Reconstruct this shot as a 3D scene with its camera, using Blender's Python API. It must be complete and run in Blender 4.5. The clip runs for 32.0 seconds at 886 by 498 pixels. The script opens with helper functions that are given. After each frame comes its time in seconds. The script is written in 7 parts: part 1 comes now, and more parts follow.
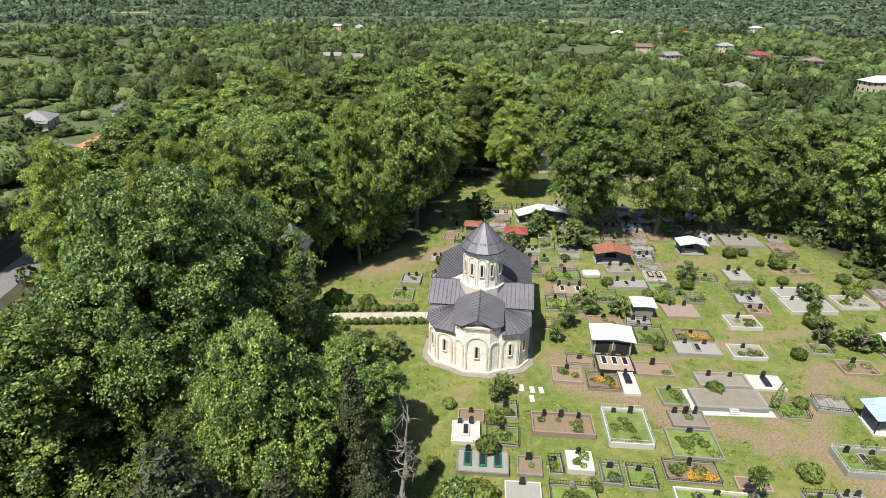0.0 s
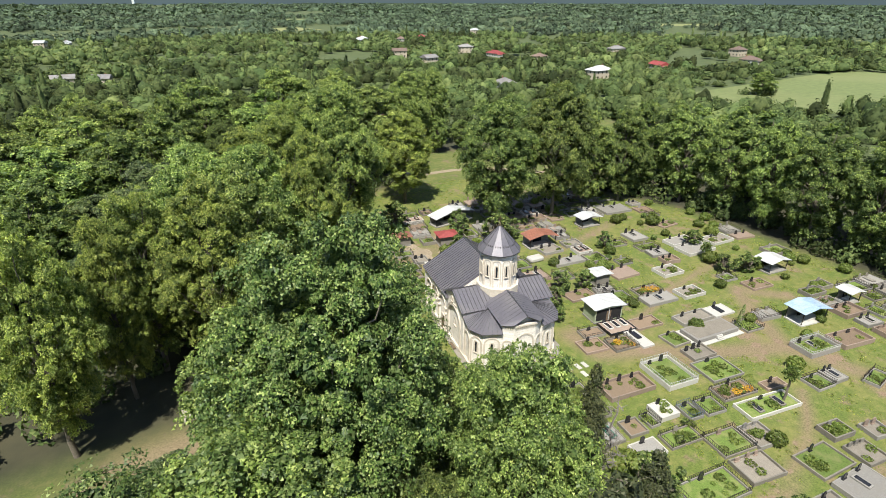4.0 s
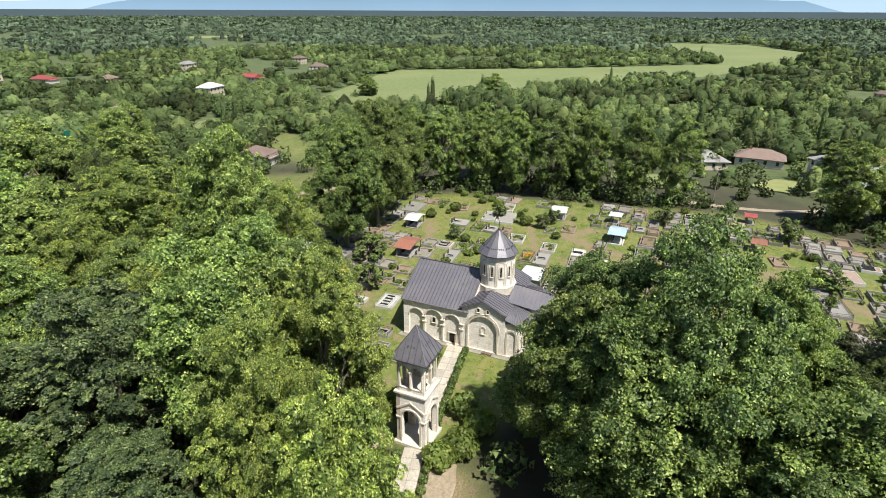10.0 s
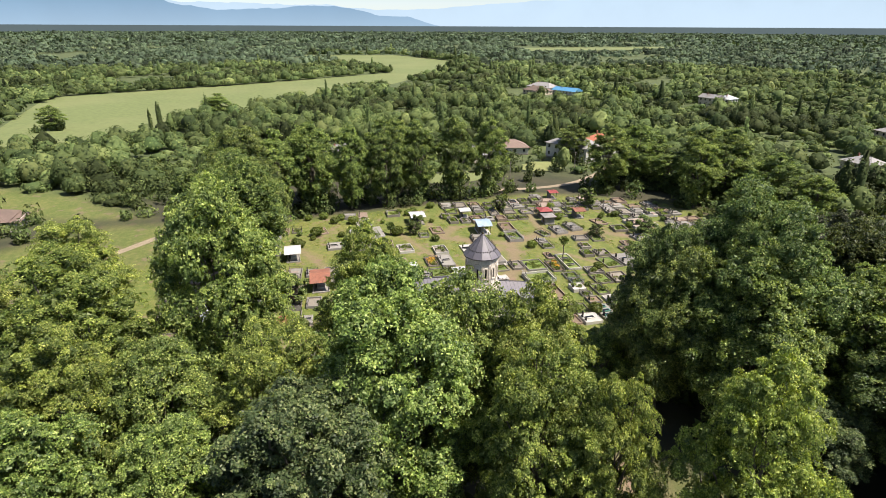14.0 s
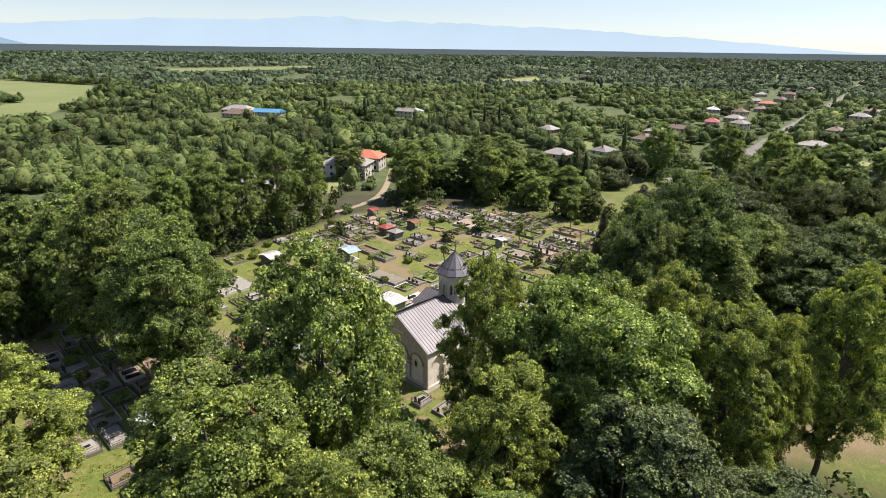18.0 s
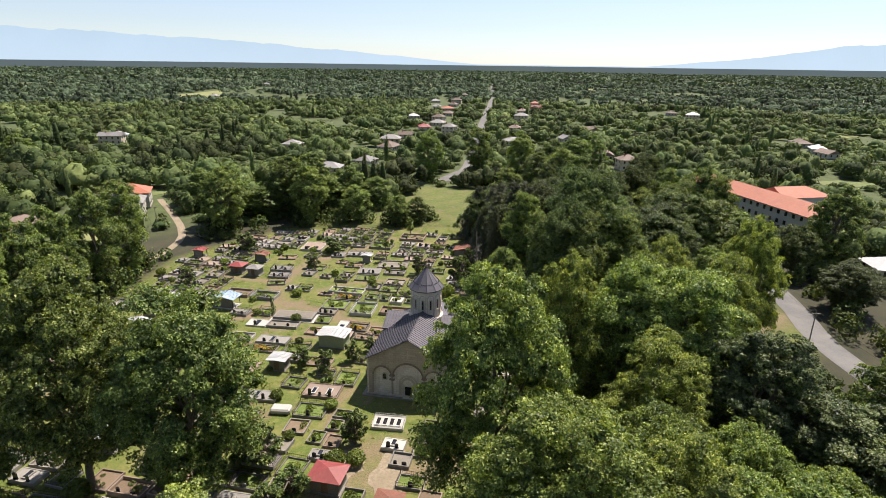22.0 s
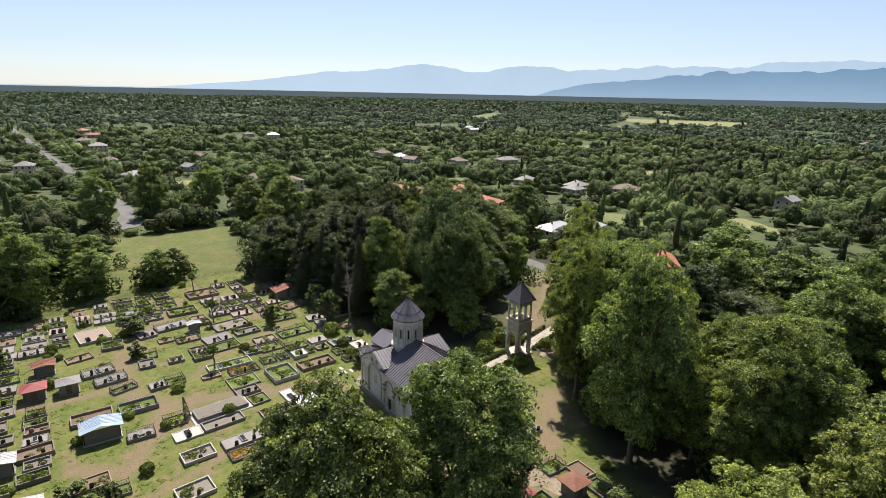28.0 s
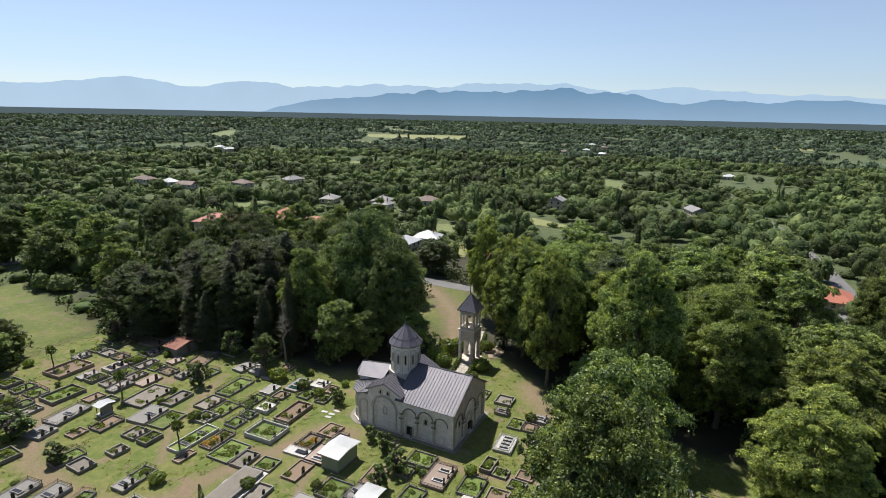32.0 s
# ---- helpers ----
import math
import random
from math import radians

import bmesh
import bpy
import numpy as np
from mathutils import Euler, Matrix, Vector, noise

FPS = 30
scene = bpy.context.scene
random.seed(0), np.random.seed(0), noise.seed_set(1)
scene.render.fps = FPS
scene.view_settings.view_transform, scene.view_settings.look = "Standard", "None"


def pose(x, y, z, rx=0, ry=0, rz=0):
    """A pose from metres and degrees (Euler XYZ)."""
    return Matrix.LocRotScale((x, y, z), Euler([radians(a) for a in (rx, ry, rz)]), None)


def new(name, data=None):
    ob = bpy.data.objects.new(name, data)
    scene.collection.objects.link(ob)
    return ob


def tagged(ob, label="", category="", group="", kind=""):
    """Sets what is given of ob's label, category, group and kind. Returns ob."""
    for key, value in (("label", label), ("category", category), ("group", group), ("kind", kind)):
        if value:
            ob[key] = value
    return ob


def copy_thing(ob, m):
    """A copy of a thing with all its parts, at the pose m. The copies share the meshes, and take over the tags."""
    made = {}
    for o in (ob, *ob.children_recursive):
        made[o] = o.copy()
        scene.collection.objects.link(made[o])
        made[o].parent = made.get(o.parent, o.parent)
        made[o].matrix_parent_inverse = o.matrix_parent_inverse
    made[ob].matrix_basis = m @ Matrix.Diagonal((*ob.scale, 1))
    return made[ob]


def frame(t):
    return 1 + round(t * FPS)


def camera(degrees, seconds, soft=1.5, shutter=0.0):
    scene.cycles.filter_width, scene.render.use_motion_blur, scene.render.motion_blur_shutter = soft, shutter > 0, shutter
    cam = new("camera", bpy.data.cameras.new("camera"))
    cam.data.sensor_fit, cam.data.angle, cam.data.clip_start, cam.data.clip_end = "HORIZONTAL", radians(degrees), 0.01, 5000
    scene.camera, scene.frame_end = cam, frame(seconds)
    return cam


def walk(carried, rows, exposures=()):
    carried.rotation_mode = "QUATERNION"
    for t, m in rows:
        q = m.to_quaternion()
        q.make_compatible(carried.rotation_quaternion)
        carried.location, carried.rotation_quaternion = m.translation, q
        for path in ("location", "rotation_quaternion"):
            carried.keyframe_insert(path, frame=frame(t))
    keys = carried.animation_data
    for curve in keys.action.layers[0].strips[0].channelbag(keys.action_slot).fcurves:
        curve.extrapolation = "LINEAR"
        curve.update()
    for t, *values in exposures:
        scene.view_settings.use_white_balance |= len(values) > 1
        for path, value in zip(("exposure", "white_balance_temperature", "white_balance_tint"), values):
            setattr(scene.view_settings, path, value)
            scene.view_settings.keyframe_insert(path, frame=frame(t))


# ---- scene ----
cam = camera(77.18, 32.0, 0.6)
# seconds, place in metres, turn in degrees
PATH = [
    (0.0, -0.91, -0.47, 48.58, 64.95, -0.41, -0.48),
    (0.5, -5.23, -0.37, 48.68, 65.05, -0.48, -3.68),
    (1.0, -9.7, -0.01, 48.73, 65.16, -0.4, -6.98),
    (1.5, -14.25, 0.6, 48.88, 65.26, -0.29, -10.32),
    (2.0, -18.83, 1.55, 49.0, 65.35, -0.24, -13.71),
    (2.5, -23.37, 2.68, 49.21, 65.4, -0.19, -17.03),
    (3.0, -27.99, 4.13, 49.41, 65.51, -0.14, -20.5),
    (3.5, -32.62, 5.92, 49.58, 65.59, -0.11, -23.98),
    (5.5, -49.65, 16.77, 50.04, 65.81, 0.09, -38.37),
    (6.0, -53.58, 20.11, 50.15, 65.87, 0.09, -42.05),
    (6.5, -57.32, 23.81, 50.22, 65.96, 0.15, -45.82),
    (7.0, -60.9, 27.83, 50.35, 66.04, 0.14, -49.66),
    (7.5, -64.25, 32.15, 50.55, 66.11, 0.18, -53.54),
    (8.0, -67.49, 36.8, 50.76, 66.21, 0.09, -57.55),
    (8.5, -70.42, 41.78, 50.88, 66.35, 0.0, -61.66),
    (9.0, -72.92, 46.65, 51.16, 66.46, -0.09, -65.5),
    (9.5, -75.21, 52.04, 51.32, 66.56, -0.11, -69.71),
    (10.0, -77.24, 57.68, 51.46, 66.75, -0.21, -73.86),
    (10.5, -78.86, 63.56, 51.69, 66.87, -0.28, -78.13),
    (11.0, -80.05, 69.52, 51.85, 67.03, -0.29, -82.39),
    (11.5, -80.82, 75.62, 51.97, 67.21, -0.34, -86.67),
    (12.0, -81.0, 81.77, 52.08, 67.39, -0.31, -90.93),
    (12.5, -80.7, 88.07, 52.08, 67.57, -0.31, -95.24),
    (13.0, -79.97, 94.39, 52.13, 67.74, -0.2, -99.62),
    (13.5, -78.81, 100.78, 52.14, 67.94, -0.25, -104.0),
    (14.0, -77.26, 107.15, 52.18, 68.11, -0.24, -108.41),
    (14.5, -75.18, 113.51, 52.18, 68.33, -0.33, -112.83),
    (16.5, -60.19, 135.28, 52.47, 69.31, -0.63, -130.75),
    (17.0, -56.37, 140.23, 52.74, 69.6, -0.67, -135.05),
    (17.5, -52.13, 144.84, 52.99, 69.86, -0.7, -139.35),
    (18.0, -47.56, 149.06, 53.17, 70.16, -0.7, -143.65),
    (18.5, -42.8, 152.83, 53.36, 70.4, -0.7, -147.88),
    (19.0, -37.72, 156.23, 53.53, 70.59, -0.67, -152.02),
    (19.5, -32.33, 159.34, 53.76, 70.81, -0.75, -156.18),
    (20.0, -26.78, 162.03, 53.97, 71.01, -0.72, -160.31),
    (20.5, -21.1, 164.26, 54.23, 71.16, -0.74, -164.37),
    (21.0, -15.19, 166.02, 54.37, 71.29, -0.69, -168.38),
    (21.5, -9.0, 167.39, 54.54, 71.47, -0.76, -172.46),
    (22.0, -2.73, 168.3, 54.71, 71.61, -0.73, -176.5),
    (22.5, 3.69, 168.9, 55.01, 71.72, -0.7, -180.55),
    (23.0, 10.12, 169.05, 55.2, 71.9, -0.69, -184.58),
    (23.5, 16.55, 168.85, 55.38, 72.1, -0.73, -188.62),
    (24.0, 22.96, 168.36, 55.59, 72.3, -0.75, -192.63),
    (24.5, 29.26, 167.41, 55.72, 72.56, -0.79, -196.57),
    (25.0, 35.55, 166.01, 55.9, 72.81, -0.83, -200.46),
    (25.5, 41.65, 164.21, 55.97, 73.09, -0.9, -204.27),
    (27.5, 64.34, 152.17, 56.5, 74.04, -1.13, -219.51),
    (28.0, 69.29, 148.62, 56.58, 74.3, -1.14, -223.1),
    (28.5, 74.0, 144.61, 56.78, 74.54, -1.14, -226.71),
    (29.0, 78.41, 140.36, 57.0, 74.77, -1.15, -230.32),
    (29.5, 82.68, 135.71, 57.19, 75.03, -1.18, -233.95),
    (30.0, 86.62, 130.86, 57.43, 75.28, -1.23, -237.54),
    (30.5, 90.09, 125.98, 57.52, 75.58, -1.23, -240.98),
    (31.0, 93.13, 121.18, 57.64, 75.87, -1.22, -244.24),
    (31.5, 95.78, 116.47, 57.79, 76.15, -1.22, -247.35),
    (32.0, 98.0, 111.72, 57.99, 76.37, -1.16, -250.37),
]
walk(cam, [(t, pose(x, y, z, rx, ry, rz)) for t, x, y, z, rx, ry, rz in PATH],
     [(0, 0.84, 6250, 9), (11, 0.85, 6250, 10), (14, 0.9, 6600, 15), (18, 0.85, 6650, 16), (24, 0.76, 6600, 16), (28, 0.63, 6450, 16), (30, 0.55, 6350, 15), (32, 0.48, 6150, 13)])

# ---- world and sun ----
SUN_UP, SUN_TO = 60.0, (0.62, 0.78)          # height in degrees; the way that its light travels on the ground
world = bpy.data.worlds.new("sky")
world.use_nodes = True
scene.world = world
wn = world.node_tree.nodes
sky = wn.new("ShaderNodeTexSky")
sky.sky_type, sky.sun_disc = "NISHITA", False
sky.sun_elevation = radians(SUN_UP)
sky.sun_rotation = math.atan2(-SUN_TO[0], -SUN_TO[1])
sky.altitude, sky.air_density, sky.dust_density, sky.ozone_density = 100, 1.0, 0.2, 2.0
wn["Background"].inputs["Strength"].default_value = 0.074
cool = wn.new("ShaderNodeHueSaturation")       # thin summer haze: a paler, cooler sky
cool.inputs["Saturation"].default_value = 0.66
cool.inputs["Value"].default_value = 1.0
clear = wn.new("ShaderNodeMix")
clear.data_type, clear.blend_type = "RGBA", "MULTIPLY"
clear.inputs["Factor"].default_value = 1.0
clear.inputs["B"].default_value = (0.91, 1.0, 1.1, 1.0)
world.node_tree.links.new(sky.outputs[0], cool.inputs["Color"])
world.node_tree.links.new(cool.outputs[0], clear.inputs["A"])
world.node_tree.links.new(clear.outputs["Result"], wn["Background"].inputs["Color"])
sun_data = bpy.data.lights.new("sun", "SUN")
sun_data.energy, sun_data.angle, sun_data.color = 5.0, radians(0.53), (1.0, 0.94, 0.83)
sun = new("sun", sun_data)
down = Vector((SUN_TO[0], SUN_TO[1], -math.hypot(*SUN_TO) * math.tan(radians(SUN_UP))))
sun.matrix_world = Matrix.Translation((0, 0, 120)) @ down.to_track_quat("-Z", "Y").to_matrix().to_4x4()

# ---- materials ----
MATS = {}


def shader(name):
    m = bpy.data.materials.new(name)
    m.use_nodes = True
    MATS[name] = m
    t = m.node_tree
    return m, t.nodes, t.links, t.nodes["Principled BSDF"]


def rgba(c):
    return (c[0], c[1], c[2], 1.0)


def noise_at(n, l, co, scale, detail=4.0, rough=0.6):
    x = n.new("ShaderNodeTexNoise")
    x.inputs["Scale"].default_value, x.inputs["Detail"].default_value, x.inputs["Roughness"].default_value = scale, detail, rough
    l.new(co, x.inputs["Vector"])
    return x.outputs["Fac"]


def ramp(n, l, fac, stops):
    r = n.new("ShaderNodeValToRGB")
    el = r.color_ramp.elements
    while len(el) < len(stops):
        el.new(0.5)
    for e, (p, c) in zip(el, stops):
        e.position, e.color = p, rgba(c)
    l.new(fac, r.inputs["Fac"])
    return r.outputs["Color"]


def mix(n, l, fac, a, b, how="MIX"):
    x = n.new("ShaderNodeMix")
    x.data_type, x.blend_type = "RGBA", how
    for sock, v in ((x.inputs["Factor"], fac), (x.inputs["A"], a), (x.inputs["B"], b)):
        if isinstance(v, (int, float)):
            sock.default_value = v
        elif isinstance(v, tuple):
            sock.default_value = rgba(v)
        else:
            l.new(v, sock)
    return x.outputs["Result"]


def coords(n, world_space):
    if world_space:
        return n.new("ShaderNodeNewGeometry").outputs["Position"]
    return n.new("ShaderNodeTexCoord").outputs["Object"]


def bump(n, l, b, h, strength, dist):
    x = n.new("ShaderNodeBump")
    x.inputs["Strength"].default_value, x.inputs["Distance"].default_value = strength, dist
    l.new(h, x.inputs["Height"])
    l.new(x.outputs["Normal"], b.inputs["Normal"])


def plain(name, base, rough=0.8, metal=0.0, grain=12.0, stain=0.8, dark=0.6, light=1.15, tint=None, relief=0.3, objects=0.0, world_space=True, amount=0.8):
    """A surface with grain and larger stains; tint is the colour of the stains, objects the spread between pieces."""
    m, n, l, b = shader(name)
    co = coords(n, world_space)
    fine = noise_at(n, l, co, grain, 5)
    wide = noise_at(n, l, co, stain, 4)
    c = mix(n, l, ramp_fac(n, l, fine, 0.3, 0.7), tuple(v * dark for v in base), tuple(min(v * light, 0.95) for v in base))
    t = tint or tuple(v * dark for v in base)
    c = mix(n, l, ramp_fac(n, l, wide, 0.45, 0.72, amount), c, t)
    if objects:
        info = n.new("ShaderNodeObjectInfo")
        hsv = n.new("ShaderNodeHueSaturation")
        mr = n.new("ShaderNodeMapRange")
        mr.inputs["To Min"].default_value, mr.inputs["To Max"].default_value = 1 - objects, 1 + objects
        l.new(info.outputs["Random"], mr.inputs["Value"])
        l.new(mr.outputs["Result"], hsv.inputs["Value"])
        l.new(c, hsv.inputs["Color"])
        c = hsv.outputs["Color"]
    l.new(c, b.inputs["Base Color"])
    b.inputs["Roughness"].default_value, b.inputs["Metallic"].default_value = rough, metal
    if relief:
        bump(n, l, b, fine, relief, 0.02)
    return m


def ramp_fac(n, l, fac, lo, hi, top=1.0):
    x = n.new("ShaderNodeMapRange")
    x.inputs["From Min"].default_value, x.inputs["From Max"].default_value, x.inputs["To Max"].default_value = lo, hi, top
    l.new(fac, x.inputs["Value"])
    return x.outputs["Result"]


def leafy(name, low, mid, high, through_leaf=0.35, spread=0.12, tone=False, grain=0.6):
    """Leaves: each card has its own green, and each plant its own cast."""
    m, n, l, b = shader(name)
    geo = n.new("ShaderNodeNewGeometry")
    c = ramp(n, l, geo.outputs["Random Per Island"], ((0.0, low), (0.55, mid), (1.0, high)))
    info = n.new("ShaderNodeObjectInfo")
    src = info.outputs["Random"]
    if tone:                                   # the value follows the tone of each tree, the hue a scramble of it
        at = n.new("ShaderNodeAttribute")
        at.attribute_name = "tone"
        src = at.outputs["Fac"]
    hsv = n.new("ShaderNodeHueSaturation")
    hue, val = n.new("ShaderNodeMapRange"), n.new("ShaderNodeMapRange")
    hue.inputs["To Min"].default_value, hue.inputs["To Max"].default_value = 0.494, 0.511
    val.inputs["To Min"].default_value, val.inputs["To Max"].default_value = 1 - spread * 1.6, 1 + spread * 1.6
    frac = n.new("ShaderNodeMath")
    frac.operation = "FRACT"
    mul = n.new("ShaderNodeMath")
    mul.operation, mul.inputs[1].default_value = "MULTIPLY", 7.31
    l.new(src, mul.inputs[0])
    l.new(mul.outputs[0], frac.inputs[0])
    l.new(frac.outputs[0] if tone else src, hue.inputs["Value"])
    l.new(src if tone else frac.outputs[0], val.inputs["Value"])
    l.new(hue.outputs["Result"], hsv.inputs["Hue"])
    l.new(val.outputs["Result"], hsv.inputs["Value"])
    if not tone:                               # sprays of older and younger leaves; inner ones painted dark for shade
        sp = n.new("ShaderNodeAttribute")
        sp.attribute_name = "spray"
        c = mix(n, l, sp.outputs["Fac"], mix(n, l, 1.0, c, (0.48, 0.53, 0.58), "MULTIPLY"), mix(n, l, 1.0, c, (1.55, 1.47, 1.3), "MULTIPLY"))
    if tone:                                   # boughs within a crown, lighter and darker
        bough = noise_at(n, l, geo.outputs["Position"], grain, 3, 0.7)
        c = mix(n, l, ramp_fac(n, l, bough, 0.3, 0.7), mix(n, l, 1.0, c, (0.7, 0.72, 0.74), "MULTIPLY"), mix(n, l, 1.0, c, (1.35, 1.3, 1.2), "MULTIPLY"))
    l.new(c, hsv.inputs["Color"])
    c = hsv.outputs["Color"]
    l.new(c, b.inputs["Base Color"])
    b.inputs["Roughness"].default_value = 0.75 if tone else 0.48
    b.inputs["Specular IOR Level"].default_value = 0.12 if tone else 0.28
    tr = n.new("ShaderNodeBsdfTranslucent")
    warm = mix(n, l, 1.0, c, (1.75, 1.65, 0.5), "MULTIPLY")
    l.new(warm, tr.inputs["Color"])
    ms = n.new("ShaderNodeMixShader")
    ms.inputs["Fac"].default_value = through_leaf
    l.new(b.outputs[0], ms.inputs[1])
    l.new(tr.outputs[0], ms.inputs[2])
    l.new(ms.outputs[0], n["Material Output"].inputs["Surface"])
    return m


def ashlar(name, base, stained):
    """Squared stone blocks in courses, each a little different, with weather stains."""
    m, n, l, b = shader(name)
    tex = n.new("ShaderNodeTexCoord")
    geo = n.new("ShaderNodeNewGeometry")
    sep, com = n.new("ShaderNodeSeparateXYZ"), n.new("ShaderNodeCombineXYZ")
    l.new(tex.outputs["Object"], sep.inputs[0])
    add = n.new("ShaderNodeMath")
    add.operation = "ADD"
    l.new(sep.outputs["X"], add.inputs[0])
    l.new(sep.outputs["Y"], add.inputs[1])
    l.new(add.outputs[0], com.inputs["X"])
    l.new(sep.outputs["Z"], com.inputs["Y"])
    br = n.new("ShaderNodeTexBrick")
    for key, v in (("Scale", 1.0), ("Mortar Size", 0.014), ("Mortar Smooth", 0.3), ("Brick Width", 0.85), ("Row Height", 0.42)):
        br.inputs[key].default_value = v
    br.inputs["Color1"].default_value, br.inputs["Color2"].default_value = rgba(base), rgba(tuple(v * 0.84 for v in base))
    br.inputs["Mortar"].default_value = rgba(tuple(v * 0.55 for v in base))
    l.new(com.outputs[0], br.inputs["Vector"])
    wide, fine = noise_at(n, l, tex.outputs["Object"], 0.55, 5), noise_at(n, l, tex.outputs["Object"], 7, 5)
    streak = n.new("ShaderNodeMapping")
    streak.inputs["Scale"].default_value = (1.6, 1.6, 0.16)
    l.new(tex.outputs["Object"], streak.inputs["Vector"])
    runs = noise_at(n, l, streak.outputs[0], 1.0, 5)
    c = mix(n, l, ramp_fac(n, l, wide, 0.45, 0.72, 0.32), br.outputs["Color"], stained)
    c = mix(n, l, ramp_fac(n, l, runs, 0.56, 0.76, 0.5), c, tuple(v * 0.62 for v in stained))
    c = mix(n, l, ramp_fac(n, l, fine, 0.55, 0.8, 0.35), c, tuple(v * 0.6 for v in stained))
    l.new(c, b.inputs["Base Color"])
    b.inputs["Roughness"].default_value = 0.88
    bump(n, l, b, br.outputs["Fac"], -0.35, 0.02)


leafy("plane_leaf", (0.058, 0.097, 0.024), (0.142, 0.2, 0.05), (0.31, 0.365, 0.128), 0.27, 0.16)
leafy("bright_leaf", (0.078, 0.118, 0.024), (0.178, 0.234, 0.051), (0.36, 0.395, 0.13), 0.29, 0.12)
leafy("dark_leaf", (0.038, 0.07, 0.017), (0.094, 0.138, 0.034), (0.225, 0.265, 0.095), 0.14, 0.14)
leafy("grey_leaf", (0.036, 0.062, 0.021), (0.082, 0.118, 0.042), (0.2, 0.23, 0.105), 0.16, 0.14)
leafy("conifer_leaf", (0.0288, 0.0368, 0.0167), (0.0528, 0.0624, 0.0255), (0.096, 0.101, 0.044), 0.15)
leafy("bush_leaf", (0.074, 0.112, 0.025), (0.14, 0.186, 0.044), (0.208, 0.232, 0.0792), 0.32, 0.26)
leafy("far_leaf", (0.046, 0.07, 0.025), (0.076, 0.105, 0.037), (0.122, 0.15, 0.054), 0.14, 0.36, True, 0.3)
# leaves of far trees: distance haze put in as greyer, bluer greens
leafy("hazy_leaf", (0.052, 0.076, 0.048), (0.068, 0.096, 0.058), (0.086, 0.116, 0.069), 0.1, 0.36, True, 0.06)
leafy("grove_leaf", (0.032, 0.052, 0.014), (0.066, 0.095, 0.024), (0.14, 0.165, 0.05), 0.2, 0.14)
leafy("flower_leaf", (0.4, 0.192, 0.0176), (0.48, 0.288, 0.0264), (0.52, 0.4, 0.088), 0.2)
leafy("weed_leaf", (0.11, 0.16, 0.03), (0.165, 0.205, 0.044), (0.25, 0.245, 0.085), 0.3, 0.14, True)
plain("bark", (0.16, 0.136, 0.1), 0.9, grain=9, stain=2.5, tint=(0.08, 0.068, 0.048), relief=0.6)
plain("dry_bark", (0.24, 0.216, 0.184), 0.9, grain=9, stain=2.5, relief=0.5)
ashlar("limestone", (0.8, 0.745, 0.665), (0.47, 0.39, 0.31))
# stained stone, its colour also darkened for walls turned from the sun
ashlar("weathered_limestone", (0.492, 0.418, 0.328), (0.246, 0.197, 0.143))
# weathered trim, with the shade of those walls in its colour too
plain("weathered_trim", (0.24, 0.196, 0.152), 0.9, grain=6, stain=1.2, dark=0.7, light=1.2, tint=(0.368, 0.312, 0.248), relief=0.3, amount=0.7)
plain("limestone_trim", (0.56, 0.504, 0.416), 0.85, grain=6, stain=0.9, dark=0.8, light=1.1, tint=(0.416, 0.344, 0.264), relief=0.25, amount=0.6)
plain("roof_metal", (0.12, 0.113, 0.13), 0.52, 0.25, grain=3, stain=0.35, dark=0.85, light=1.12, tint=(0.16, 0.15, 0.155), relief=0.06)
plain("seam_metal", (0.085, 0.083, 0.088), 0.45, 0.35, grain=5, stain=0.5, relief=0.0)
plain("dark_void", (0.012, 0.011, 0.01), 0.9, relief=0)
plain("window_glass", (0.02, 0.024, 0.028), 0.08, grain=2, stain=0.5, relief=0)
plain("bronze", (0.128, 0.088, 0.04), 0.45, 0.8)
plain("gilt_iron", (0.16, 0.128, 0.072), 0.5, 0.7)
plain("asphalt", (0.128, 0.124, 0.12), 0.9, grain=3, stain=0.15, dark=0.8, tint=(0.192, 0.184, 0.168), relief=0.2)
plain("track_earth", (0.288, 0.232, 0.16), 0.95, grain=2, stain=0.25, tint=(0.2, 0.16, 0.104), relief=0.4)
plain("paving", (0.416, 0.376, 0.312), 0.85, grain=5, stain=0.6, tint=(0.304, 0.264, 0.208), objects=0.12)
plain("crop_grass", (0.124, 0.152, 0.048), 0.95, grain=0.3, stain=0.012, dark=0.8, light=1.15, tint=(0.168, 0.18, 0.068), relief=0.3)
plain("dry_field", (0.2, 0.204, 0.072), 0.95, grain=0.4, stain=0.015, dark=0.8, light=1.15, tint=(0.16, 0.188, 0.064), relief=0.3)
plain("white_wall", (0.448, 0.432, 0.392), 0.85, grain=2, stain=0.3, dark=0.9, light=1.05, tint=(0.4, 0.376, 0.32), objects=0.08)
plain("cream_wall", (0.464, 0.4, 0.304), 0.85, grain=2, stain=0.3, dark=0.9, light=1.05, objects=0.1)
plain("grey_roof", (0.216, 0.208, 0.2), 0.7, grain=2, stain=0.25, dark=0.75, tint=(0.16, 0.136, 0.112), objects=0.22)
plain("brown_roof", (0.16, 0.112, 0.088), 0.75, grain=2, stain=0.25, dark=0.75, objects=0.2)
plain("white_roof", (0.44, 0.448, 0.448), 0.5, grain=2, stain=0.25, dark=0.9, light=1.05, tint=(0.4, 0.392, 0.368), objects=0.08)
plain("red_roof", (0.24, 0.048, 0.044), 0.6, grain=2, stain=0.3, dark=0.8, objects=0.15)
plain("orange_roof", (0.376, 0.128, 0.072), 0.7, grain=2, stain=0.3, dark=0.8, objects=0.1)
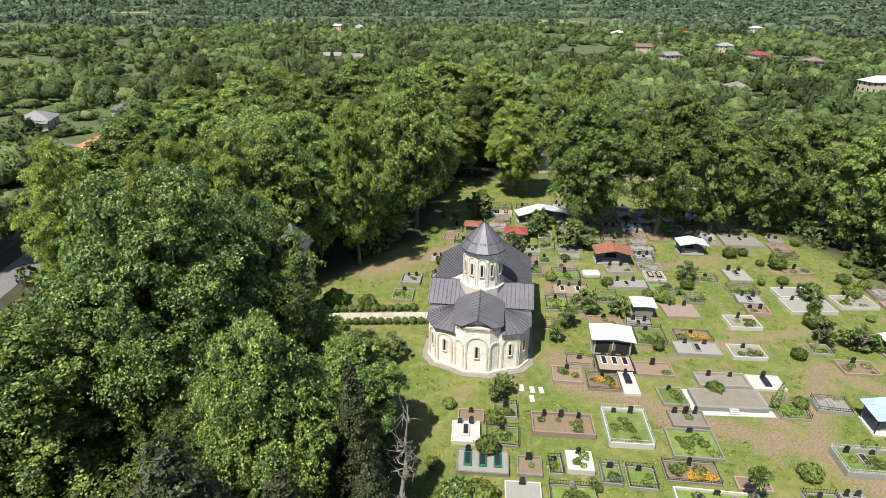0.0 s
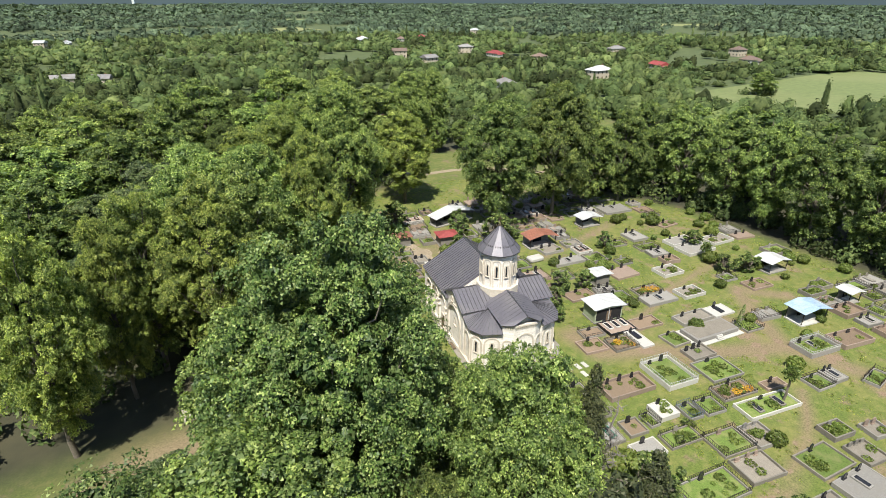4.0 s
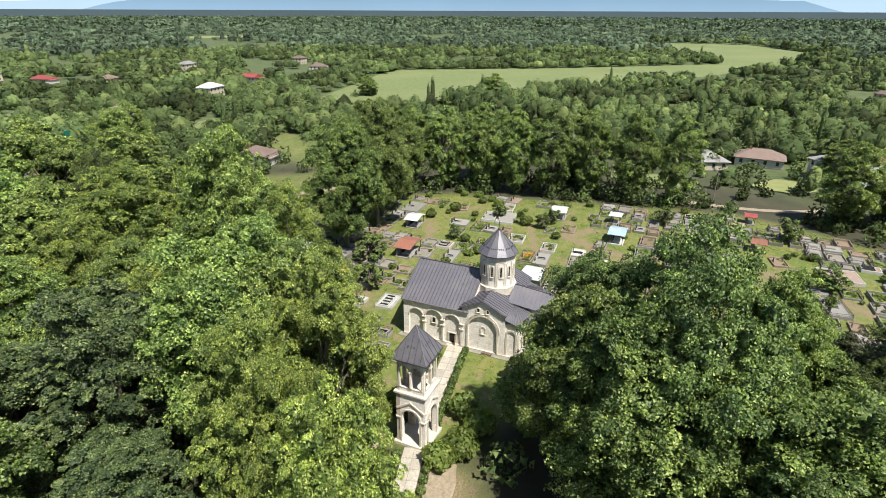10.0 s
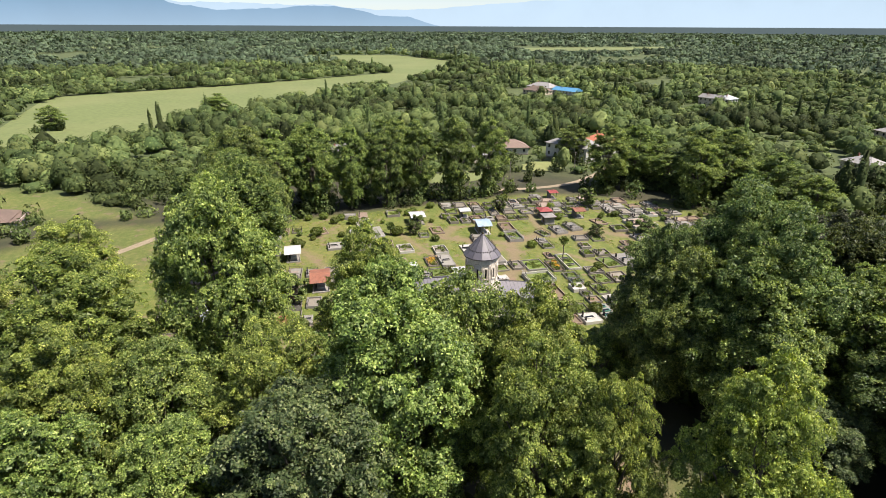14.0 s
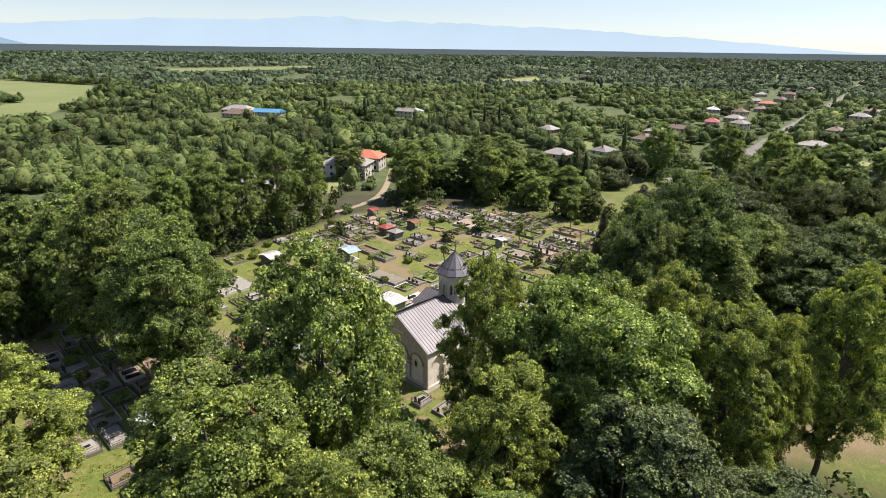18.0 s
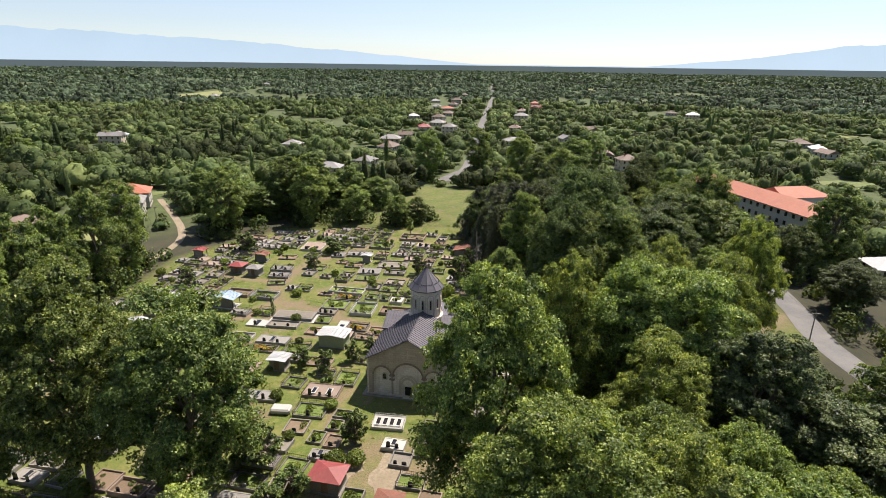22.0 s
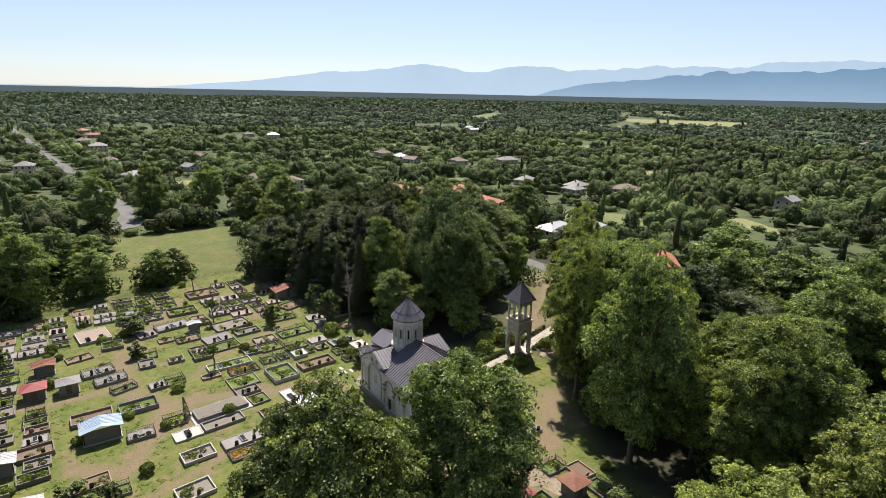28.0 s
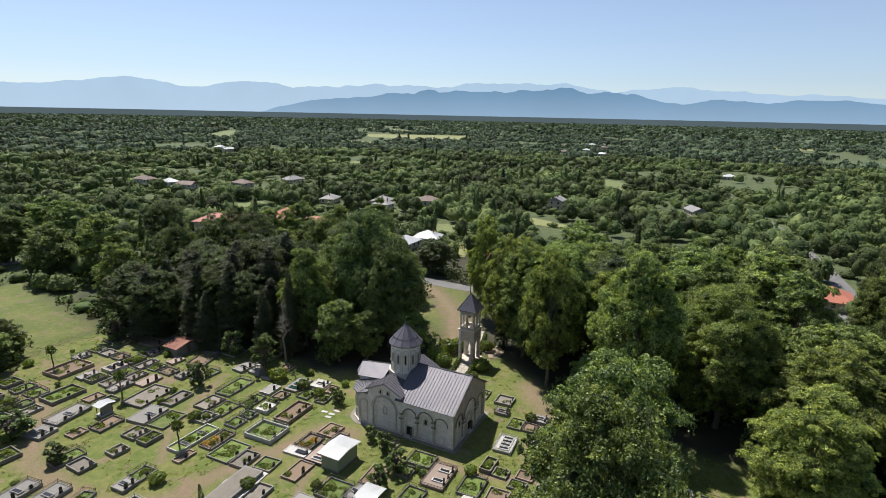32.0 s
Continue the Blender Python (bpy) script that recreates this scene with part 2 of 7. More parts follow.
plain("blue_roof", (0.08, 0.24, 0.4), 0.5, grain=2, stain=0.3, dark=0.85)
plain("pale_blue_roof", (0.272, 0.368, 0.464), 0.5, grain=2, stain=0.4, dark=0.85, tint=(0.4, 0.416, 0.416))
plain("rust_roof", (0.24, 0.096, 0.06), 0.8, grain=3, stain=0.6, dark=0.7, tint=(0.16, 0.08, 0.056), objects=0.15)
plain("green_wall", (0.288, 0.32, 0.208), 0.85, grain=3, stain=0.6, dark=0.9)
plain("white_stone", (0.416, 0.4, 0.364), 0.6, grain=6, stain=0.8, dark=0.88, light=1.05, tint=(0.44, 0.416, 0.368), objects=0.06, amount=0.5)
plain("pink_stone", (0.24, 0.18, 0.14), 0.7, grain=8, stain=0.9, dark=0.85, objects=0.15)
plain("grey_stone", (0.216, 0.204, 0.184), 0.8, grain=7, stain=0.8, dark=0.8, tint=(0.2, 0.184, 0.152), objects=0.2)
plain("concrete", (0.176, 0.16, 0.132), 0.9, grain=6, stain=0.7, dark=0.8, tint=(0.24, 0.216, 0.176), objects=0.18)
plain("black_granite", (0.025, 0.025, 0.028), 0.22, grain=20, stain=2, objects=0.2, relief=0)
plain("dark_iron", (0.035, 0.033, 0.032), 0.6, 0.4, grain=9, stain=2, tint=(0.1, 0.055, 0.03))
plain("blue_iron", (0.104, 0.16, 0.2), 0.6, 0.2, grain=9, stain=2, tint=(0.096, 0.064, 0.048))
plain("white_iron", (0.496, 0.496, 0.48), 0.5, 0.1, grain=9, stain=2)
plain("earth", (0.184, 0.132, 0.088), 0.97, grain=5, stain=0.5, dark=0.75, tint=(0.16, 0.12, 0.076), relief=0.6, objects=0.15)
plain("gravel", (0.208, 0.184, 0.148), 0.95, grain=14, stain=0.8, dark=0.7, relief=0.6, objects=0.15)
plain("plot_grass", (0.1, 0.148, 0.026), 0.95, grain=5, stain=0.7, dark=0.65, light=1.25, tint=(0.192, 0.192, 0.072), relief=0.6, objects=0.2)
plain("green_stone", (0.016, 0.136, 0.088), 0.3, grain=9, stain=1, relief=0)
plain("timber", (0.16, 0.112, 0.068), 0.85, grain=9, stain=1.2)
MATS["ground_mix"] = None


def ground_material():
    m, n, l, b = shader("ground_mix")
    co = coords(n, True)
    big, mid, small, fine = noise_at(n, l, co, 0.05, 4), noise_at(n, l, co, 0.13, 4), noise_at(n, l, co, 0.24, 6), noise_at(n, l, co, 4.0, 5)
    grass = ramp(n, l, fine, ((0.3, (0.056, 0.08, 0.013)), (0.55, (0.102, 0.134, 0.022)), (0.8, (0.162, 0.185, 0.038))))
    grass = mix(n, l, ramp_fac(n, l, mid, 0.44, 0.64, 0.55), grass, (0.18, 0.162, 0.05))
    tuft = noise_at(n, l, co, 0.8, 5)          # straw-dry and lush tufts
    grass = mix(n, l, ramp_fac(n, l, tuft, 0.5, 0.68, 0.5), grass, (0.215, 0.195, 0.068))
    grass = mix(n, l, ramp_fac(n, l, tuft, 0.46, 0.3, 0.55), grass, (0.055, 0.085, 0.014))
    soil = ramp(n, l, fine, ((0.3, (0.115, 0.076, 0.046)), (0.7, (0.258, 0.188, 0.124))))
    worn = n.new("ShaderNodeAttribute")
    worn.attribute_name = "worn"
    bare = n.new("ShaderNodeMath")
    bare.operation = "ADD"
    l.new(ramp_fac(n, l, small, 0.56, 0.64, 0.75), bare.inputs[0])
    l.new(worn.outputs["Fac"], bare.inputs[1])
    bare.use_clamp = True
    c = mix(n, l, bare.outputs[0], grass, soil)
    c = mix(n, l, ramp_fac(n, l, big, 0.6, 0.7, 0.5), c, soil)
    # leaf litter, its colour lowered further for the shade under the trees
    litter = ramp(n, l, mid, ((0.3, (0.023, 0.025, 0.011)), (0.7, (0.052, 0.047, 0.023))))
    rough_grass = ramp(n, l, mid, ((0.3, (0.04, 0.06, 0.018)), (0.7, (0.088, 0.108, 0.033))))
    near = n.new("ShaderNodeAttribute")
    near.attribute_name = "litter"
    wild = mix(n, l, near.outputs["Fac"], rough_grass, litter)
    at = n.new("ShaderNodeAttribute")
    at.attribute_name = "tended"
    c = mix(n, l, at.outputs["Fac"], wild, c)
    l.new(c, b.inputs["Base Color"])
    b.inputs["Roughness"].default_value = 0.97
    bump(n, l, b, fine, 0.5, 0.06)


ground_material()


# ---- mesh helpers ----
def link(name, bm, material, parent=None, label=""):
    me = bpy.data.meshes.new(name)
    bm.to_mesh(me)
    bm.free()
    for one in material if isinstance(material, (list, tuple)) else [material]:
        me.materials.append(MATS[one])
    ob = new(name, me)
    if parent is not None:
        ob.parent = parent
    if label:
        ob["label"] = label
    return ob


def part(name, bm, material, parent, label=""):
    return link(name, bm, material, parent, label)


def box(bm, x0, y0, z0, x1, y1, z1, bevel=0.0):
    vs = [bm.verts.new(v) for v in ((x0, y0, z0), (x1, y0, z0), (x1, y1, z0), (x0, y1, z0), (x0, y0, z1), (x1, y0, z1), (x1, y1, z1), (x0, y1, z1))]
    fs = [bm.faces.new([vs[i] for i in f]) for f in ((3, 2, 1, 0), (4, 5, 6, 7), (0, 1, 5, 4), (1, 2, 6, 5), (2, 3, 7, 6), (3, 0, 4, 7))]
    if bevel:
        bmesh.ops.bevel(bm, geom=list({e for f in fs for e in f.edges}), offset=bevel, segments=1, affect="EDGES")
    return bm


def boxes(*rows, bevel=0.0):
    bm = bmesh.new()
    for r in rows:
        box(bm, *r, bevel=bevel)
    return bm


def prism(bm, ring, z0, z1, scale=1.0, centre=(0, 0)):
    """A closed prism over a ring of (x, y); the top ring is scaled about the centre."""
    lo = [bm.verts.new((x, y, z0)) for x, y in ring]
    if scale == 0:
        tip = bm.verts.new((centre[0], centre[1], z1))
        for i in range(len(lo)):
            bm.faces.new((lo[i], lo[(i + 1) % len(lo)], tip))
    else:
        hi = [bm.verts.new((centre[0] + (x - centre[0]) * scale, centre[1] + (y - centre[1]) * scale, z1)) for x, y in ring]
        for i in range(len(lo)):
            j = (i + 1) % len(lo)
            bm.faces.new((lo[i], lo[j], hi[j], hi[i]))
        bm.faces.new(hi)
    bm.faces.new(lo[::-1])
    return bm


def ring(n, r, turn=0.0, cx=0.0, cy=0.0):
    return [(cx + r * math.cos(turn + 2 * math.pi * i / n), cy + r * math.sin(turn + 2 * math.pi * i / n)) for i in range(n)]


def slab_of(bm, pts, thick):
    """A sheet through the points (in order, counter-clockwise from outside), given thickness inwards along its normal."""
    vs = [Vector(p) for p in pts]
    nrm = (vs[1] - vs[0]).cross(vs[2] - vs[0]).normalized()
    a = [bm.verts.new(v) for v in vs]
    c = [bm.verts.new(v - nrm * thick) for v in vs]
    bm.faces.new(a)
    bm.faces.new(c[::-1])
    for i in range(len(a)):
        j = (i + 1) % len(a)
        bm.faces.new((a[j], a[i], c[i], c[j]))
    return bm


def thing(name, m, label, category, group="", kind=""):
    ob = new(name)
    ob.matrix_world = m
    return tagged(ob, label, category, group, kind)


def sweep(bm, pts, half_w, half_h, normal):
    """A bar of rectangular section along points that lie in a plane with that normal."""
    nrm = Vector(normal).normalized()
    rings = []
    for i, p in enumerate(pts):
        p = Vector(p)
        a, c = Vector(pts[max(i - 1, 0)]), Vector(pts[min(i + 1, len(pts) - 1)])
        side = (c - a).normalized().cross(nrm)
        rings.append([bm.verts.new(p + side * u * half_w + nrm * w * half_h) for u, w in ((-1, -1), (1, -1), (1, 1), (-1, 1))])
    for r0, r1 in zip(rings, rings[1:]):
        for i in range(4):
            j = (i + 1) % 4
            bm.faces.new((r0[i], r0[j], r1[j], r1[i]))
    bm.faces.new(rings[0][::-1])
    bm.faces.new(rings[-1])
    return bm


# ---- leaves in bulk ----
def sheet_mesh(name, verts, faces, material, tone=None, spray=None):
    me = bpy.data.meshes.new(name)
    k = faces.shape[1]
    me.vertices.add(len(verts))
    me.vertices.foreach_set("co", verts.astype(np.float32).ravel())
    me.loops.add(faces.size)
    me.loops.foreach_set("vertex_index", faces.astype(np.int32).ravel())
    me.polygons.add(len(faces))
    me.polygons.foreach_set("loop_start", np.arange(0, faces.size, k, dtype=np.int32))
    if tone is not None:
        at = me.attributes.new("tone", "FLOAT", "POINT")
        at.data.foreach_set("value", tone.astype(np.float32))
    else:
        at = me.attributes.new("spray", "FLOAT", "POINT")
        at.data.foreach_set("value", (np.full(len(verts), 0.5) if spray is None else spray).astype(np.float32))
    me.update(calc_edges=True)
    me.materials.append(MATS[material])
    return me


def domes(rng, k, rings, sides):
    """Rough low crowns: unit points of k uneven domes, and their faces."""
    ring_at = np.linspace(-0.35, 0.86, rings)
    ang = (np.arange(sides) * 2 * np.pi / sides)[None, :] + np.arange(rings)[:, None] * np.pi / sides
    rad = np.sqrt(np.maximum(1 - ring_at ** 2, 0.02))[:, None] * np.array([0.8] + [1.0] * (rings - 1))[:, None]
    pts = np.stack([np.cos(ang) * rad, np.sin(ang) * rad, np.repeat(ring_at[:, None], sides, 1)], 2).reshape(-1, 3)
    pts = np.concatenate([pts, [[0, 0, 1.0]]])
    fs = []
    for a in range(rings - 1):
        for i in range(sides):
            j = (i + 1) % sides
            fs += [(a * sides + i, a * sides + j, (a + 1) * sides + i), (a * sides + j, (a + 1) * sides + j, (a + 1) * sides + i)]
    top = (rings - 1) * sides
    fs += [(top + i, top + (i + 1) % sides, rings * sides) for i in range(sides)]
    P = pts[None] * rng.uniform(0.72, 1.28, (k, len(pts), 1)) + rng.normal(size=(k, len(pts), 3)) * 0.05
    Fc = np.array(fs)[None] + (np.arange(k) * len(pts))[:, None, None]
    return P, Fc.reshape(-1, 3)


def unit(v):
    return v / np.maximum(np.linalg.norm(v, axis=1, keepdims=True), 1e-6)


def cards(centres, normals, size, rng, slim=0.6, sag=0.3):
    """Small leaf sprays: one pointed blade at each centre."""
    nrm = unit(normals)
    u = unit(np.cross(nrm, rng.normal(size=nrm.shape)))
    v = np.cross(nrm, u)
    s = size[:, None]
    tri = np.stack([centres - u * s - nrm * s * sag, centres + u * s * 0.55 + v * s * slim * 1.25, centres + u * s * 0.55 - v * s * slim * 1.25 + nrm * s * sag * 0.5], 1)
    return tri.reshape(-1, 3), np.arange(len(centres) * 3).reshape(-1, 3)


def tubes(branches, sides=7):
    """Tapered limbs: each branch is a list of (point, radius)."""
    V, Fc, at = [], [], 0
    for br in branches:
        pts = [Vector(p) for p, _ in br]
        for i, (p, r) in enumerate(br):
            d = (pts[min(i + 1, len(pts) - 1)] - pts[max(i - 1, 0)]).normalized()
            a = d.cross(Vector((0.3, 0.9, 0.1))).normalized()
            b = d.cross(a)
            for k in range(sides):
                w = 2 * math.pi * k / sides
                V.append(pts[i] + (a * math.cos(w) + b * math.sin(w)) * r)
        for i in range(len(br) - 1):
            for k in range(sides):
                j = (k + 1) % sides
                Fc.append((at + i * sides + k, at + i * sides + j, at + (i + 1) * sides + j, at + (i + 1) * sides + k))
        at += len(br) * sides
    return np.array([tuple(v) for v in V]), np.array(Fc)


def limb(rng, start, end, r0, r1, n=6, wob=0.4):
    a, b = np.array(start, float), np.array(end, float)
    out = []
    for i in range(n):
        f = i / (n - 1)
        p = a + (b - a) * f + rng.normal(size=3) * wob * math.sin(math.pi * f)
        out.append((tuple(p), r0 + (r1 - r0) * f))
    return out


def broadleaf(rng, h, r, puffs, per, size, low=0.24):
    """Trunk and crown of a spreading tree: boughs that carry flat sprays of leaves, with dark gaps between them."""
    cz, rz = h * (1 + low) / 2, h * (1 - low) / 2
    cen = []
    tries = 0
    while len(cen) < puffs and tries < 9000:
        tries += 1
        d = rng.normal(size=3)
        d /= np.linalg.norm(d)
        f = rng.uniform(0.45, 0.95) ** 0.8
        taper = 1.0 - 0.25 * max(d[2], 0) - 0.22 * max(-d[2], 0)
        p = np.array([d[0] * r * f * taper, d[1] * r * f * taper, cz + d[2] * rz * f])
        pr = rng.uniform(0.15, 0.3) * r
        if p[2] + pr > h:
            p[2] = h - pr * 0.7
        if all(np.linalg.norm(p - q) > 0.62 * (pr + qr) for q, qr in cen):
            cen.append((p, pr))
    C, N, S, T = [], [], [], []
    up = np.array([0, 0, 1.0])
    for p, pr in cen:
        m = max(8, int(22 * (pr / (0.22 * r)) ** 2))
        ds = unit(rng.normal(size=(m * 4, 3)))
        out = unit((p - np.array([0, 0, cz * 0.8]))[None])[0] * 0.65 + up * 0.6
        ds = ds[ds @ out > rng.uniform(-0.45, 0.45, m * 4)][:m]
        for q in ds:
            n = int(per / 22 * rng.uniform(0.5, 1.5))
            at = p + q * pr * rng.uniform(0.6, 1.18) * np.array([1.12, 1.12, 0.88])
            face = unit((q * 0.75 + up * 0.7 + rng.normal(size=3) * 0.3)[None])[0]
            sr = pr * 0.33 * rng.uniform(0.6, 1.3)
            a = unit(np.cross(face, rng.normal(size=3))[None])[0]
            b = np.cross(face, a)
            w, rho = rng.uniform(0, 2 * np.pi, n), np.sqrt(rng.uniform(0, 1.1, n))
            side = np.cos(w)[:, None] * a + np.sin(w)[:, None] * b
            C.append(at + side * (rho * sr)[:, None] - face * (0.5 * sr * rho ** 2)[:, None] + rng.normal(size=(n, 3)) * 0.12 * sr)
            N.append(face + side * (rho * 0.8)[:, None] + rng.normal(size=(n, 3)) * 0.6)
            S.append(rng.uniform(0.6, 1.35, n) * size)
            T.append(np.full(n, rng.uniform()))
        # big inner leaves that block light, coloured dark as if shaded
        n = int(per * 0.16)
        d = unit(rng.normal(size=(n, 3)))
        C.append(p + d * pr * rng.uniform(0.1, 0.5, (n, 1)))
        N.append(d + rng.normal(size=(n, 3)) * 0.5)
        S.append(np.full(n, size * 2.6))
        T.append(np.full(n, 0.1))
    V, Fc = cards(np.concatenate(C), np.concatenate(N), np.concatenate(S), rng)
    br = [limb(rng, (0, 0, -0.3), (rng.normal() * 0.4, rng.normal() * 0.4, h * 0.62), 0.032 * h * 0.62, 0.1, 8, 0.25)]
    for p, pr in cen[:: max(1, len(cen) // 22)]:
        z0 = min(p[2] * 0.62, h * 0.55) * rng.uniform(0.75, 1.0)
        br.append(limb(rng, (0, 0, z0), tuple(p), 0.17, 0.05, 6, 0.45))
    return V, Fc, tubes(br), np.repeat(np.concatenate(T), 3)


def conifer(rng, h, r, layers, per, size):
    C, N, S = [], [], []
    br = [limb(rng, (0, 0, -0.3), (0, 0, h * 0.97), h * 0.014, 0.04, 8, 0.12)]
    for i in range(layers):
        f = i / layers
        z = h * (0.1 + 0.9 * f)
        reach = r * (1 - f) ** 0.6 * rng.uniform(0.55, 1.2) + 0.3
        k = 5 if f < 0.8 else 4
        for j in range(k):
            w = rng.uniform(0, 2 * math.pi)
            tip = np.array([math.cos(w) * reach, math.sin(w) * reach, z - reach * 0.28])
            if i % 3 == 0 and j < 2:
                br.append([((0, 0, z), 0.06), (tuple(tip), 0.02)])
            n = max(5, int(per * (reach / r)))
            t = rng.uniform(0.2, 1.05, n) ** 0.7
            side = rng.normal(size=n) * 0.3 * reach * t
            pos = np.stack([tip[0] * t - math.sin(w) * side, tip[1] * t + math.cos(w) * side, z + (tip[2] - z) * t - np.abs(side) * 0.25 + rng.normal(size=n) * 0.15], 1)
            C.append(pos)
            N.append(np.stack([math.cos(w) + rng.normal(size=n) * 0.5, math.sin(w) + rng.normal(size=n) * 0.5, 1.0 + rng.normal(size=n) * 0.4], 1))
            S.append(rng.uniform(0.7, 1.3, n) * size)
    V, Fc = cards(np.concatenate(C), np.concatenate(N), np.concatenate(S), rng, 0.42, 0.45)
    return V, Fc, tubes(br, 6), None


def tree_kind(name, built, leaf, bark, label, category="tree"):
    """A tree of which copies are planted; the first stands far below and is moved into place by its first planting."""
    V, Fc, (tv, tf), spray = built
    root = tagged(new(name), label, category)
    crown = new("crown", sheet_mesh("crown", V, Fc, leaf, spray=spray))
    trunk = new("trunk", sheet_mesh("trunk", tv, tf, bark))
    crown.parent = trunk.parent = root
    return {"root": root, "used": False, "h": float(V[:, 2].max()), "r": float(np.percentile(np.hypot(V[:, 0], V[:, 1]), 97))}


def plant(kind, x, y, h, r, turn, label="", group="", z=0.0):
    m = Matrix.Translation((x, y, z)) @ pose(0, 0, 0, 0, 0, turn) @ Matrix.Diagonal((r / kind["r"], r / kind["r"], h / kind["h"], 1))
    if kind["used"]:
        ob = copy_thing(kind["root"], m)
    else:
        ob = kind["root"]
        kind["used"] = True
        ob.matrix_basis = m
        return tagged(ob, label, "", group)
    ob.matrix_basis = m
    return tagged(ob, label, "", group)


# ---- the lie of the land ----
YARD = [(-14, 98), (-2, 112), (4, 150), (40, 150), (66, 128), (80, 100), (82, 60), (84, 20), (72, 0), (60, -14), (20, -20), (0, -22), (-10, 0), (-10, 30), (-3, 45), (-8, 62), (-24, 70), (-26, 84)]
MEADOWS = [[(-78, 38), (-60, 46), (-44, 54), (-34, 64), (-36, 71), (-62, 70), (-78, 58)], [(24, 124), (44, 124), (60, 130), (86, 128), (90, 150), (75, 176), (42, 182), (27, 160)], [(62, -15), (48, -26), (33, -42), (22, -92), (-4, -84), (-24, -82), (-12, -47), (-4, -21), (20, -19)], [(95, 140), (125, 165), (150, 200), (118, 195), (98, 160)]]
FIELDS = [
    ("crop_grass", [(205, 205), (232, 232), (399, 252), (435, 250), (502, 104), (600, -54), (1050, 10), (1015, -161), (751, -212), (471, -27), (360, 68), (261, 146), (217, 190)]),
    ("crop_grass", [(1143, -474), (1118, -776), (990, -735), (970, -452)]),
    ("crop_grass", [(1322, -515), (1295, -1041), (1077, -827), (1077, -490)]),
    ("dry_field", [(505, -728), (511, -960), (393, -709), (407, -601)]),
    ("dry_field", [(-1320, -635), (-1451, -351), (-1059, -260), (-1176, -538)]),
    ("crop_grass", [(-150, -15), (-175, -8), (-190, 35), (-168, 40)]),
    ("dry_field", [(-240, 85), (-275, 92), (-285, 118), (-250, 112)]),
    ("crop_grass", [(-90, 300), (-150, 330), (-160, 370), (-100, 350)]),
    ("crop_grass", [(120, 330), (175, 345), (165, 372), (112, 355)]),
    ("dry_field", [(-300, 900), (250, 1000), (230, 1100), (-320, 1010)]),
    ("crop_grass", [(-812, -950), (-577, -902), (-580, -851), (-817, -890)]),
    ("dry_field", [(-464, -1317), (-146, -1353), (-128, -1287), (-444, -1239)]),
    ("crop_grass", [(85, -1568), (522, -1520), (526, -1435), (87, -1468)]),
    ("dry_field", [(651, -1372), (963, -1298), (956, -1229), (643, -1292)]),
    ("crop_grass", [(-1235, -1024), (-928, -837), (-954, -774), (-1268, -950)]),
    ("dry_field", [(-919, -492), (-834, -334), (-876, -304), (-968, -459)]),
    ("crop_grass", [(-691, 176), (-655, 414), (-704, 428), (-749, 192)]),
    ("dry_field", [(-1275, 117), (-1252, 476), (-1319, 491), (-1354, 133)]),
    ("crop_grass", [(572, 589), (771, 364), (828, 402), (639, 634)]),
    ("dry_field", [(745, 964), (996, 766), (1057, 826), (815, 1036)]),
    ("crop_grass", [(100, 1450), (500, 1460), (510, 1545), (110, 1550)]),
    ("dry_field", [(-774, 1194), (-401, 1338), (-414, 1405), (-792, 1272)]),
    ("crop_grass", [(1440, 100), (1560, 140), (1563, 480), (1443, 500)]),
    ("dry_field", [(547, -577), (681, -457), (657, -422), (518, -535)]),
    ("crop_grass", [(-521, -741), (-368, -696), (-373, -659), (-529, -698)]),
    ("dry_field", [(-1851, -892), (-1490, -576), (-1535, -503), (-1906, -808)]),
    ("crop_grass", [(-200, -2270), (400, -2256), (415, -2137), (-185, -2130)]),
    ("dry_field", [(-1085, -2211), (-496, -2095), (-499, -1992), (-1091, -2090)]),
    ("crop_grass", [(794, -2006), (1387, -2099), (1419, -2001), (829, -1891)]),
    ("dry_field", [(-2280, -100), (-2120, -40), (-2116, 470), (-2276, 500)]),
    ("crop_grass", [(120, -80), (150, -95), (175, -60), (140, -45)]),
]
ROADS = [
    ("asphalt", 7.0, [(14, -104), (6, -125), (1, -150), (-4, -280), (-10, -440), (-26, -785), (-34, -1100), (-60, -2400)]),
    ("asphalt", 6.0, [(14, -104), (-12, -114), (-56, -102), (-84, -60), (-84, 0), (-80, 43), (-77, 60), (-80, 95), (-83, 130), (-84, 160), (-98, 178), (-121, 184), (-221, 187), (-296, 183), (-480, 170)]),
    ("track_earth", 2.4, [(30, 158), (52, 156), (70, 141), (84, 126), (92, 105), (95, 70), (93, 40), (90, 12), (98, -10), (128, -50)]),
    ("track_earth", 3.5, [(-84, 158), (-40, 160), (-5, 165), (30, 158), (30, 200), (36, 260)]),
]


def inside(px, py, poly):
    hit = np.zeros(len(px), bool)
    for (x0, y0), (x1, y1) in zip(poly, poly[1:] + poly[:1]):
        c = (y0 > py) != (y1 > py)
        hit ^= c & (px < (x1 - x0) * (py - y0) / (y1 - y0 + 1e-9) + x0)
    return hit


def from_line(px, py, line):
    d = np.full(len(px), 1e9)
    for (x0, y0), (x1, y1) in zip(line, line[1:]):
        ux, uy = x1 - x0, y1 - y0
        f = np.clip(((px - x0) * ux + (py - y0) * uy) / (ux * ux + uy * uy), 0, 1)
        d = np.minimum(d, np.hypot(px - x0 - f * ux, py - y0 - f * uy))
    return d


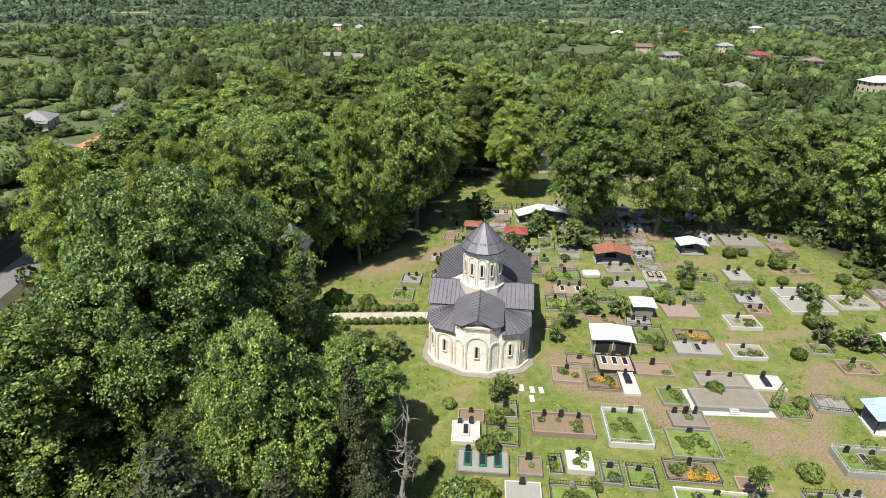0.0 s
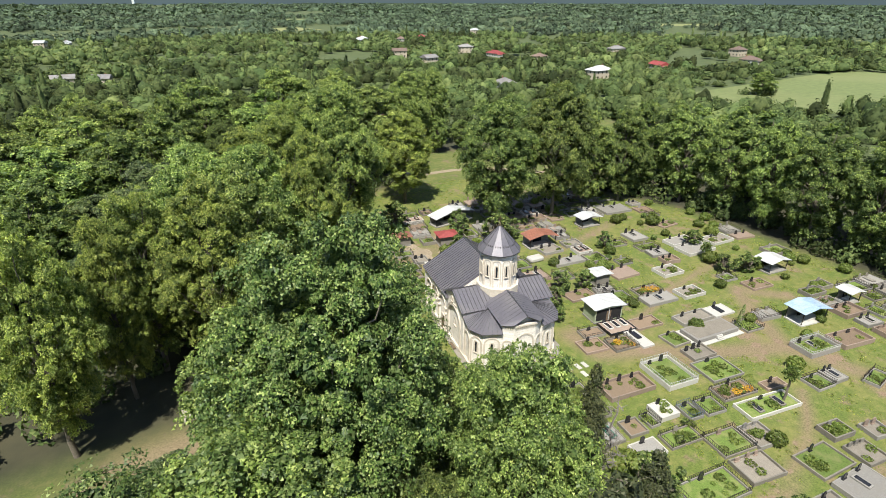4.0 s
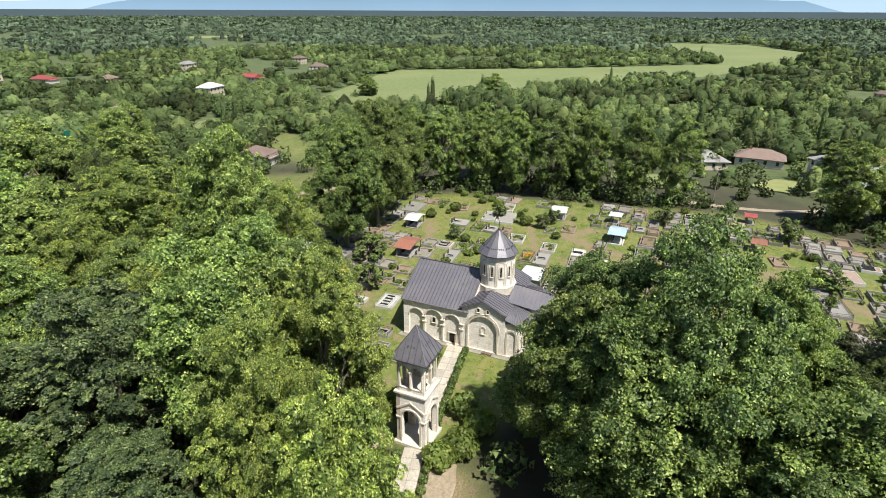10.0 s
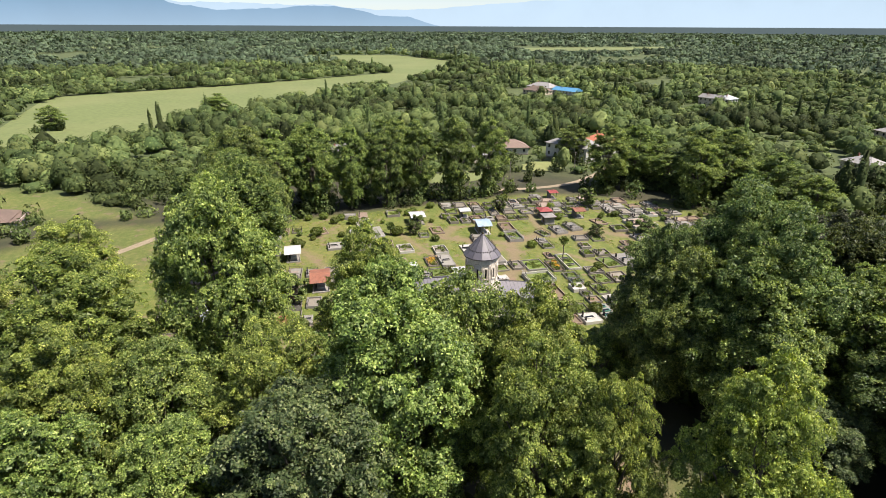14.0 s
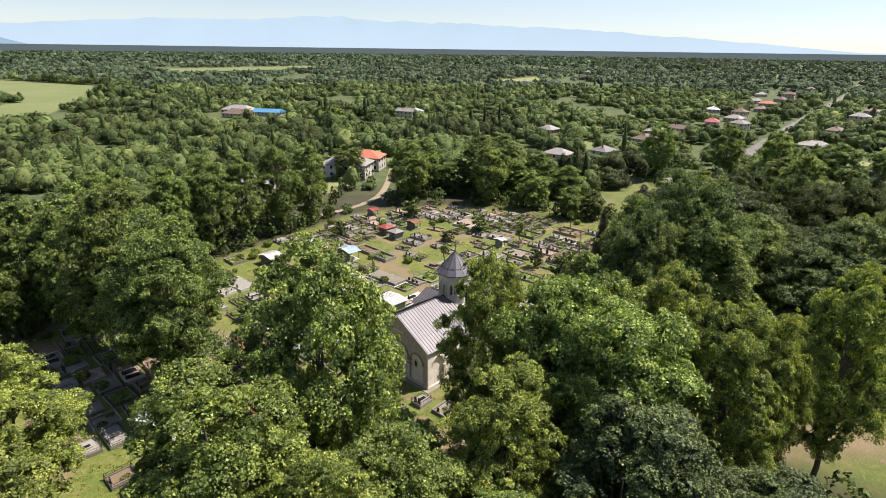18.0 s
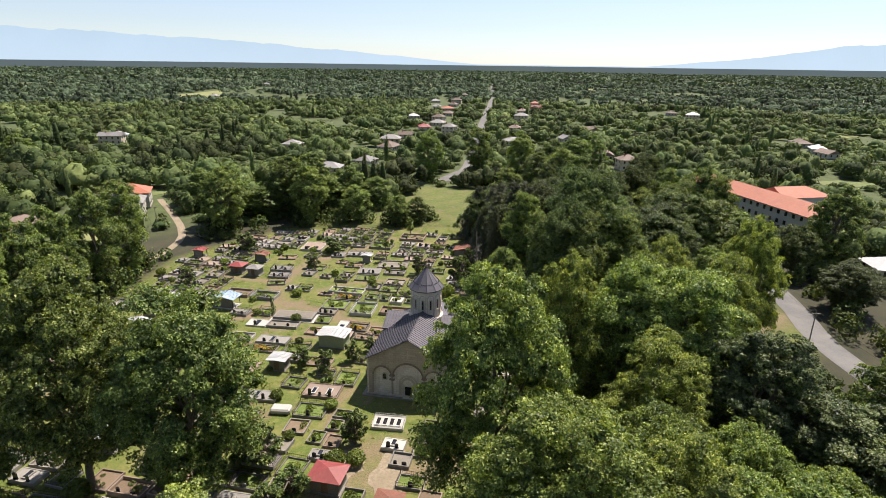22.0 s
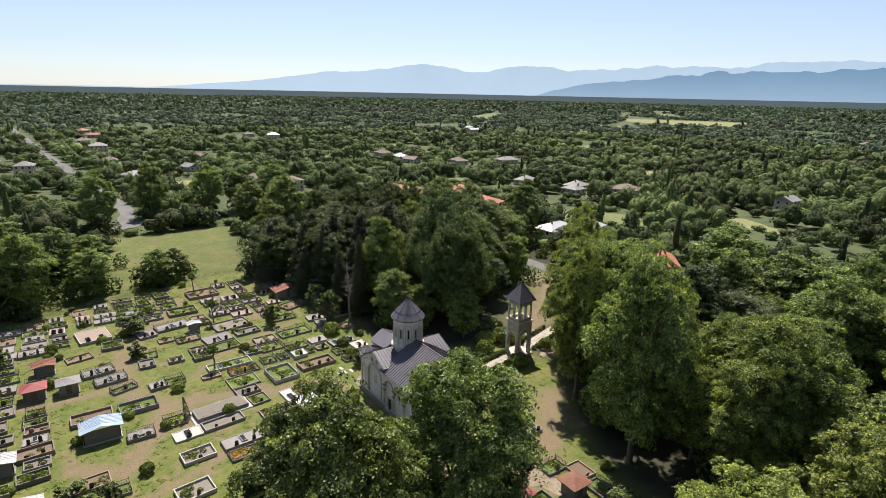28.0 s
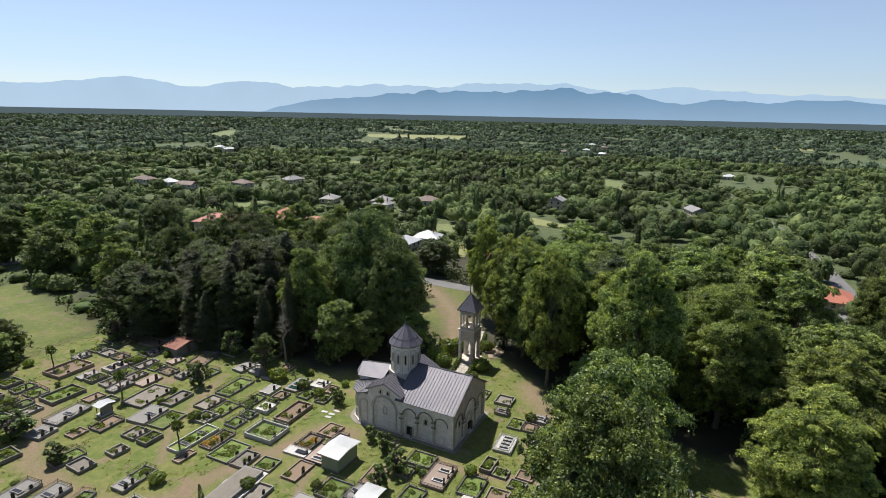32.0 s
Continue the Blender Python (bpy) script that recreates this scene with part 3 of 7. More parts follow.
WORN = [
    ([(-74, 46), (-62, 56), (-52, 63), (-38, 68)], 4.5), ([(-47, 67.5), (-38, 69), (-30, 70.5)], 4.4),
    ([(-14, 93), (-6, 98), (2, 103), (10, 106)], 3.4),
    ([(16.5, 66), (17, 60), (26, 56.5), (30, 53), (44, 48), (48, 38), (44, 20), (30, 5), (25, -5)], 2.4),
    ([(44, 48), (50, 58), (54, 64), (60, 58)], 2.0), ([(42, 52), (43, 58), (38, 62)], 1.8), ([(8, 99), (14, 101), (15, 112)], 3.2), ([(18, 100), (20, 90), (18, 84)], 1.2),
    ([(20, 62), (34, 66), (44, 70), (62, 74)], 1.0), ([(30, 92), (44, 96), (56, 100)], 1.3), ([(36, 40), (28, 34), (16, 30), (6, 28)], 1.0), ([(12, 20), (14, 0), (18, -14)], 1.2), ([(46, 36), (60, 34), (74, 26)], 1.6),
]


def build_ground():
    radii = np.concatenate([np.arange(1.5, 110, 1.5), np.arange(110, 200, 4.0), np.geomspace(204, 4850, 46)])
    k = 240
    ang = np.arange(k) * 2 * np.pi / k
    V = [np.array([[15.0, 60.0, 0.0]])]
    for r in radii:
        V.append(np.stack([15 + r * np.cos(ang), 60 + r * np.sin(ang), np.zeros(k)], 1))
    V = np.concatenate(V)
    px, py = V[:, 0], V[:, 1]
    soft = 5.0
    tended = inside(px, py, YARD).astype(float)
    edge = from_line(px, py, YARD + YARD[:1])
    tended = np.where(tended > 0, np.clip(0.5 + edge / soft, 0, 1), np.clip(0.5 - edge / soft, 0, 1))
    for mead in MEADOWS:
        far = from_line(px, py, mead + mead[:1])
        tended = np.maximum(tended, 0.8 * np.where(inside(px, py, mead), np.clip(0.5 + far / 8, 0, 1), np.clip(0.5 - far / 8, 0, 1)))
    Fq = [(1 + j * k + i, 1 + j * k + (i + 1) % k, 1 + (j + 1) * k + (i + 1) % k, 1 + (j + 1) * k + i) for j in range(len(radii) - 1) for i in range(k)]
    me = bpy.data.meshes.new("ground")
    me.from_pydata(V.tolist(), [], Fq + [(0, 1 + i, 1 + (i + 1) % k) for i in range(k)])
    worn = np.zeros(len(px))
    for line, half in WORN:
        worn = np.maximum(worn, 0.8 * np.clip(1.25 - from_line(px, py, line) / half, 0, 1))
    tended = np.maximum(tended, np.clip(worn * 1.3, 0, 1))
    litter = np.clip((150 - np.hypot(px - 0, py - 80)) / 30, 0, 1)
    for key, value in (("tended", tended), ("worn", worn), ("litter", litter)):
        at = me.attributes.new(key, "FLOAT", "POINT")
        at.data.foreach_set("value", value.astype(np.float32))
    me.materials.append(MATS["ground_mix"])
    tagged(new("ground", me), "grass and bare earth running out to the plain", "ground", kind="structure")


build_ground()


def flat(name, pts, z, material, label, category, kind="structure"):
    bm = bmesh.new()
    vs = [bm.verts.new((x, y, z)) for x, y in pts]
    f = bm.faces.new(vs)
    if f.normal.z < 0:
        f.normal_flip()
    bmesh.ops.triangulate(bm, faces=[f])
    for f in bm.faces:
        f.normal_update()
        if f.normal.z < 0:
            f.normal_flip()
    return tagged(link(name, bm, material), label, category, kind=kind)


for mat_name, poly in FIELDS:
    flat("field", poly, 0.12, mat_name, "open mown field between tree belts" if mat_name == "crop_grass" else "dry yellow-green field on the plain", "field")


def patch(name, cx, cy, rx, ry, turn, z, material, label, category, seed):
    """An irregular patch of ground."""
    rng = random.Random(seed)
    pts = []
    for k in range(22):
        a = 2 * math.pi * k / 22
        q = rng.uniform(0.8, 1.15)
        u, v = math.cos(a) * rx * q, math.sin(a) * ry * q
        c, s = math.cos(radians(turn)), math.sin(radians(turn))
        pts.append((cx + u * c - v * s, cy + u * s + v * c))
    return flat(name, pts, z, material, label, category)


for n_at, (cx, cy, rx, ry, turn) in enumerate([(-30.5, 71.6, 5.5, 1.7, 4), (-29, 81.5, 4, 2.2, 0), (8, 105, 2.5, 6, 0), (15, 103.5, 3, 3, 0)]):
    patch("clearing", cx, cy, rx, ry, turn, 0.02 + 0.004 * n_at, "track_earth", "patch of bare pale earth", "ground", n_at)
for n_at, (cx, cy, rx, ry, turn) in enumerate([(-130, 38, 14, 9, 20), (-150, 0, 7, 5, 0), (112, 40, 9, 14, 0), (118, 0, 8, 10, 30), (-40, 300, 22, 8, 10), (150, 240, 22, 10, 30), (-210, 60, 20, 8, 60), (-190, -120, 16, 9, 10), (80, -170, 12, 18, 0), (-48, -200, 12, 20, 0), (190, -90, 22, 9, 30), (300, -230, 30, 10, 20), (-330, -60, 26, 9, 0), (-420, 90, 40, 10, 10), (250, -380, 40, 12, 20), (-300, -330, 40, 12, 30), (-480, -200, 50, 14, 20)]):
    patch("lawn", cx, cy, rx, ry, turn, 0.1 + 0.004 * n_at, "crop_grass" if n_at % 3 else "dry_field", "small bright lawn among the village trees", "lawn", 40 + n_at)
    FIELDS.append(("crop_grass", [(cx - rx, cy - ry), (cx + rx, cy - ry), (cx + rx, cy + ry), (cx - rx, cy + ry)]))


def smooth_line(pts, step=6.0):
    out = []
    P = [Vector(p) for p in pts]
    for i in range(len(P) - 1):
        a, b, c, d = P[max(i - 1, 0)], P[i], P[i + 1], P[min(i + 2, len(P) - 1)]
        n = max(2, min(30, int((c - b).length / step)))
        for j in range(n):
            t = j / n
            out.append(0.5 * ((2 * b) + (c - a) * t + (2 * a - 5 * b + 4 * c - d) * t * t + (3 * b - a - 3 * c + d) * t ** 3))
    return out + [P[-1]]


for road_at, (mat_name, width, line) in enumerate(ROADS):
    bm = bmesh.new()
    pts = smooth_line(line)
    rows = []
    for i, p in enumerate(pts):
        d = (pts[min(i + 1, len(pts) - 1)] - pts[max(i - 1, 0)]).normalized()
        s = Vector((-d.y, d.x)) * width / 2
        rows.append([bm.verts.new((p.x + s.x, p.y + s.y, 0.05 + 0.004 * road_at)), bm.verts.new((p.x - s.x, p.y - s.y, 0.05 + 0.004 * road_at))])
    for a, b in zip(rows, rows[1:]):
        bm.faces.new((a[1], b[1], b[0], a[0]))
    tagged(link("road", bm, mat_name), "grey asphalt village road" if mat_name == "asphalt" else "pale earth track", "road", kind="structure")


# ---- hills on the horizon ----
# backdrop surfaces that glow, with distance haze mixed into their colour
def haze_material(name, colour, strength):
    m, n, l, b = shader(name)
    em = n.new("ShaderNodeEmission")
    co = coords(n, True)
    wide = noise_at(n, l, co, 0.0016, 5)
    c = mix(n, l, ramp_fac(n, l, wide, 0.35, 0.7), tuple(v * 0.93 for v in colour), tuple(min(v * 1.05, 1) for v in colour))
    sep = n.new("ShaderNodeSeparateXYZ")           # haze painted paler towards the foot of the hills
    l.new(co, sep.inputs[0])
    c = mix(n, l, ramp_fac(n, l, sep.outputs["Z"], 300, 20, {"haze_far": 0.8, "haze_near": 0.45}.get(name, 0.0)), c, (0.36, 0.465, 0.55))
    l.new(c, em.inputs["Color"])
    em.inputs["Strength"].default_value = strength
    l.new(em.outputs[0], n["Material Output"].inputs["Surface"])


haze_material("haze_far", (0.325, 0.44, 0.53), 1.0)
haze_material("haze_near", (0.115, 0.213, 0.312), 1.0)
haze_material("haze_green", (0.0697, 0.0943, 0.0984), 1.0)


def ridge_line(name, dist, keys, material, rough, seed, label):
    az = np.arange(0, 360.01, 0.35)
    hgt = np.interp(az, [k for k, _ in keys], [v for _, v in keys])
    V, Fq = [], []
    for i, (a, h) in enumerate(zip(az, hgt)):
        q = 1 + rough * (noise.fractal(Vector((a * 0.17, seed, 0)), 0.9, 2.1, 7))
        z = max(dist * math.tan(radians(max(h * q, 0.0))) + 50, 6)
        x, y = 10 + dist * math.sin(radians(a)), 80 + dist * math.cos(radians(a))
        V += [(x, y, -5), (x, y, z)]
    for i in range(len(az) - 1):
        Fq.append((2 * i, 2 * i + 2, 2 * i + 3, 2 * i + 1))
    me = bpy.data.meshes.new(name)
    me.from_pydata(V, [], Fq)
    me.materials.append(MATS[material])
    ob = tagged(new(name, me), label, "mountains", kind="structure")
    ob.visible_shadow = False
    return ob


FAR_RIDGE = [(0, 0.0), (30, 0.27), (45, 0.9), (60, 1.8), (75, 2.16), (90, 1.98), (105, 1.44), (115, 2.16), (130, 2.61), (145, 2.43), (160, 1.71), (172, 0.81), (180, 0.09), (196, 0.09), (204, 0.81), (212, 1.98), (224, 2.52), (235, 2.52), (246, 2.88), (258, 3.15), (270, 2.88), (280, 2.52), (290, 2.07), (320, 0.9), (360, 0.0)]
NEAR_RIDGE = [(0, -1), (38, -1), (45, 0.6), (60, 1.9), (72, 2.6), (80, 2.4), (88, 1.3), (92, 1.6), (101, 1.4), (105, 0.8), (112, -1), (230, -1), (234, 0.6), (242, 1.7), (250, 2.5), (257, 2.3), (262, 2.8), (266, 2.6), (271, 1.8), (276, 1.8), (284, 1.8), (300, 1.0), (320, -1), (360, -1)]
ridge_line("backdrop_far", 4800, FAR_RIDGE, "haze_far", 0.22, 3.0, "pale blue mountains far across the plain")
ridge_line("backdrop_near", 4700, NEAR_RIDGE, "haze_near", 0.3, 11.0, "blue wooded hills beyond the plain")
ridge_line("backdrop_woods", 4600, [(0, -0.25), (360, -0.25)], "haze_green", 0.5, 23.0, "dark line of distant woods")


# ---- woods of the plain ----
HOUSES = [
    (-126, 755, "white_roof"), (-106, 793, "white_roof"), (-81, 440, "grey_roof"), (218, 718, "white_roof"), (250, 512, "grey_roof"), (257, 468, "red_roof"),
    (275, 425, "brown_roof"), (157, 299, "grey_roof"), (234, 303, "white_roof"), (-153, 213, "grey_roof"), (-106, 174, "orange_roof"), (48, 221, "grey_roof"),
    (170, 430, "grey_roof"), (317, 328, "red_roof"), (299, 715, "red_roof"), (209, 700, "white_roof"), (413, 771, "white_roof"), (97, 179, "brown_roof"),
    (138, 21, "grey_roof"), (146, 2, "brown_roof"), (460, 367, "brown_roof"), (415, 322, "brown_roof"), (-60, 430, "grey_roof"), (-130, 236, "grey_roof"),
]
HOUSES_SOUTH = [
    (245, -200, "grey_roof"), (59, -142, "grey_roof"), (74, -118, "grey_roof"), (43, -325, "red_roof"), (35, -390, "brown_roof"), (30, -470, "brown_roof"),
    (34, -540, "orange_roof"), (30, -616, "brown_roof"), (28, -670, "brown_roof"), (25, -740, "brown_roof"), (-80, -590, "red_roof"), (-83, -182, "brown_roof"), (-87, -146, "brown_roof"),
    (-238, -232, "white_roof"), (-121, 16, "white_roof"), (-136, 22, "white_roof"), (-237, -467, "white_roof"), (-242, -262, "brown_roof"), (-227, -45, "grey_roof"), (-240, -18, "brown_roof"),
    (-260, 63, "grey_roof"), (-57, -159, "grey_roof"), (-276, 146, "grey_roof"), (-526, 196, "white_roof"), (-563, -466, "white_roof"), (158, 74, "grey_roof"), (120, -200, "grey_roof"),
    (-900, 20, "white_roof"), (-960, 45, "brown_roof"), (-840, -10, "brown_roof"), (60, -240, "grey_roof"), (-70, -260, "grey_roof"),
    (173, 497, "brown_roof"), (-257, 958, "grey_roof"), (-364, 856, "grey_roof"), (259, 690, "brown_roof"), (368, 429, "grey_roof"), (257, -226, "white_roof"), (34, -362, "grey_roof"),
    (21, -882, "brown_roof"), (495, -1169, "grey_roof"), (55, -200, "brown_roof"), (52, -265, "brown_roof"), (-231, -209, "brown_roof"), (-529, -424, "white_roof"), (-214, -38, "grey_roof"),
    (-219, -79, "grey_roof"), (-258, -180, "brown_roof"), (391, -671, "grey_roof"), (-86, -670, "orange_roof"), (-297, -161, "grey_roof"), (-234, -527, "brown_roof"), (-1052, 16, "white_roof"),
    (-809, 53, "white_roof"), (-1125, 32, "grey_roof"), (-102, -324, "brown_roof"), (20, -300, "grey_roof"), (-36, -330, "brown_roof"), (-30, -240, "grey_roof"), (64, -430, "white_roof"),
    (-48, -420, "grey_roof"), (50, -575, "grey_roof"), (60, -690, "grey_roof"), (-56, -520, "brown_roof"),
]


def far_woods(name, lo, hi, count, radius, height, n_cards, size, seed, label, belts=0.0, line=None, leaf="far_leaf", rings=(4, 8), open_at=-0.25, scrub=False):
    """Trees of the plain: sprays over low domes, thinned on fields, roads and yards."""
    rng = np.random.default_rng(seed)
    r = np.sqrt(rng.uniform(lo * lo, hi * hi, count))
    a = rng.uniform(0, 2 * np.pi, count)
    x, y = 10 + r * np.sin(a), 80 + r * np.cos(a)
    if line:                                     # a hedge of trees along a field's edge
        f = rng.uniform(0, len(line) - 1.001, count)
        k = f.astype(int)
        P = np.array(line, float)
        x, y = (P[k] + (P[k + 1] - P[k]) * (f - k)[:, None] + rng.normal(size=(count, 2)) * 3.0).T
    if belts:
        keep = np.array([noise.noise(Vector((p * belts, q * belts, 5.0))) for p, q in zip(x, y)]) > open_at + rng.normal(size=count) * 0.1
        x, y = x[keep], y[keep]
    keep = ~inside(x, y, YARD)
    for poly in [] if line else MEADOWS + [f[1] for f in FIELDS]:
        keep &= ~inside(x, y, poly)
    for _, width, line in ROADS:
        keep &= from_line(x, y, line) > width / 2 + 2.5
    for hx, hy, _ in HOUSES + HOUSES_SOUTH:      # a yard round each house, open towards the village's middle
        dx, dy = 10 - hx, 80 - hy
        ln = math.hypot(dx, dy)
        along, across = ((x - hx) * dx + (y - hy) * dy) / ln, np.abs((x - hx) * dy - (y - hy) * dx) / ln
        reach = min(16 + ln * 0.09, 75) if not scrub else 11
        keep &= ~((along > -10) & (along < reach) & (across < 12 - 6 * np.clip(along / reach, 0, 1)))
    keep &= ~((np.abs((x + 109) * 0.968 + (y + 45) * 0.25) < 13) & (np.abs((x + 109) * -0.25 + (y + 45) * 0.968) < 38))
    keep &= ~((x > -134) & (x < -108) & (y > -64) & (y < -30)) & ~((x > -104) & (x < -84) & (y > -60) & (y < 0))
    keep &= ~((np.hypot(x - 130, y + 27) < 22) | (np.hypot(x - 356, y + 125) < 38))
    x, y = x[keep], y[keep]
    k = len(x)
    R = radius * rng.uniform(0.6, 1.35, k)
    Hh = height * rng.uniform(0.55, 1.25, k)
    stand = np.array([noise.noise(Vector((p * 0.011, q * 0.011, 31.0))) for p, q in zip(x, y)])
    Hh = Hh if line else Hh * np.clip(1.0 + 0.9 * stand, 0.5, 1.6)
    tall = rng.uniform(size=k) < 0.04
    R, Hh = np.where(tall, R * 0.33, R), np.where(tall, Hh * 1.75, Hh)
    grove = np.array([noise.noise(Vector((p * 0.016, q * 0.016, 9.0))) for p, q in zip(x, y)])
    shade = np.clip(0.5 + 0.75 * grove + rng.normal(size=k) * 0.24, 0, 1)
    P, Fc = domes(rng, k, *rings)
    P[:, :, 0] = x[:, None] + P[:, :, 0] * R[:, None] * 0.8
    P[:, :, 1] = y[:, None] + P[:, :, 1] * R[:, None] * 0.8
    P[:, :, 2] = np.maximum(Hh[:, None] * (0.36 + 0.48 * P[:, :, 2]), 0.2)
    V = P.reshape(-1, 3)
    d = unit(rng.normal(size=(k * n_cards, 3)))
    d[:, 2] = np.abs(d[:, 2]) * 1.1 - 0.2
    own = np.repeat(np.arange(k), n_cards)
    lump = 1 + 0.24 * np.sin(d[:, 0] * 4 + own) * np.cos(d[:, 1] * 5 + own * 2) + rng.normal(size=len(own)) * 0.05
    C = np.stack([x[own] + d[:, 0] * R[own] * lump, y[own] + d[:, 1] * R[own] * lump, Hh[own] * (0.42 + 0.52 * d[:, 2] * lump)], 1)
    C[:, 2] = np.maximum(C[:, 2], 0.3)
    Nn = d + rng.normal(size=d.shape) * 0.3 + np.array([0, 0, 0.25])
    V2, F2 = cards(C, Nn, size * rng.uniform(0.6, 1.3, len(C)) * np.where(tall, 0.7, 1.0)[own], rng, 0.75, 0.15)
    Fc = np.concatenate([Fc, F2 + len(V)])
    tone = np.concatenate([np.repeat(shade, P.shape[1]), np.repeat(shade, n_cards * 3)])
    tagged(new(name, sheet_mesh(name, np.concatenate([V, V2]), Fc, leaf, tone)), label, "trees", kind="stuff")


far_woods("field_hedge", 0, 1, 130, 4.5, 8.0, 110, 0.8, 11, "row of trees along the far edge of the mown field", line=[(402, 258), (440, 254), (506, 106), (605, -50), (660, -46)])
far_woods("field_hedge", 0, 1, 110, 7.0, 12.0, 60, 1.6, 13, "row of trees between distant fields", line=[(620, -138), (755, -222), (1020, -170), (1062, 14)])
far_woods("field_hedge", 0, 1, 60, 5.0, 12.0, 120, 0.7, 14, "row of trees beside the village gardens", line=[(120, -80), (178, -62), (260, -135), (300, -160)])
far_woods("near_wood", 130, 330, 5200, 4.4, 9.5, 170, 0.5, 1, "mixed trees and scrub round the village gardens", 0.02, open_at=-0.2)
far_woods("scrub", 118, 420, 7000, 3.4, 3.6, 60, 0.5, 15, "low scrub, orchard bushes and hedges between the gardens", 0.03, rings=(3, 6), open_at=-0.3, scrub=True)
far_woods("village_trees", 330, 750, 15000, 5.4, 9.0, 52, 1.0, 2, "garden trees and thickets among the houses", 0.012, rings=(3, 6), open_at=-0.16)
far_woods("plain_trees", 750, 1700, 24000, 8.2, 9.5, 22, 2.3, 3, "tree belts and groves over the plain", 0.006, leaf="hazy_leaf", rings=(2, 5), open_at=-0.16)
far_woods("distant_trees", 1700, 4600, 38000, 19.0, 10.5, 8, 8.0, 4, "far groves towards the horizon", 0.003, leaf="hazy_leaf", rings=(2, 4), open_at=-0.2)

# ---- trees of the churchyard ----
rng0 = np.random.default_rng(20)
PLANES = [tree_kind("plane_tree", broadleaf(np.random.default_rng(30 + i), 30, 9, 98, 1000, 0.16, 0.12), "plane_leaf", "bark", "tall plane tree with a dense sunlit crown") for i in range(4)]
NEARS = [tree_kind("plane_tree", broadleaf(np.random.default_rng(40 + i), 28, 8, 98, 1500, 0.115, 0.12), "bright_leaf", "bark", "tall plane tree with a yellow-green sunlit crown") for i in range(2)]
DARKS = [tree_kind("lime_tree", broadleaf(np.random.default_rng(50 + i), 30, 10, 110, 1500, 0.135, 0.14), "dark_leaf", "bark", "huge dark-green broadleaf tree with a rounded crown") for i in range(2)]
GREYS = [tree_kind("lime_tree", broadleaf(np.random.default_rng(52), 25, 6.5, 80, 1300, 0.115, 0.15), "grey_leaf", "bark", "rounded grey-green broadleaf tree")]
GROVE = [tree_kind("grove_tree", broadleaf(np.random.default_rng(55 + i), 24, 8, 90, 1000, 0.14, 0.1), "grove_leaf", "bark", "dense dark tree in the grove beside the graveyard") for i in range(2)]
SLIMS = [tree_kind("young_plane_tree", broadleaf(np.random.default_rng(60 + i), 26, 7, 80, 800, 0.165, 0.06), "plane_leaf", "bark", "tall plane tree in a row at the graveyard's edge") for i in range(3)]
CONIFERS = [tree_kind("conifer", conifer(np.random.default_rng(70 + i), 24, 4.2, 70, 210, 0.17), "conifer_leaf", "bark", "dark conifer with drooping boughs") for i in range(2)]
SMALLS = [tree_kind("small_tree", broadleaf(np.random.default_rng(80 + i), 6, 2.4, 26, 220, 0.13, 0.12), "dark_leaf", "bark", "small round tree among the graves") for i in range(2)]

# place, height and reach of each crown
near_trees = [
    (-52.5, 72.5, 31, 6), (-46, 81, 26.5, 4.3), (-34, 82.5, 30, 6.7), (-42, 86, 28, 6.4), (-16, 96.5, 31.5, 6.4), (-11, 130, 29.8, 9.4), (-22, 128.5, 26, 7.4), (19, 137.5, 24.5, 7.7), (1, 144, 25, 8.7), (-26, 108, 25.3, 6.9)]
plane_rows = [
    (-15, 36, 26, 6.2), (-24, 57, 27, 7), (-31, 50, 28, 9.3), (-29, 88.5, 29, 7.4), (-25, 95.5, 30, 8.1),
    (-33, 97, 30, 8.7), (-5.5, 114, 35.5, 8.6), (-22, 120, 23, 6.4), (-32, 130, 23, 7.4), (31.5, 112, 31, 8.8), (47, 111, 33, 8.7),
    (-36, 36, 26, 8.7), (-62, 30, 24, 10.4)]
grey_trees = [(-38.5, 107, 25.5, 7.8), (-49, 97, 16, 6.4), (-46, 114, 20, 8.1), (-42, 50, 13, 5.6)]
grove_trees = [(-38, 27, 19, 7.5), (-30, 19, 15, 6), (-45, 18, 20, 8), (-20, 28, 19, 6), (-78, -14, 19, 5), (-91, 18, 15, 6), (-75, -70, 22, 8), (-60, -30, 22, 8), (-52, -8, 26, 8), (-58, -20, 26, 7), (-45, -35, 20, 8), (-92, 42, 13, 7)]
plane_rows_far = [
    (-36, 147, 27, 8.1), (-51, 144, 28, 10.4), (-65, 147, 27, 10.4), (20, 160, 28, 9.9), (-24, 178, 30, 10), (0, 186, 31, 10), (16, 180, 30, 10.4), (-10, 162, 28, 10.4), (-10, 148, 25, 9.3),
    (-66, 116, 25, 9.9), (-58, 128, 26, 9.9), (-72, 104, 22, 8.7), (-92, 95, 24, 9.9)]
row_trees = [
    (88, 36, 26, 6), (87, 48, 27, 6.5), (88, 60, 26, 6), (86, 71, 27, 6.5), (86, 82, 26, 6), (86, 93, 27, 6.5), (84, 104, 26, 6.5), (80, 115, 26, 6.5),
    (71, 125, 19, 5), (60, 113, 25, 6), (70, 112, 25, 6), (96, 118, 24, 6), (98, 92, 25, 8), (99, 64, 25, 7), (269, 209, 13, 7), (276, 127, 16, 9), (258, -134, 15, 8)]
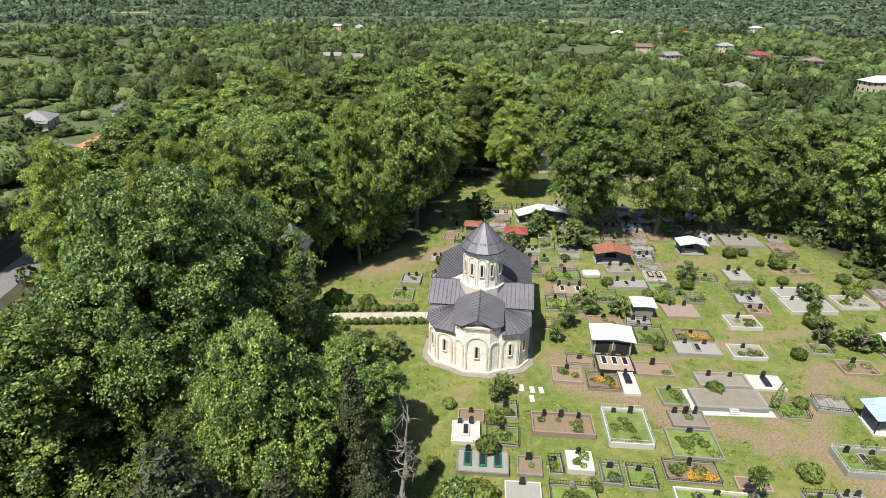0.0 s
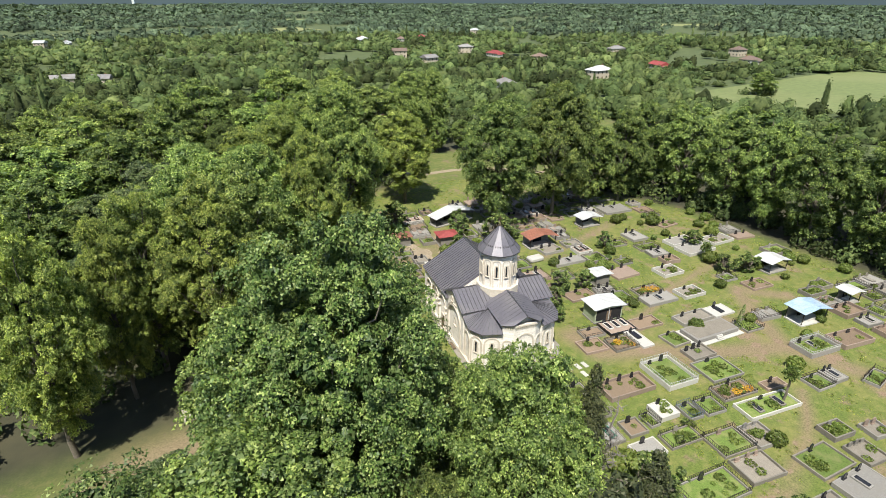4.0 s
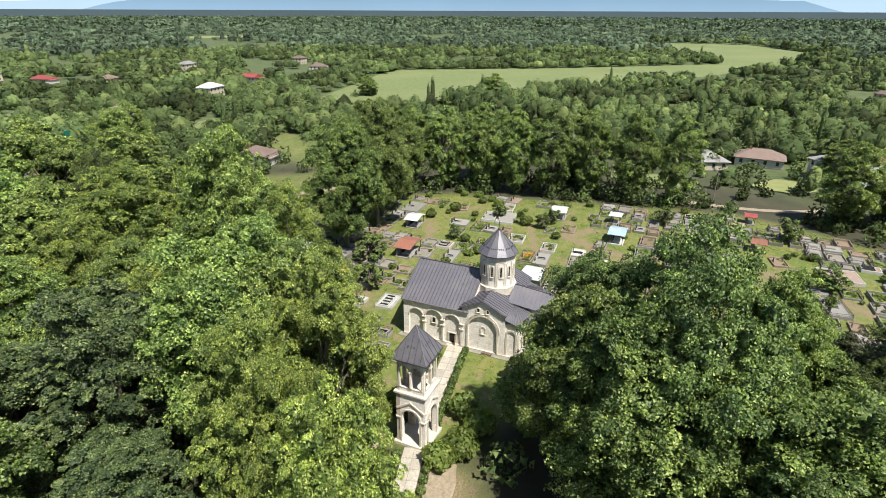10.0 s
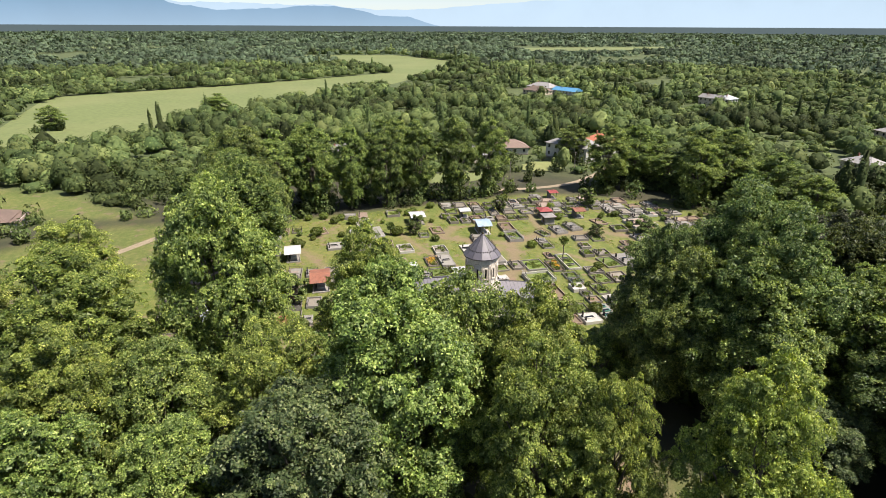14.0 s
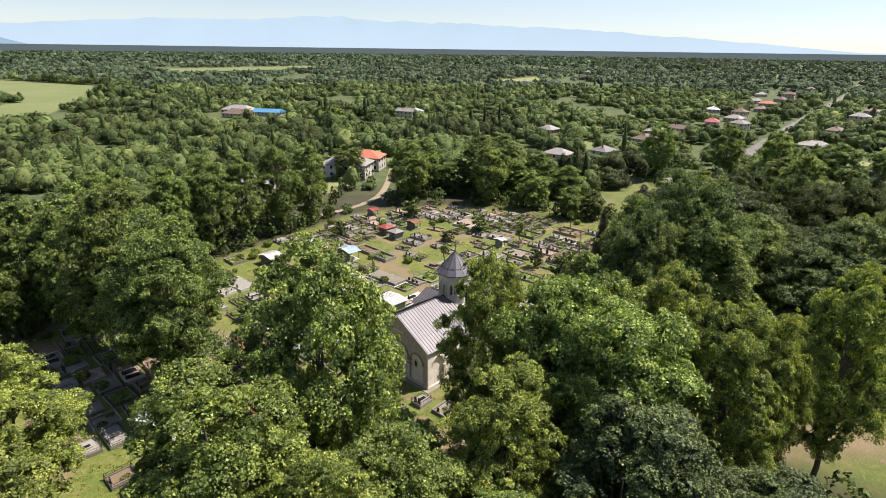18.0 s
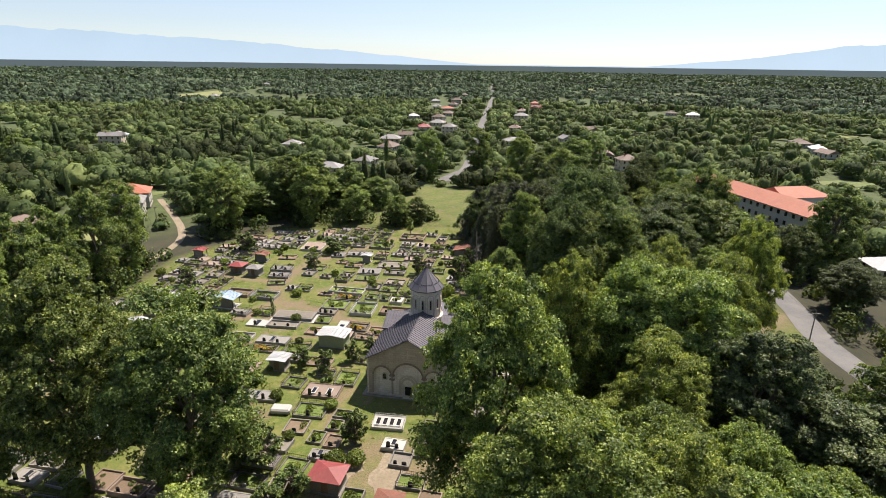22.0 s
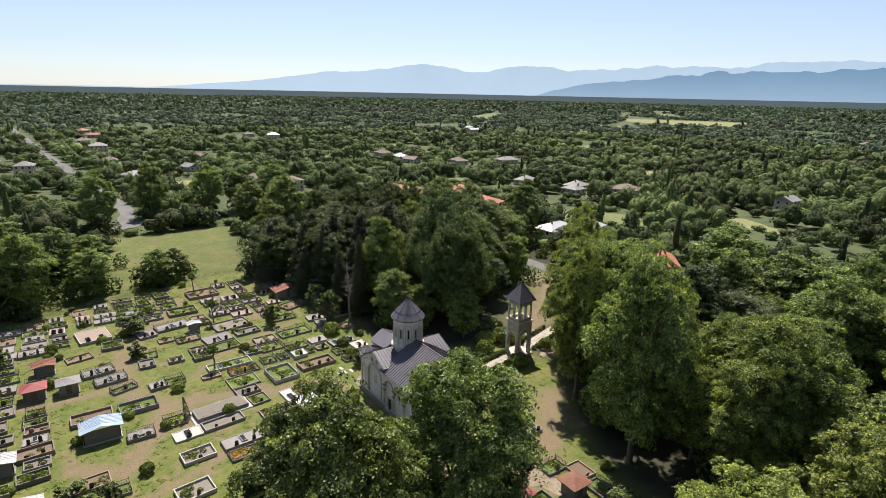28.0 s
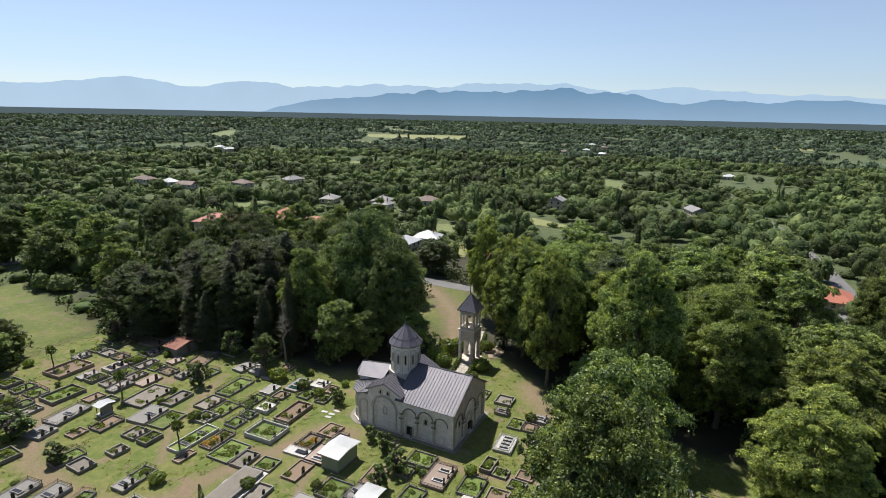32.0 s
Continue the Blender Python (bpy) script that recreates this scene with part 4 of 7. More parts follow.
south_trees = [
    (58, -33, 24, 9), (50, -37, 14, 8), (24, -21, 11.5, 4.5), (18, -25, 10, 4), (40, -24, 14, 5.5), (55, -19, 22, 6.5), (103, -39, 16, 7), (124, -17, 15, 7), (-14, -26, 21.5, 6), (66, -30, 23, 8), (74, -24, 14, 7), (83, -17, 22, 8), (80, -4, 23, 7), (46, -40, 18, 7), (-38, -60, 24, 8), (-46, -85, 25, 9), (-25, -108, 25, 7), (-4, -121, 25, 7), (20, -104, 25, 7),
    (-62, -120, 22, 8), (-40, -110, 21, 8), (-30, -75, 20, 8), (-104, 12, 25, 7), (36, -46, 13, 6), (-62, 5, 21, 7), (-70, 30, 21, 8), (-57, 46, 17, 5)]
tall_fill = [
    (41, 183, 28, 7.1), (-73, -4, 27, 7.6), (-75, 178, 28, 7.7), (-74, 138, 24, 6.7), (-44, 132, 27, 7.6), (-44, 0, 26, 7.6), (-51, 169, 27, 6.8), (-45, 183, 25, 7.1), (-36, 176, 24, 6.4), (52, 189, 28, 6.6),
    (-56, 108, 25, 7), (-38, -10, 26, 7.6), (-64, -10, 25, 6.3), (-29, 189, 26, 6.6), (-14, 185, 25, 7.4), (-54, 186, 27, 7), (-62, 175, 26, 7.2), (-65, 184, 24, 6.7), (-70, 129, 26, 6.7), (-33, 168, 28, 6.8),
    (9, 155, 26, 6.5), (-58, 15, 26, 6.8), (11, 169, 27, 6.9), (-28, -16, 26, 6.5), (-70, 14, 27, 6.3), (1, 171, 26, 7), (-12, 175, 26, 6.9), (-32, 118, 20, 5.7), (-74, 189, 20, 6.1), (-21, 157, 23, 5.6),
    (-53, 3, 21, 5.7), (-10, 48, 16, 5.2), (-21, 138, 16, 5), (-42, 154, 17, 4.7), (-45, -16, 18, 5.1), (-32, 156, 17, 5.1), (-39, 122, 18, 5.4), (-43, 167, 17, 4.6), (-24, 37, 16, 4.7), (-55, 117, 18, 4.6)]
low_fill = [
    (23, 171, 18, 5), (0, 156, 19, 5.4), (-14, 120, 17, 4.6), (-74, 6, 18, 5.3), (-27, 150, 15, 5.2), (-76, 149, 16, 5), (-13, 54, 13, 4), (-53, 154, 11, 3.6), (-15, 111, 11, 3.7), (-17, 47, 11, 3.7),
    (50, 180, 13, 3.9), (-70, -15, 12, 3.9), (-42, 139, 11, 3.7), (-5, 138, 13, 3.7), (-37, 184, 13, 4.1), (-35, 138, 11, 3.6), (24, 189, 12, 4.3), (-19, -15, 11, 4.3), (-76, 119, 13, 3.7), (-19, 63, 13, 4.4),
    (-11, 106, 12, 4.2), (-25, 168, 12, 3.8), (-52, 10, 12, 4), (-76, 21, 12, 4.2), (60, 180, 11, 4.1), (-52, 178, 13, 4)]


def understory():
    """Low shrubs and saplings under the great trees."""
    rng = np.random.default_rng(44)
    k = 1500
    r, a = np.sqrt(rng.uniform(25 ** 2, 165 ** 2, k)), rng.uniform(0, 2 * np.pi, k)
    x, y = 10 + r * np.sin(a), 80 + r * np.cos(a)
    keep = ~inside(x, y, YARD) & (from_line(x, y, YARD + YARD[:1]) > 2)
    keep &= ~inside(x, y, [(-80, 40), (-62, 44), (-40, 52), (-28, 66), (-22, 74), (-24, 80), (-46, 80), (-66, 70), (-80, 50)])
    for poly in MEADOWS:
        keep &= ~inside(x, y, poly)
    for _, width, line in ROADS:
        keep &= from_line(x, y, line) > width / 2 + 2
    keep &= ~((x > -22) & (x < 2) & (y > 60) & (y < 100))
    x, y = x[keep], y[keep]
    hedge = np.array([(a, b) for a, b, _, _ in row_trees + south_trees])
    pick = rng.integers(0, len(hedge), 420)
    x, y = np.concatenate([x, hedge[pick, 0] + rng.normal(size=420) * 3.4]), np.concatenate([y, hedge[pick, 1] + rng.normal(size=420) * 3.4])
    keep = ~inside(x, y, YARD)
    for _, width, line in ROADS:
        keep &= from_line(x, y, line) > width / 2 + 1.5
    x, y = x[keep], y[keep]
    k, n = len(x), 150
    R, Hh = rng.uniform(1.2, 3.0, k), rng.uniform(2.0, 6.0, k)
    d = unit(rng.normal(size=(k * n, 3)))
    own = np.repeat(np.arange(k), n)
    lump = 1 + 0.3 * np.sin(d[:, 0] * 4 + own) * np.cos(d[:, 1] * 5 + own * 2)
    C = np.stack([x[own] + d[:, 0] * R[own] * lump, y[own] + d[:, 1] * R[own] * lump, np.maximum(Hh[own] * (0.5 + 0.5 * d[:, 2] * lump), 0.1)], 1)
    V, Fc = cards(C, d + rng.normal(size=d.shape) * 0.5, rng.uniform(0.3, 0.6, len(C)), rng, 0.6, 0.2)
    tagged(new("understory", sheet_mesh("understory", V, Fc, "far_leaf", np.repeat(rng.uniform(size=k), n * 3))), "shrubs and saplings under the tall trees", "shrubs", kind="stuff")


understory()
for n_at, (x, y, h, r) in enumerate(near_trees):
    plant(NEARS[n_at % 2], x, y, h, r, (n_at * 67) % 360, group="plane trees round the church")
for n_at, (x, y, h, r) in enumerate(plane_rows):
    plant(PLANES[n_at % 4], x, y, h, r, (n_at * 67) % 360, group="plane trees round the church")
for n_at, (x, y, h, r) in enumerate(tall_fill + low_fill):
    plant((PLANES[n_at % 4], SLIMS[n_at % 3], GROVE[n_at % 2])[n_at % 3] if h > 14 else SLIMS[n_at % 3], x, y, h, r, (n_at * 71) % 360, group="trees of the wood round the church")
for n_at, (x, y, h, r) in enumerate(grey_trees):
    plant(GREYS[0], x, y, h, r, (n_at * 97) % 360, group="grey-green lime trees")
for n_at, (x, y, h, r) in enumerate(grove_trees):
    plant(GROVE[n_at % 2], x, y, h, r, (n_at * 83) % 360, group="trees of the wood round the church")
for n_at, (x, y, h, r) in enumerate(row_trees + south_trees + plane_rows_far):
    plant(SLIMS[n_at % 3], x, y, h, r, (n_at * 83) % 360, group="trees at the graveyard's edge")
for n_at, (x, y, h, r) in enumerate([(-27.5, 47, 35, 9.8), (-22, 55.5, 29, 8.1), (-47, 37, 24, 10.4), (-54, 28, 26, 10.4), (-11, 13, 20, 7.4), (-17, 8, 22, 8.7), (-6, -3, 18, 7.4), (-13, 22, 20, 7.4), (-22, 17, 25, 9.3), (-10, -15, 18, 8.1), (-26, -4, 22, 9.9), (-34, 10, 24, 9.9)]):
    plant(DARKS[n_at % 2] if n_at < 4 else GROVE[n_at % 2], x, y, h, r, n_at * 120, group="great dark trees")
for n_at, (x, y, h, r) in enumerate([(-8, 36, 22, 2.8), (-6, 30, 17, 3), (-8, 9, 21, 5.4), (-9, 18, 22, 5.6), (-14, 15, 24, 5.8), (-17, 24, 25, 6), (-12, 28, 18, 4.6), (-4, -4, 19, 5), (-14, 3, 22, 6), (-22, 10, 24, 6), (-9, -10, 18, 5), (-30, 20, 26, 6), (-11, -4, 20, 5.4), (-19, 16, 23, 5.5), (-5, 14, 15, 3.6), (-18, -3, 21, 5.6)]):
    plant(CONIFERS[n_at % 2], x, y, h, r, n_at * 75, group="conifers beside the graveyard")


# ---- the church ----
CHURCH = pose(7.6, 85.75, 0, 0, 0, -7.5)     # its local y runs west, x north; the west front is at y = 0
church = thing("church", CHURCH, "pale limestone domed church with dark standing-seam metal roofs", "church")


def wall_frame(ox, oy, turn):
    """A frame on a wall: x along it, y outwards, z up."""
    return pose(ox, oy, 0, 0, 0, turn)


def placed(ob, m):
    ob.matrix_local = m
    return ob


def arch_points(u0, u1, spring, foot, n=12, rise=1.0):
    c, r = (u0 + u1) / 2, (u1 - u0) / 2
    pts = [(u0, 0, foot)]
    pts += [(c - r * math.cos(math.pi * i / n), 0, spring + rise * r * math.sin(math.pi * i / n)) for i in range(n + 1)]
    return pts + [(u1, 0, foot)]


def arch_mould(parent, m, u0, u1, spring, foot, w=0.15, d=0.17, rise=1.0, name="arch_moulding", mat="limestone_trim"):
    bm = bmesh.new()
    sweep(bm, arch_points(u0, u1, spring, foot, 12, rise), w, d, (0, 1, 0))
    return placed(part(name, bm, mat, parent), m)


def slit_window(parent, m, u, z0, z1, w=0.36, hood=True):
    root = placed(part("window", sweep(bmesh.new(), arch_points(u - w / 2 - 0.1, u + w / 2 + 0.1, z1 - w / 2, z0, 8), 0.1, 0.13, (0, 1, 0)), "limestone_trim", parent), m)
    bm = bmesh.new()
    pts = arch_points(u - w / 2, u + w / 2, z1 - w / 2, z0, 8)
    a = [bm.verts.new((p[0], 0.012, p[2])) for p in pts]
    c = [bm.verts.new((p[0], -0.05, p[2])) for p in pts]
    bm.faces.new(a[::-1])
    for i in range(len(a)):
        bm.faces.new((a[i], a[(i + 1) % len(a)], c[(i + 1) % len(a)], c[i]))
    part("pane", bm, "window_glass", root, "dark leaded pane")
    part("sill", boxes((u - w / 2 - 0.2, 0.0, z0 - 0.12, u + w / 2 + 0.2, 0.2, z0), bevel=0.02), "limestone_trim", root)
    return root


def doorway(parent, m, u, w, h, portal):
    root = placed(part("doorway", sweep(bmesh.new(), [(u - w / 2 - 0.14, 0, 0), (u - w / 2 - 0.14, 0, h + 0.14), (u + w / 2 + 0.14, 0, h + 0.14), (u + w / 2 + 0.14, 0, 0)], 0.14, 0.16, (0, 1, 0)), "limestone_trim", parent), m)
    part("opening", boxes((u - w / 2, -0.05, 0.02, u + w / 2, 0.02, h)), "dark_void", root, "dark open doorway")
    part("threshold", boxes((u - w / 2 - 0.3, 0.0, 0.0, u + w / 2 + 0.3, 0.7, 0.14), bevel=0.02), "limestone_trim", root)
    part("door_leaf", boxes((u - w / 2, 0.02, 0.14, u - w / 2 + 0.07, 0.62, h - 0.05)), "timber", root, "dark wooden door leaf, standing open")
    if portal:
        part("tympanum", sweep(bmesh.new(), arch_points(u - w / 2 - 0.5, u + w / 2 + 0.5, h + 0.5, 0.0, 12), 0.16, 0.22, (0, 1, 0)), "limestone_trim", root)
        part("outer_order", sweep(bmesh.new(), arch_points(u - w / 2 - 0.95, u + w / 2 + 0.95, h + 0.55, 0.0, 14), 0.15, 0.14, (0, 1, 0)), "limestone_trim", root)
    return root


def arched_wall(bm, u0, u1, z0, z1, openings, thick, foot):
    """A wall standing on z0 with arched openings (a, b, spring), each open from foot."""
    cuts = sorted(openings)
    at = u0
    for a, b, spring in cuts:
        if a > at:
            box(bm, at, -thick, z0, a, 0, z1)
        if foot > z0:
            box(bm, a, -thick, z0, b, 0, foot)
        pts = [(p[0], p[2]) for p in arch_points(a, b, spring, spring, 10)[1:-1]]
        for (x0, s0), (x1, s1) in zip(pts, pts[1:]):
            v = [bm.verts.new(c) for c in ((x0, 0, s0), (x1, 0, s1), (x1, 0, z1), (x0, 0, z1), (x0, -thick, s0), (x1, -thick, s1), (x1, -thick, z1), (x0, -thick, z1))]
            for q in ((3, 2, 1, 0), (4, 5, 6, 7), (0, 1, 5, 4), (2, 3, 7, 6)):
                bm.faces.new([v[k] for k in q])
        at = b
    if at < u1:
        box(bm, at, -thick, z0, u1, 0, z1)
    bmesh.ops.remove_doubles(bm, verts=bm.verts[:], dist=0.0005)
    return bm


def build_church():
    lime = "limestone"
    # bodies
    bm = bmesh.new()
    prof = [(-7, 0), (7, 0), (7, 7.15), (0, 11.15), (-7, 7.15)]
    a = [bm.verts.new((x, 0, z)) for x, z in prof]
    b = [bm.verts.new((x, -11.6, z)) for x, z in prof]
    bm.faces.new(a[::-1])
    bm.faces.new(b)
    for i in range(5):
        j = (i + 1) % 5
        bm.faces.new((a[i], a[j], b[j], b[i]))
    part("nave_wall", bm, lime, church)
    bm = bmesh.new()
    prof = [(-10.3, 0), (-17.7, 0), (-17.7, 7.55), (-14.0, 9.3), (-10.3, 7.55)]
    a = [bm.verts.new((7.06, y, z)) for y, z in prof]
    b = [bm.verts.new((-7.06, y, z)) for y, z in prof]
    bm.faces.new(a[::-1])
    bm.faces.new(b)
    for i in range(5):
        j = (i + 1) % 5
        bm.faces.new((a[i], a[j], b[j], b[i]))
    part("transept_wall", bm, lime, church)
    side = [(-7, -17.0), (7, -17.0), (7, -19.8), (5.8, -21.6), (3.3, -22.5), (-3.3, -22.5), (-5.8, -21.6), (-7, -19.8)]
    part("east_wall", prism(bmesh.new(), side[::-1], 0, 6.15), lime, church)
    apse = [(-3.1, -17.0), (3.1, -17.0), (3.1, -22.4), (1.75, -23.35), (-1.75, -23.35), (-3.1, -22.4)]
    bm = prism(bmesh.new(), apse[::-1], 0, 7.55)
    part("apse_wall", bm, lime, church)
    bm = bmesh.new()
    slab_of(bm, [(-2.9, -22.9, 7.5), (2.9, -22.9, 7.5), (0, -22.9, 8.75)], 1.2)
    part("apse_gable", bm, lime, church)
    part("drum", prism(bmesh.new(), ring(12, 2.85, math.pi / 12, 0, -13.75), 8.4, 15.3), lime, church)
    part("drum_base", prism(bmesh.new(), ring(12, 3.3, math.pi / 12, 0, -13.75), 8.2, 9.75), "limestone_trim", church)
    part("drum_cornice", prism(bmesh.new(), ring(12, 3.05, math.pi / 12, 0, -13.75), 15.0, 15.3), "limestone_trim", church)
    # plinth
    plan = [(-7.35, 0.35), (-7.35, -19.9), (-6.0, -21.9), (-3.3, -22.8), (-1.9, -23.7), (1.9, -23.7), (3.3, -22.8), (6.0, -21.9), (7.35, -19.9), (7.35, 0.35)]
    part("plinth", prism(bmesh.new(), plan, 0, 0.35), "limestone_trim", church)
    part("footing_strip", prism(bmesh.new(), [(x * 1.1, (y + 11) * 1.06 - 11) for x, y in plan], 0, 0.08), "concrete", church, "pale worn paving strip at the wall's foot")
    # roofs
    roof = part("nave_roof", slab_of(slab_of(bmesh.new(), [(7.62, 0.6, 6.91), (7.62, -11.6, 6.91), (0, -11.6, 11.32), (0, 0.6, 11.32)][::-1], 0.16), [(-7.62, -11.6, 6.91), (-7.62, 0.6, 6.91), (0, 0.6, 11.32), (0, -11.6, 11.32)][::-1], 0.16), "roof_metal", church)
    for s in (1, -1):
        for i in range(20):
            y = 0.4 - i * 0.62
            bm = bmesh.new()
            sweep(bm, [(s * 7.62, y, 6.93), (0.0, y, 11.34)], 0.03, 0.06, Vector((s * 4.34, 0, 7.5)))
            part("seam", bm, "seam_metal", roof)
    part("ridge_cap", sweep(bmesh.new(), [(0, 0.47, 11.36), (0, -10.9, 11.36)], 0.12, 0.05, (0, 0, 1)), "seam_metal", roof)
    tr = part("transept_roof", slab_of(slab_of(bmesh.new(), [(7.62, -14.0, 9.55), (7.62, -10.0, 7.62), (-7.62, -10.0, 7.62), (-7.62, -14.0, 9.55)], 0.14), [(-7.62, -14.0, 9.55), (-7.62, -18.0, 7.62), (7.62, -18.0, 7.62), (7.62, -14.0, 9.55)], 0.14), "roof_metal", church)
    for s in (1, -1):
        for i in range(25):
            x = -7.44 + i * 0.62
            bm = bmesh.new()
            sweep(bm, [(x, -14 + s * 4.0, 7.64), (x, -14.0, 9.57)], 0.03, 0.055, Vector((0, s * 1.93, 4.0)))
            part("seam", bm, "seam_metal", tr)
    for s in (1, -1):
        fan = [(s * 7.35, -17.5, 7.0), (s * 7.4, -19.95, 6.2), (s * 6.15, -22.0, 6.15), (s * 3.3, -23.0, 6.25), (s * 2.3, -17.5, 8.0)]
        bm = bmesh.new()
        hi = [bm.verts.new(p) for p in fan]
        lo = [bm.verts.new((x, y, z - 0.13)) for x, y, z in fan]
        for i in range(3):
            bm.faces.new((hi[i], hi[i + 1], hi[4]))
            bm.faces.new((lo[i + 1], lo[i], lo[4]))
        for i in range(5):
            j = (i + 1) % 5
            bm.faces.new((hi[j], hi[i], lo[i], lo[j]))
        bmesh.ops.recalc_face_normals(bm, faces=bm.faces)
        er = part("side_apse_roof", bm, "roof_metal", church)
        B = Vector((s * 2.3, -17.5, 8.03))
        edge = [Vector((s * 7.4, -18.6, 6.65)), Vector((s * 7.4, -19.95, 6.24)), Vector((s * 6.15, -22.0, 6.19)), Vector((s * 3.3, -23.0, 6.29))]
        for i in range(13):
            f = i / 12 * 3
            k = min(int(f), 2)
            p = edge[k].lerp(edge[k + 1], f - k)
            part("seam", sweep(bmesh.new(), [tuple(p), tuple(B)], 0.02, 0.035, (0, 0, 1)), "seam_metal", er)
    cr = bmesh.new()
    for s in (1, -1):
        P = [(0, -16.8, 9.75), (s * 3.5, -16.8, 8.0), (s * 3.5, -22.6, 7.45), (s * 2.1, -23.75, 7.75), (0, -23.85, 8.95)]
        for tri in ((P[0], P[1], P[2]), (P[0], P[2], P[4]), (P[2], P[3], P[4])):
            slab_of(cr, tri if s < 0 else tri[::-1], 0.13)
    ar = part("apse_roof", cr, "roof_metal", church)
    part("ridge_cap", sweep(bmesh.new(), [(0, -17, 9.78), (0, -23.8, 8.98)], 0.07, 0.05, (0, 0, 1)), "seam_metal", ar)
    for s in (1, -1):
        for i in range(8):
            y = -17.6 - i * 0.7
            part("seam", sweep(bmesh.new(), [(0, y, 9.77 - (i * 0.7 + 0.8) * 0.117), (s * 3.45, y, 8.0 - (i * 0.7 + 0.8) * 0.095)], 0.018, 0.035, (s * 0.4, 0, 1)), "seam_metal", ar)
    cone_ring = ring(12, 3.3, math.pi / 12, 0, -13.75)
    cone = part("dome_roof", prism(bmesh.new(), cone_ring, 15.3, 19.1, 0, (0, -13.75)), "roof_metal", church)
    part("eave_band", prism(bmesh.new(), ring(12, 3.32, math.pi / 12, 0, -13.75), 15.14, 15.3), "seam_metal", cone)
    for x, y in cone_ring:
        part("seam", sweep(bmesh.new(), [(x, y, 15.32), (0, -13.75, 19.12)], 0.03, 0.045, (0, 0, 1)), "seam_metal", cone)
    for i in range(12):
        w = 2 * math.pi * i / 12 + math.pi / 6
        bm = bmesh.new()
        d = Vector((math.cos(w), math.sin(w), 0))
        for k in (-0.35, 0, 0.35):
            c = Vector((0, -13.75, 16.35)) + d * 2.32 + Vector((-d.y, d.x, 0)) * k
            prism(bm, ring(6, 0.13, 0, c.x, c.y), c.z - 0.25, c.z + 0.16, 0.4, (c.x, c.y))
        part("snow_guard", bm, "seam_metal", cone)
    cross = part("cross", boxes((-0.04, -13.79, 19.0, 0.04, -13.71, 20.5), (-0.38, -13.78, 19.95, 0.38, -13.72, 20.03), (-0.2, -13.78, 20.2, 0.2, -13.72, 20.27)), "gilt_iron", church, "iron cross at the tip of the dome")
    part("knob", prism(prism(bmesh.new(), ring(10, 0.2, 0, 0, -13.75), 18.9, 19.15, 1.0, (0, -13.75)), ring(10, 0.2, 0, 0, -13.75), 19.15, 19.4, 0.2, (0, -13.75)), "gilt_iron", cross)
    # west front: a proud skin with three tall blind arches
    W, W2 = wall_frame(0, 0, 0), wall_frame(0, 0.26, 0)
    bays = [(-6.15, -2.95, 4.1), (-2.7, 2.7, 3.95), (2.95, 6.15, 4.1)]
    # this front lies in shade, which the darker stone colour deepens
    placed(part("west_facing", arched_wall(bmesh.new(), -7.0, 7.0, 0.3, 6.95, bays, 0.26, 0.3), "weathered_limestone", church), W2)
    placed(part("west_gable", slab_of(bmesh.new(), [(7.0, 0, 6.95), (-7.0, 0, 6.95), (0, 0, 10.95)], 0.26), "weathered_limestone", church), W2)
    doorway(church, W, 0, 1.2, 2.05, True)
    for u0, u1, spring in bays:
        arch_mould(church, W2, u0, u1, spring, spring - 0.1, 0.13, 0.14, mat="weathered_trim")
    for u in (-4.2, 4.2):
        slit_window(church, W, u, 3.15, 4.25, 0.55)
    for u in (-2.82, 2.82):
        for z in (3.2, 3.95):
            placed(part("impost", boxes((u - 0.45, -0.2, z, u + 0.45, 0.2, z + 0.22), bevel=0.03), "weathered_trim", church), W2)
    placed(part("relief_panel", boxes((-1.3, 0, 8.2, 1.3, 0.1, 8.42), (-0.11, 0, 7.6, 0.11, 0.1, 9.2), bevel=0.02), "limestone_trim", church, "carved cross over the west arch"), W2)
    # long sides
    for s in (1, -1):
        S, S2 = wall_frame(s * 7.0, 0, -90 * s), wall_frame(s * 7.26, 0, -90 * s)
        f = (lambda y: y * s * -1.0)
        span = lambda p, q: (min(f(p), f(q)), max(f(p), f(q)))
        bays = [(*span(p, q), spring) for p, q, spring in ((-0.75, -3.45, 4.2), (-3.75, -6.85, 4.4), (-7.15, -10.05, 4.3))]
        placed(part("side_facing", arched_wall(bmesh.new(), *span(0.25, -10.35), 0.3, 6.95, bays, 0.26, 0.3), lime, church), S2)
        big = (*span(-11.55, -16.45), 4.15)
        placed(part("transept_facing", arched_wall(bmesh.new(), *span(-10.35, -17.7), 0.3, 7.5, [big], 0.26, 0.3), lime, church), S2)
        placed(part("transept_gable", slab_of(bmesh.new(), [(span(-10.35, -17.7)[1], 0, 7.5), (span(-10.35, -17.7)[0], 0, 7.5), (f(-14.0), 0, 9.2)], 0.22), lime, church), S2)
        # only the sunless north side gets trim coloured darker for shade
        for u0, u1, spring in bays:
            arch_mould(church, S2, u0, u1, spring, spring - 0.1, 0.1, 0.09, mat="weathered_trim" if s > 0 else "limestone_trim")
        arch_mould(church, S2, big[0] - 0.12, big[1] + 0.12, 4.15, 0.35, 0.12, 0.16)
        arch_mould(church, S2, big[0] - 0.42, big[1] + 0.42, 4.15, 4.0, 0.08, 0.12)
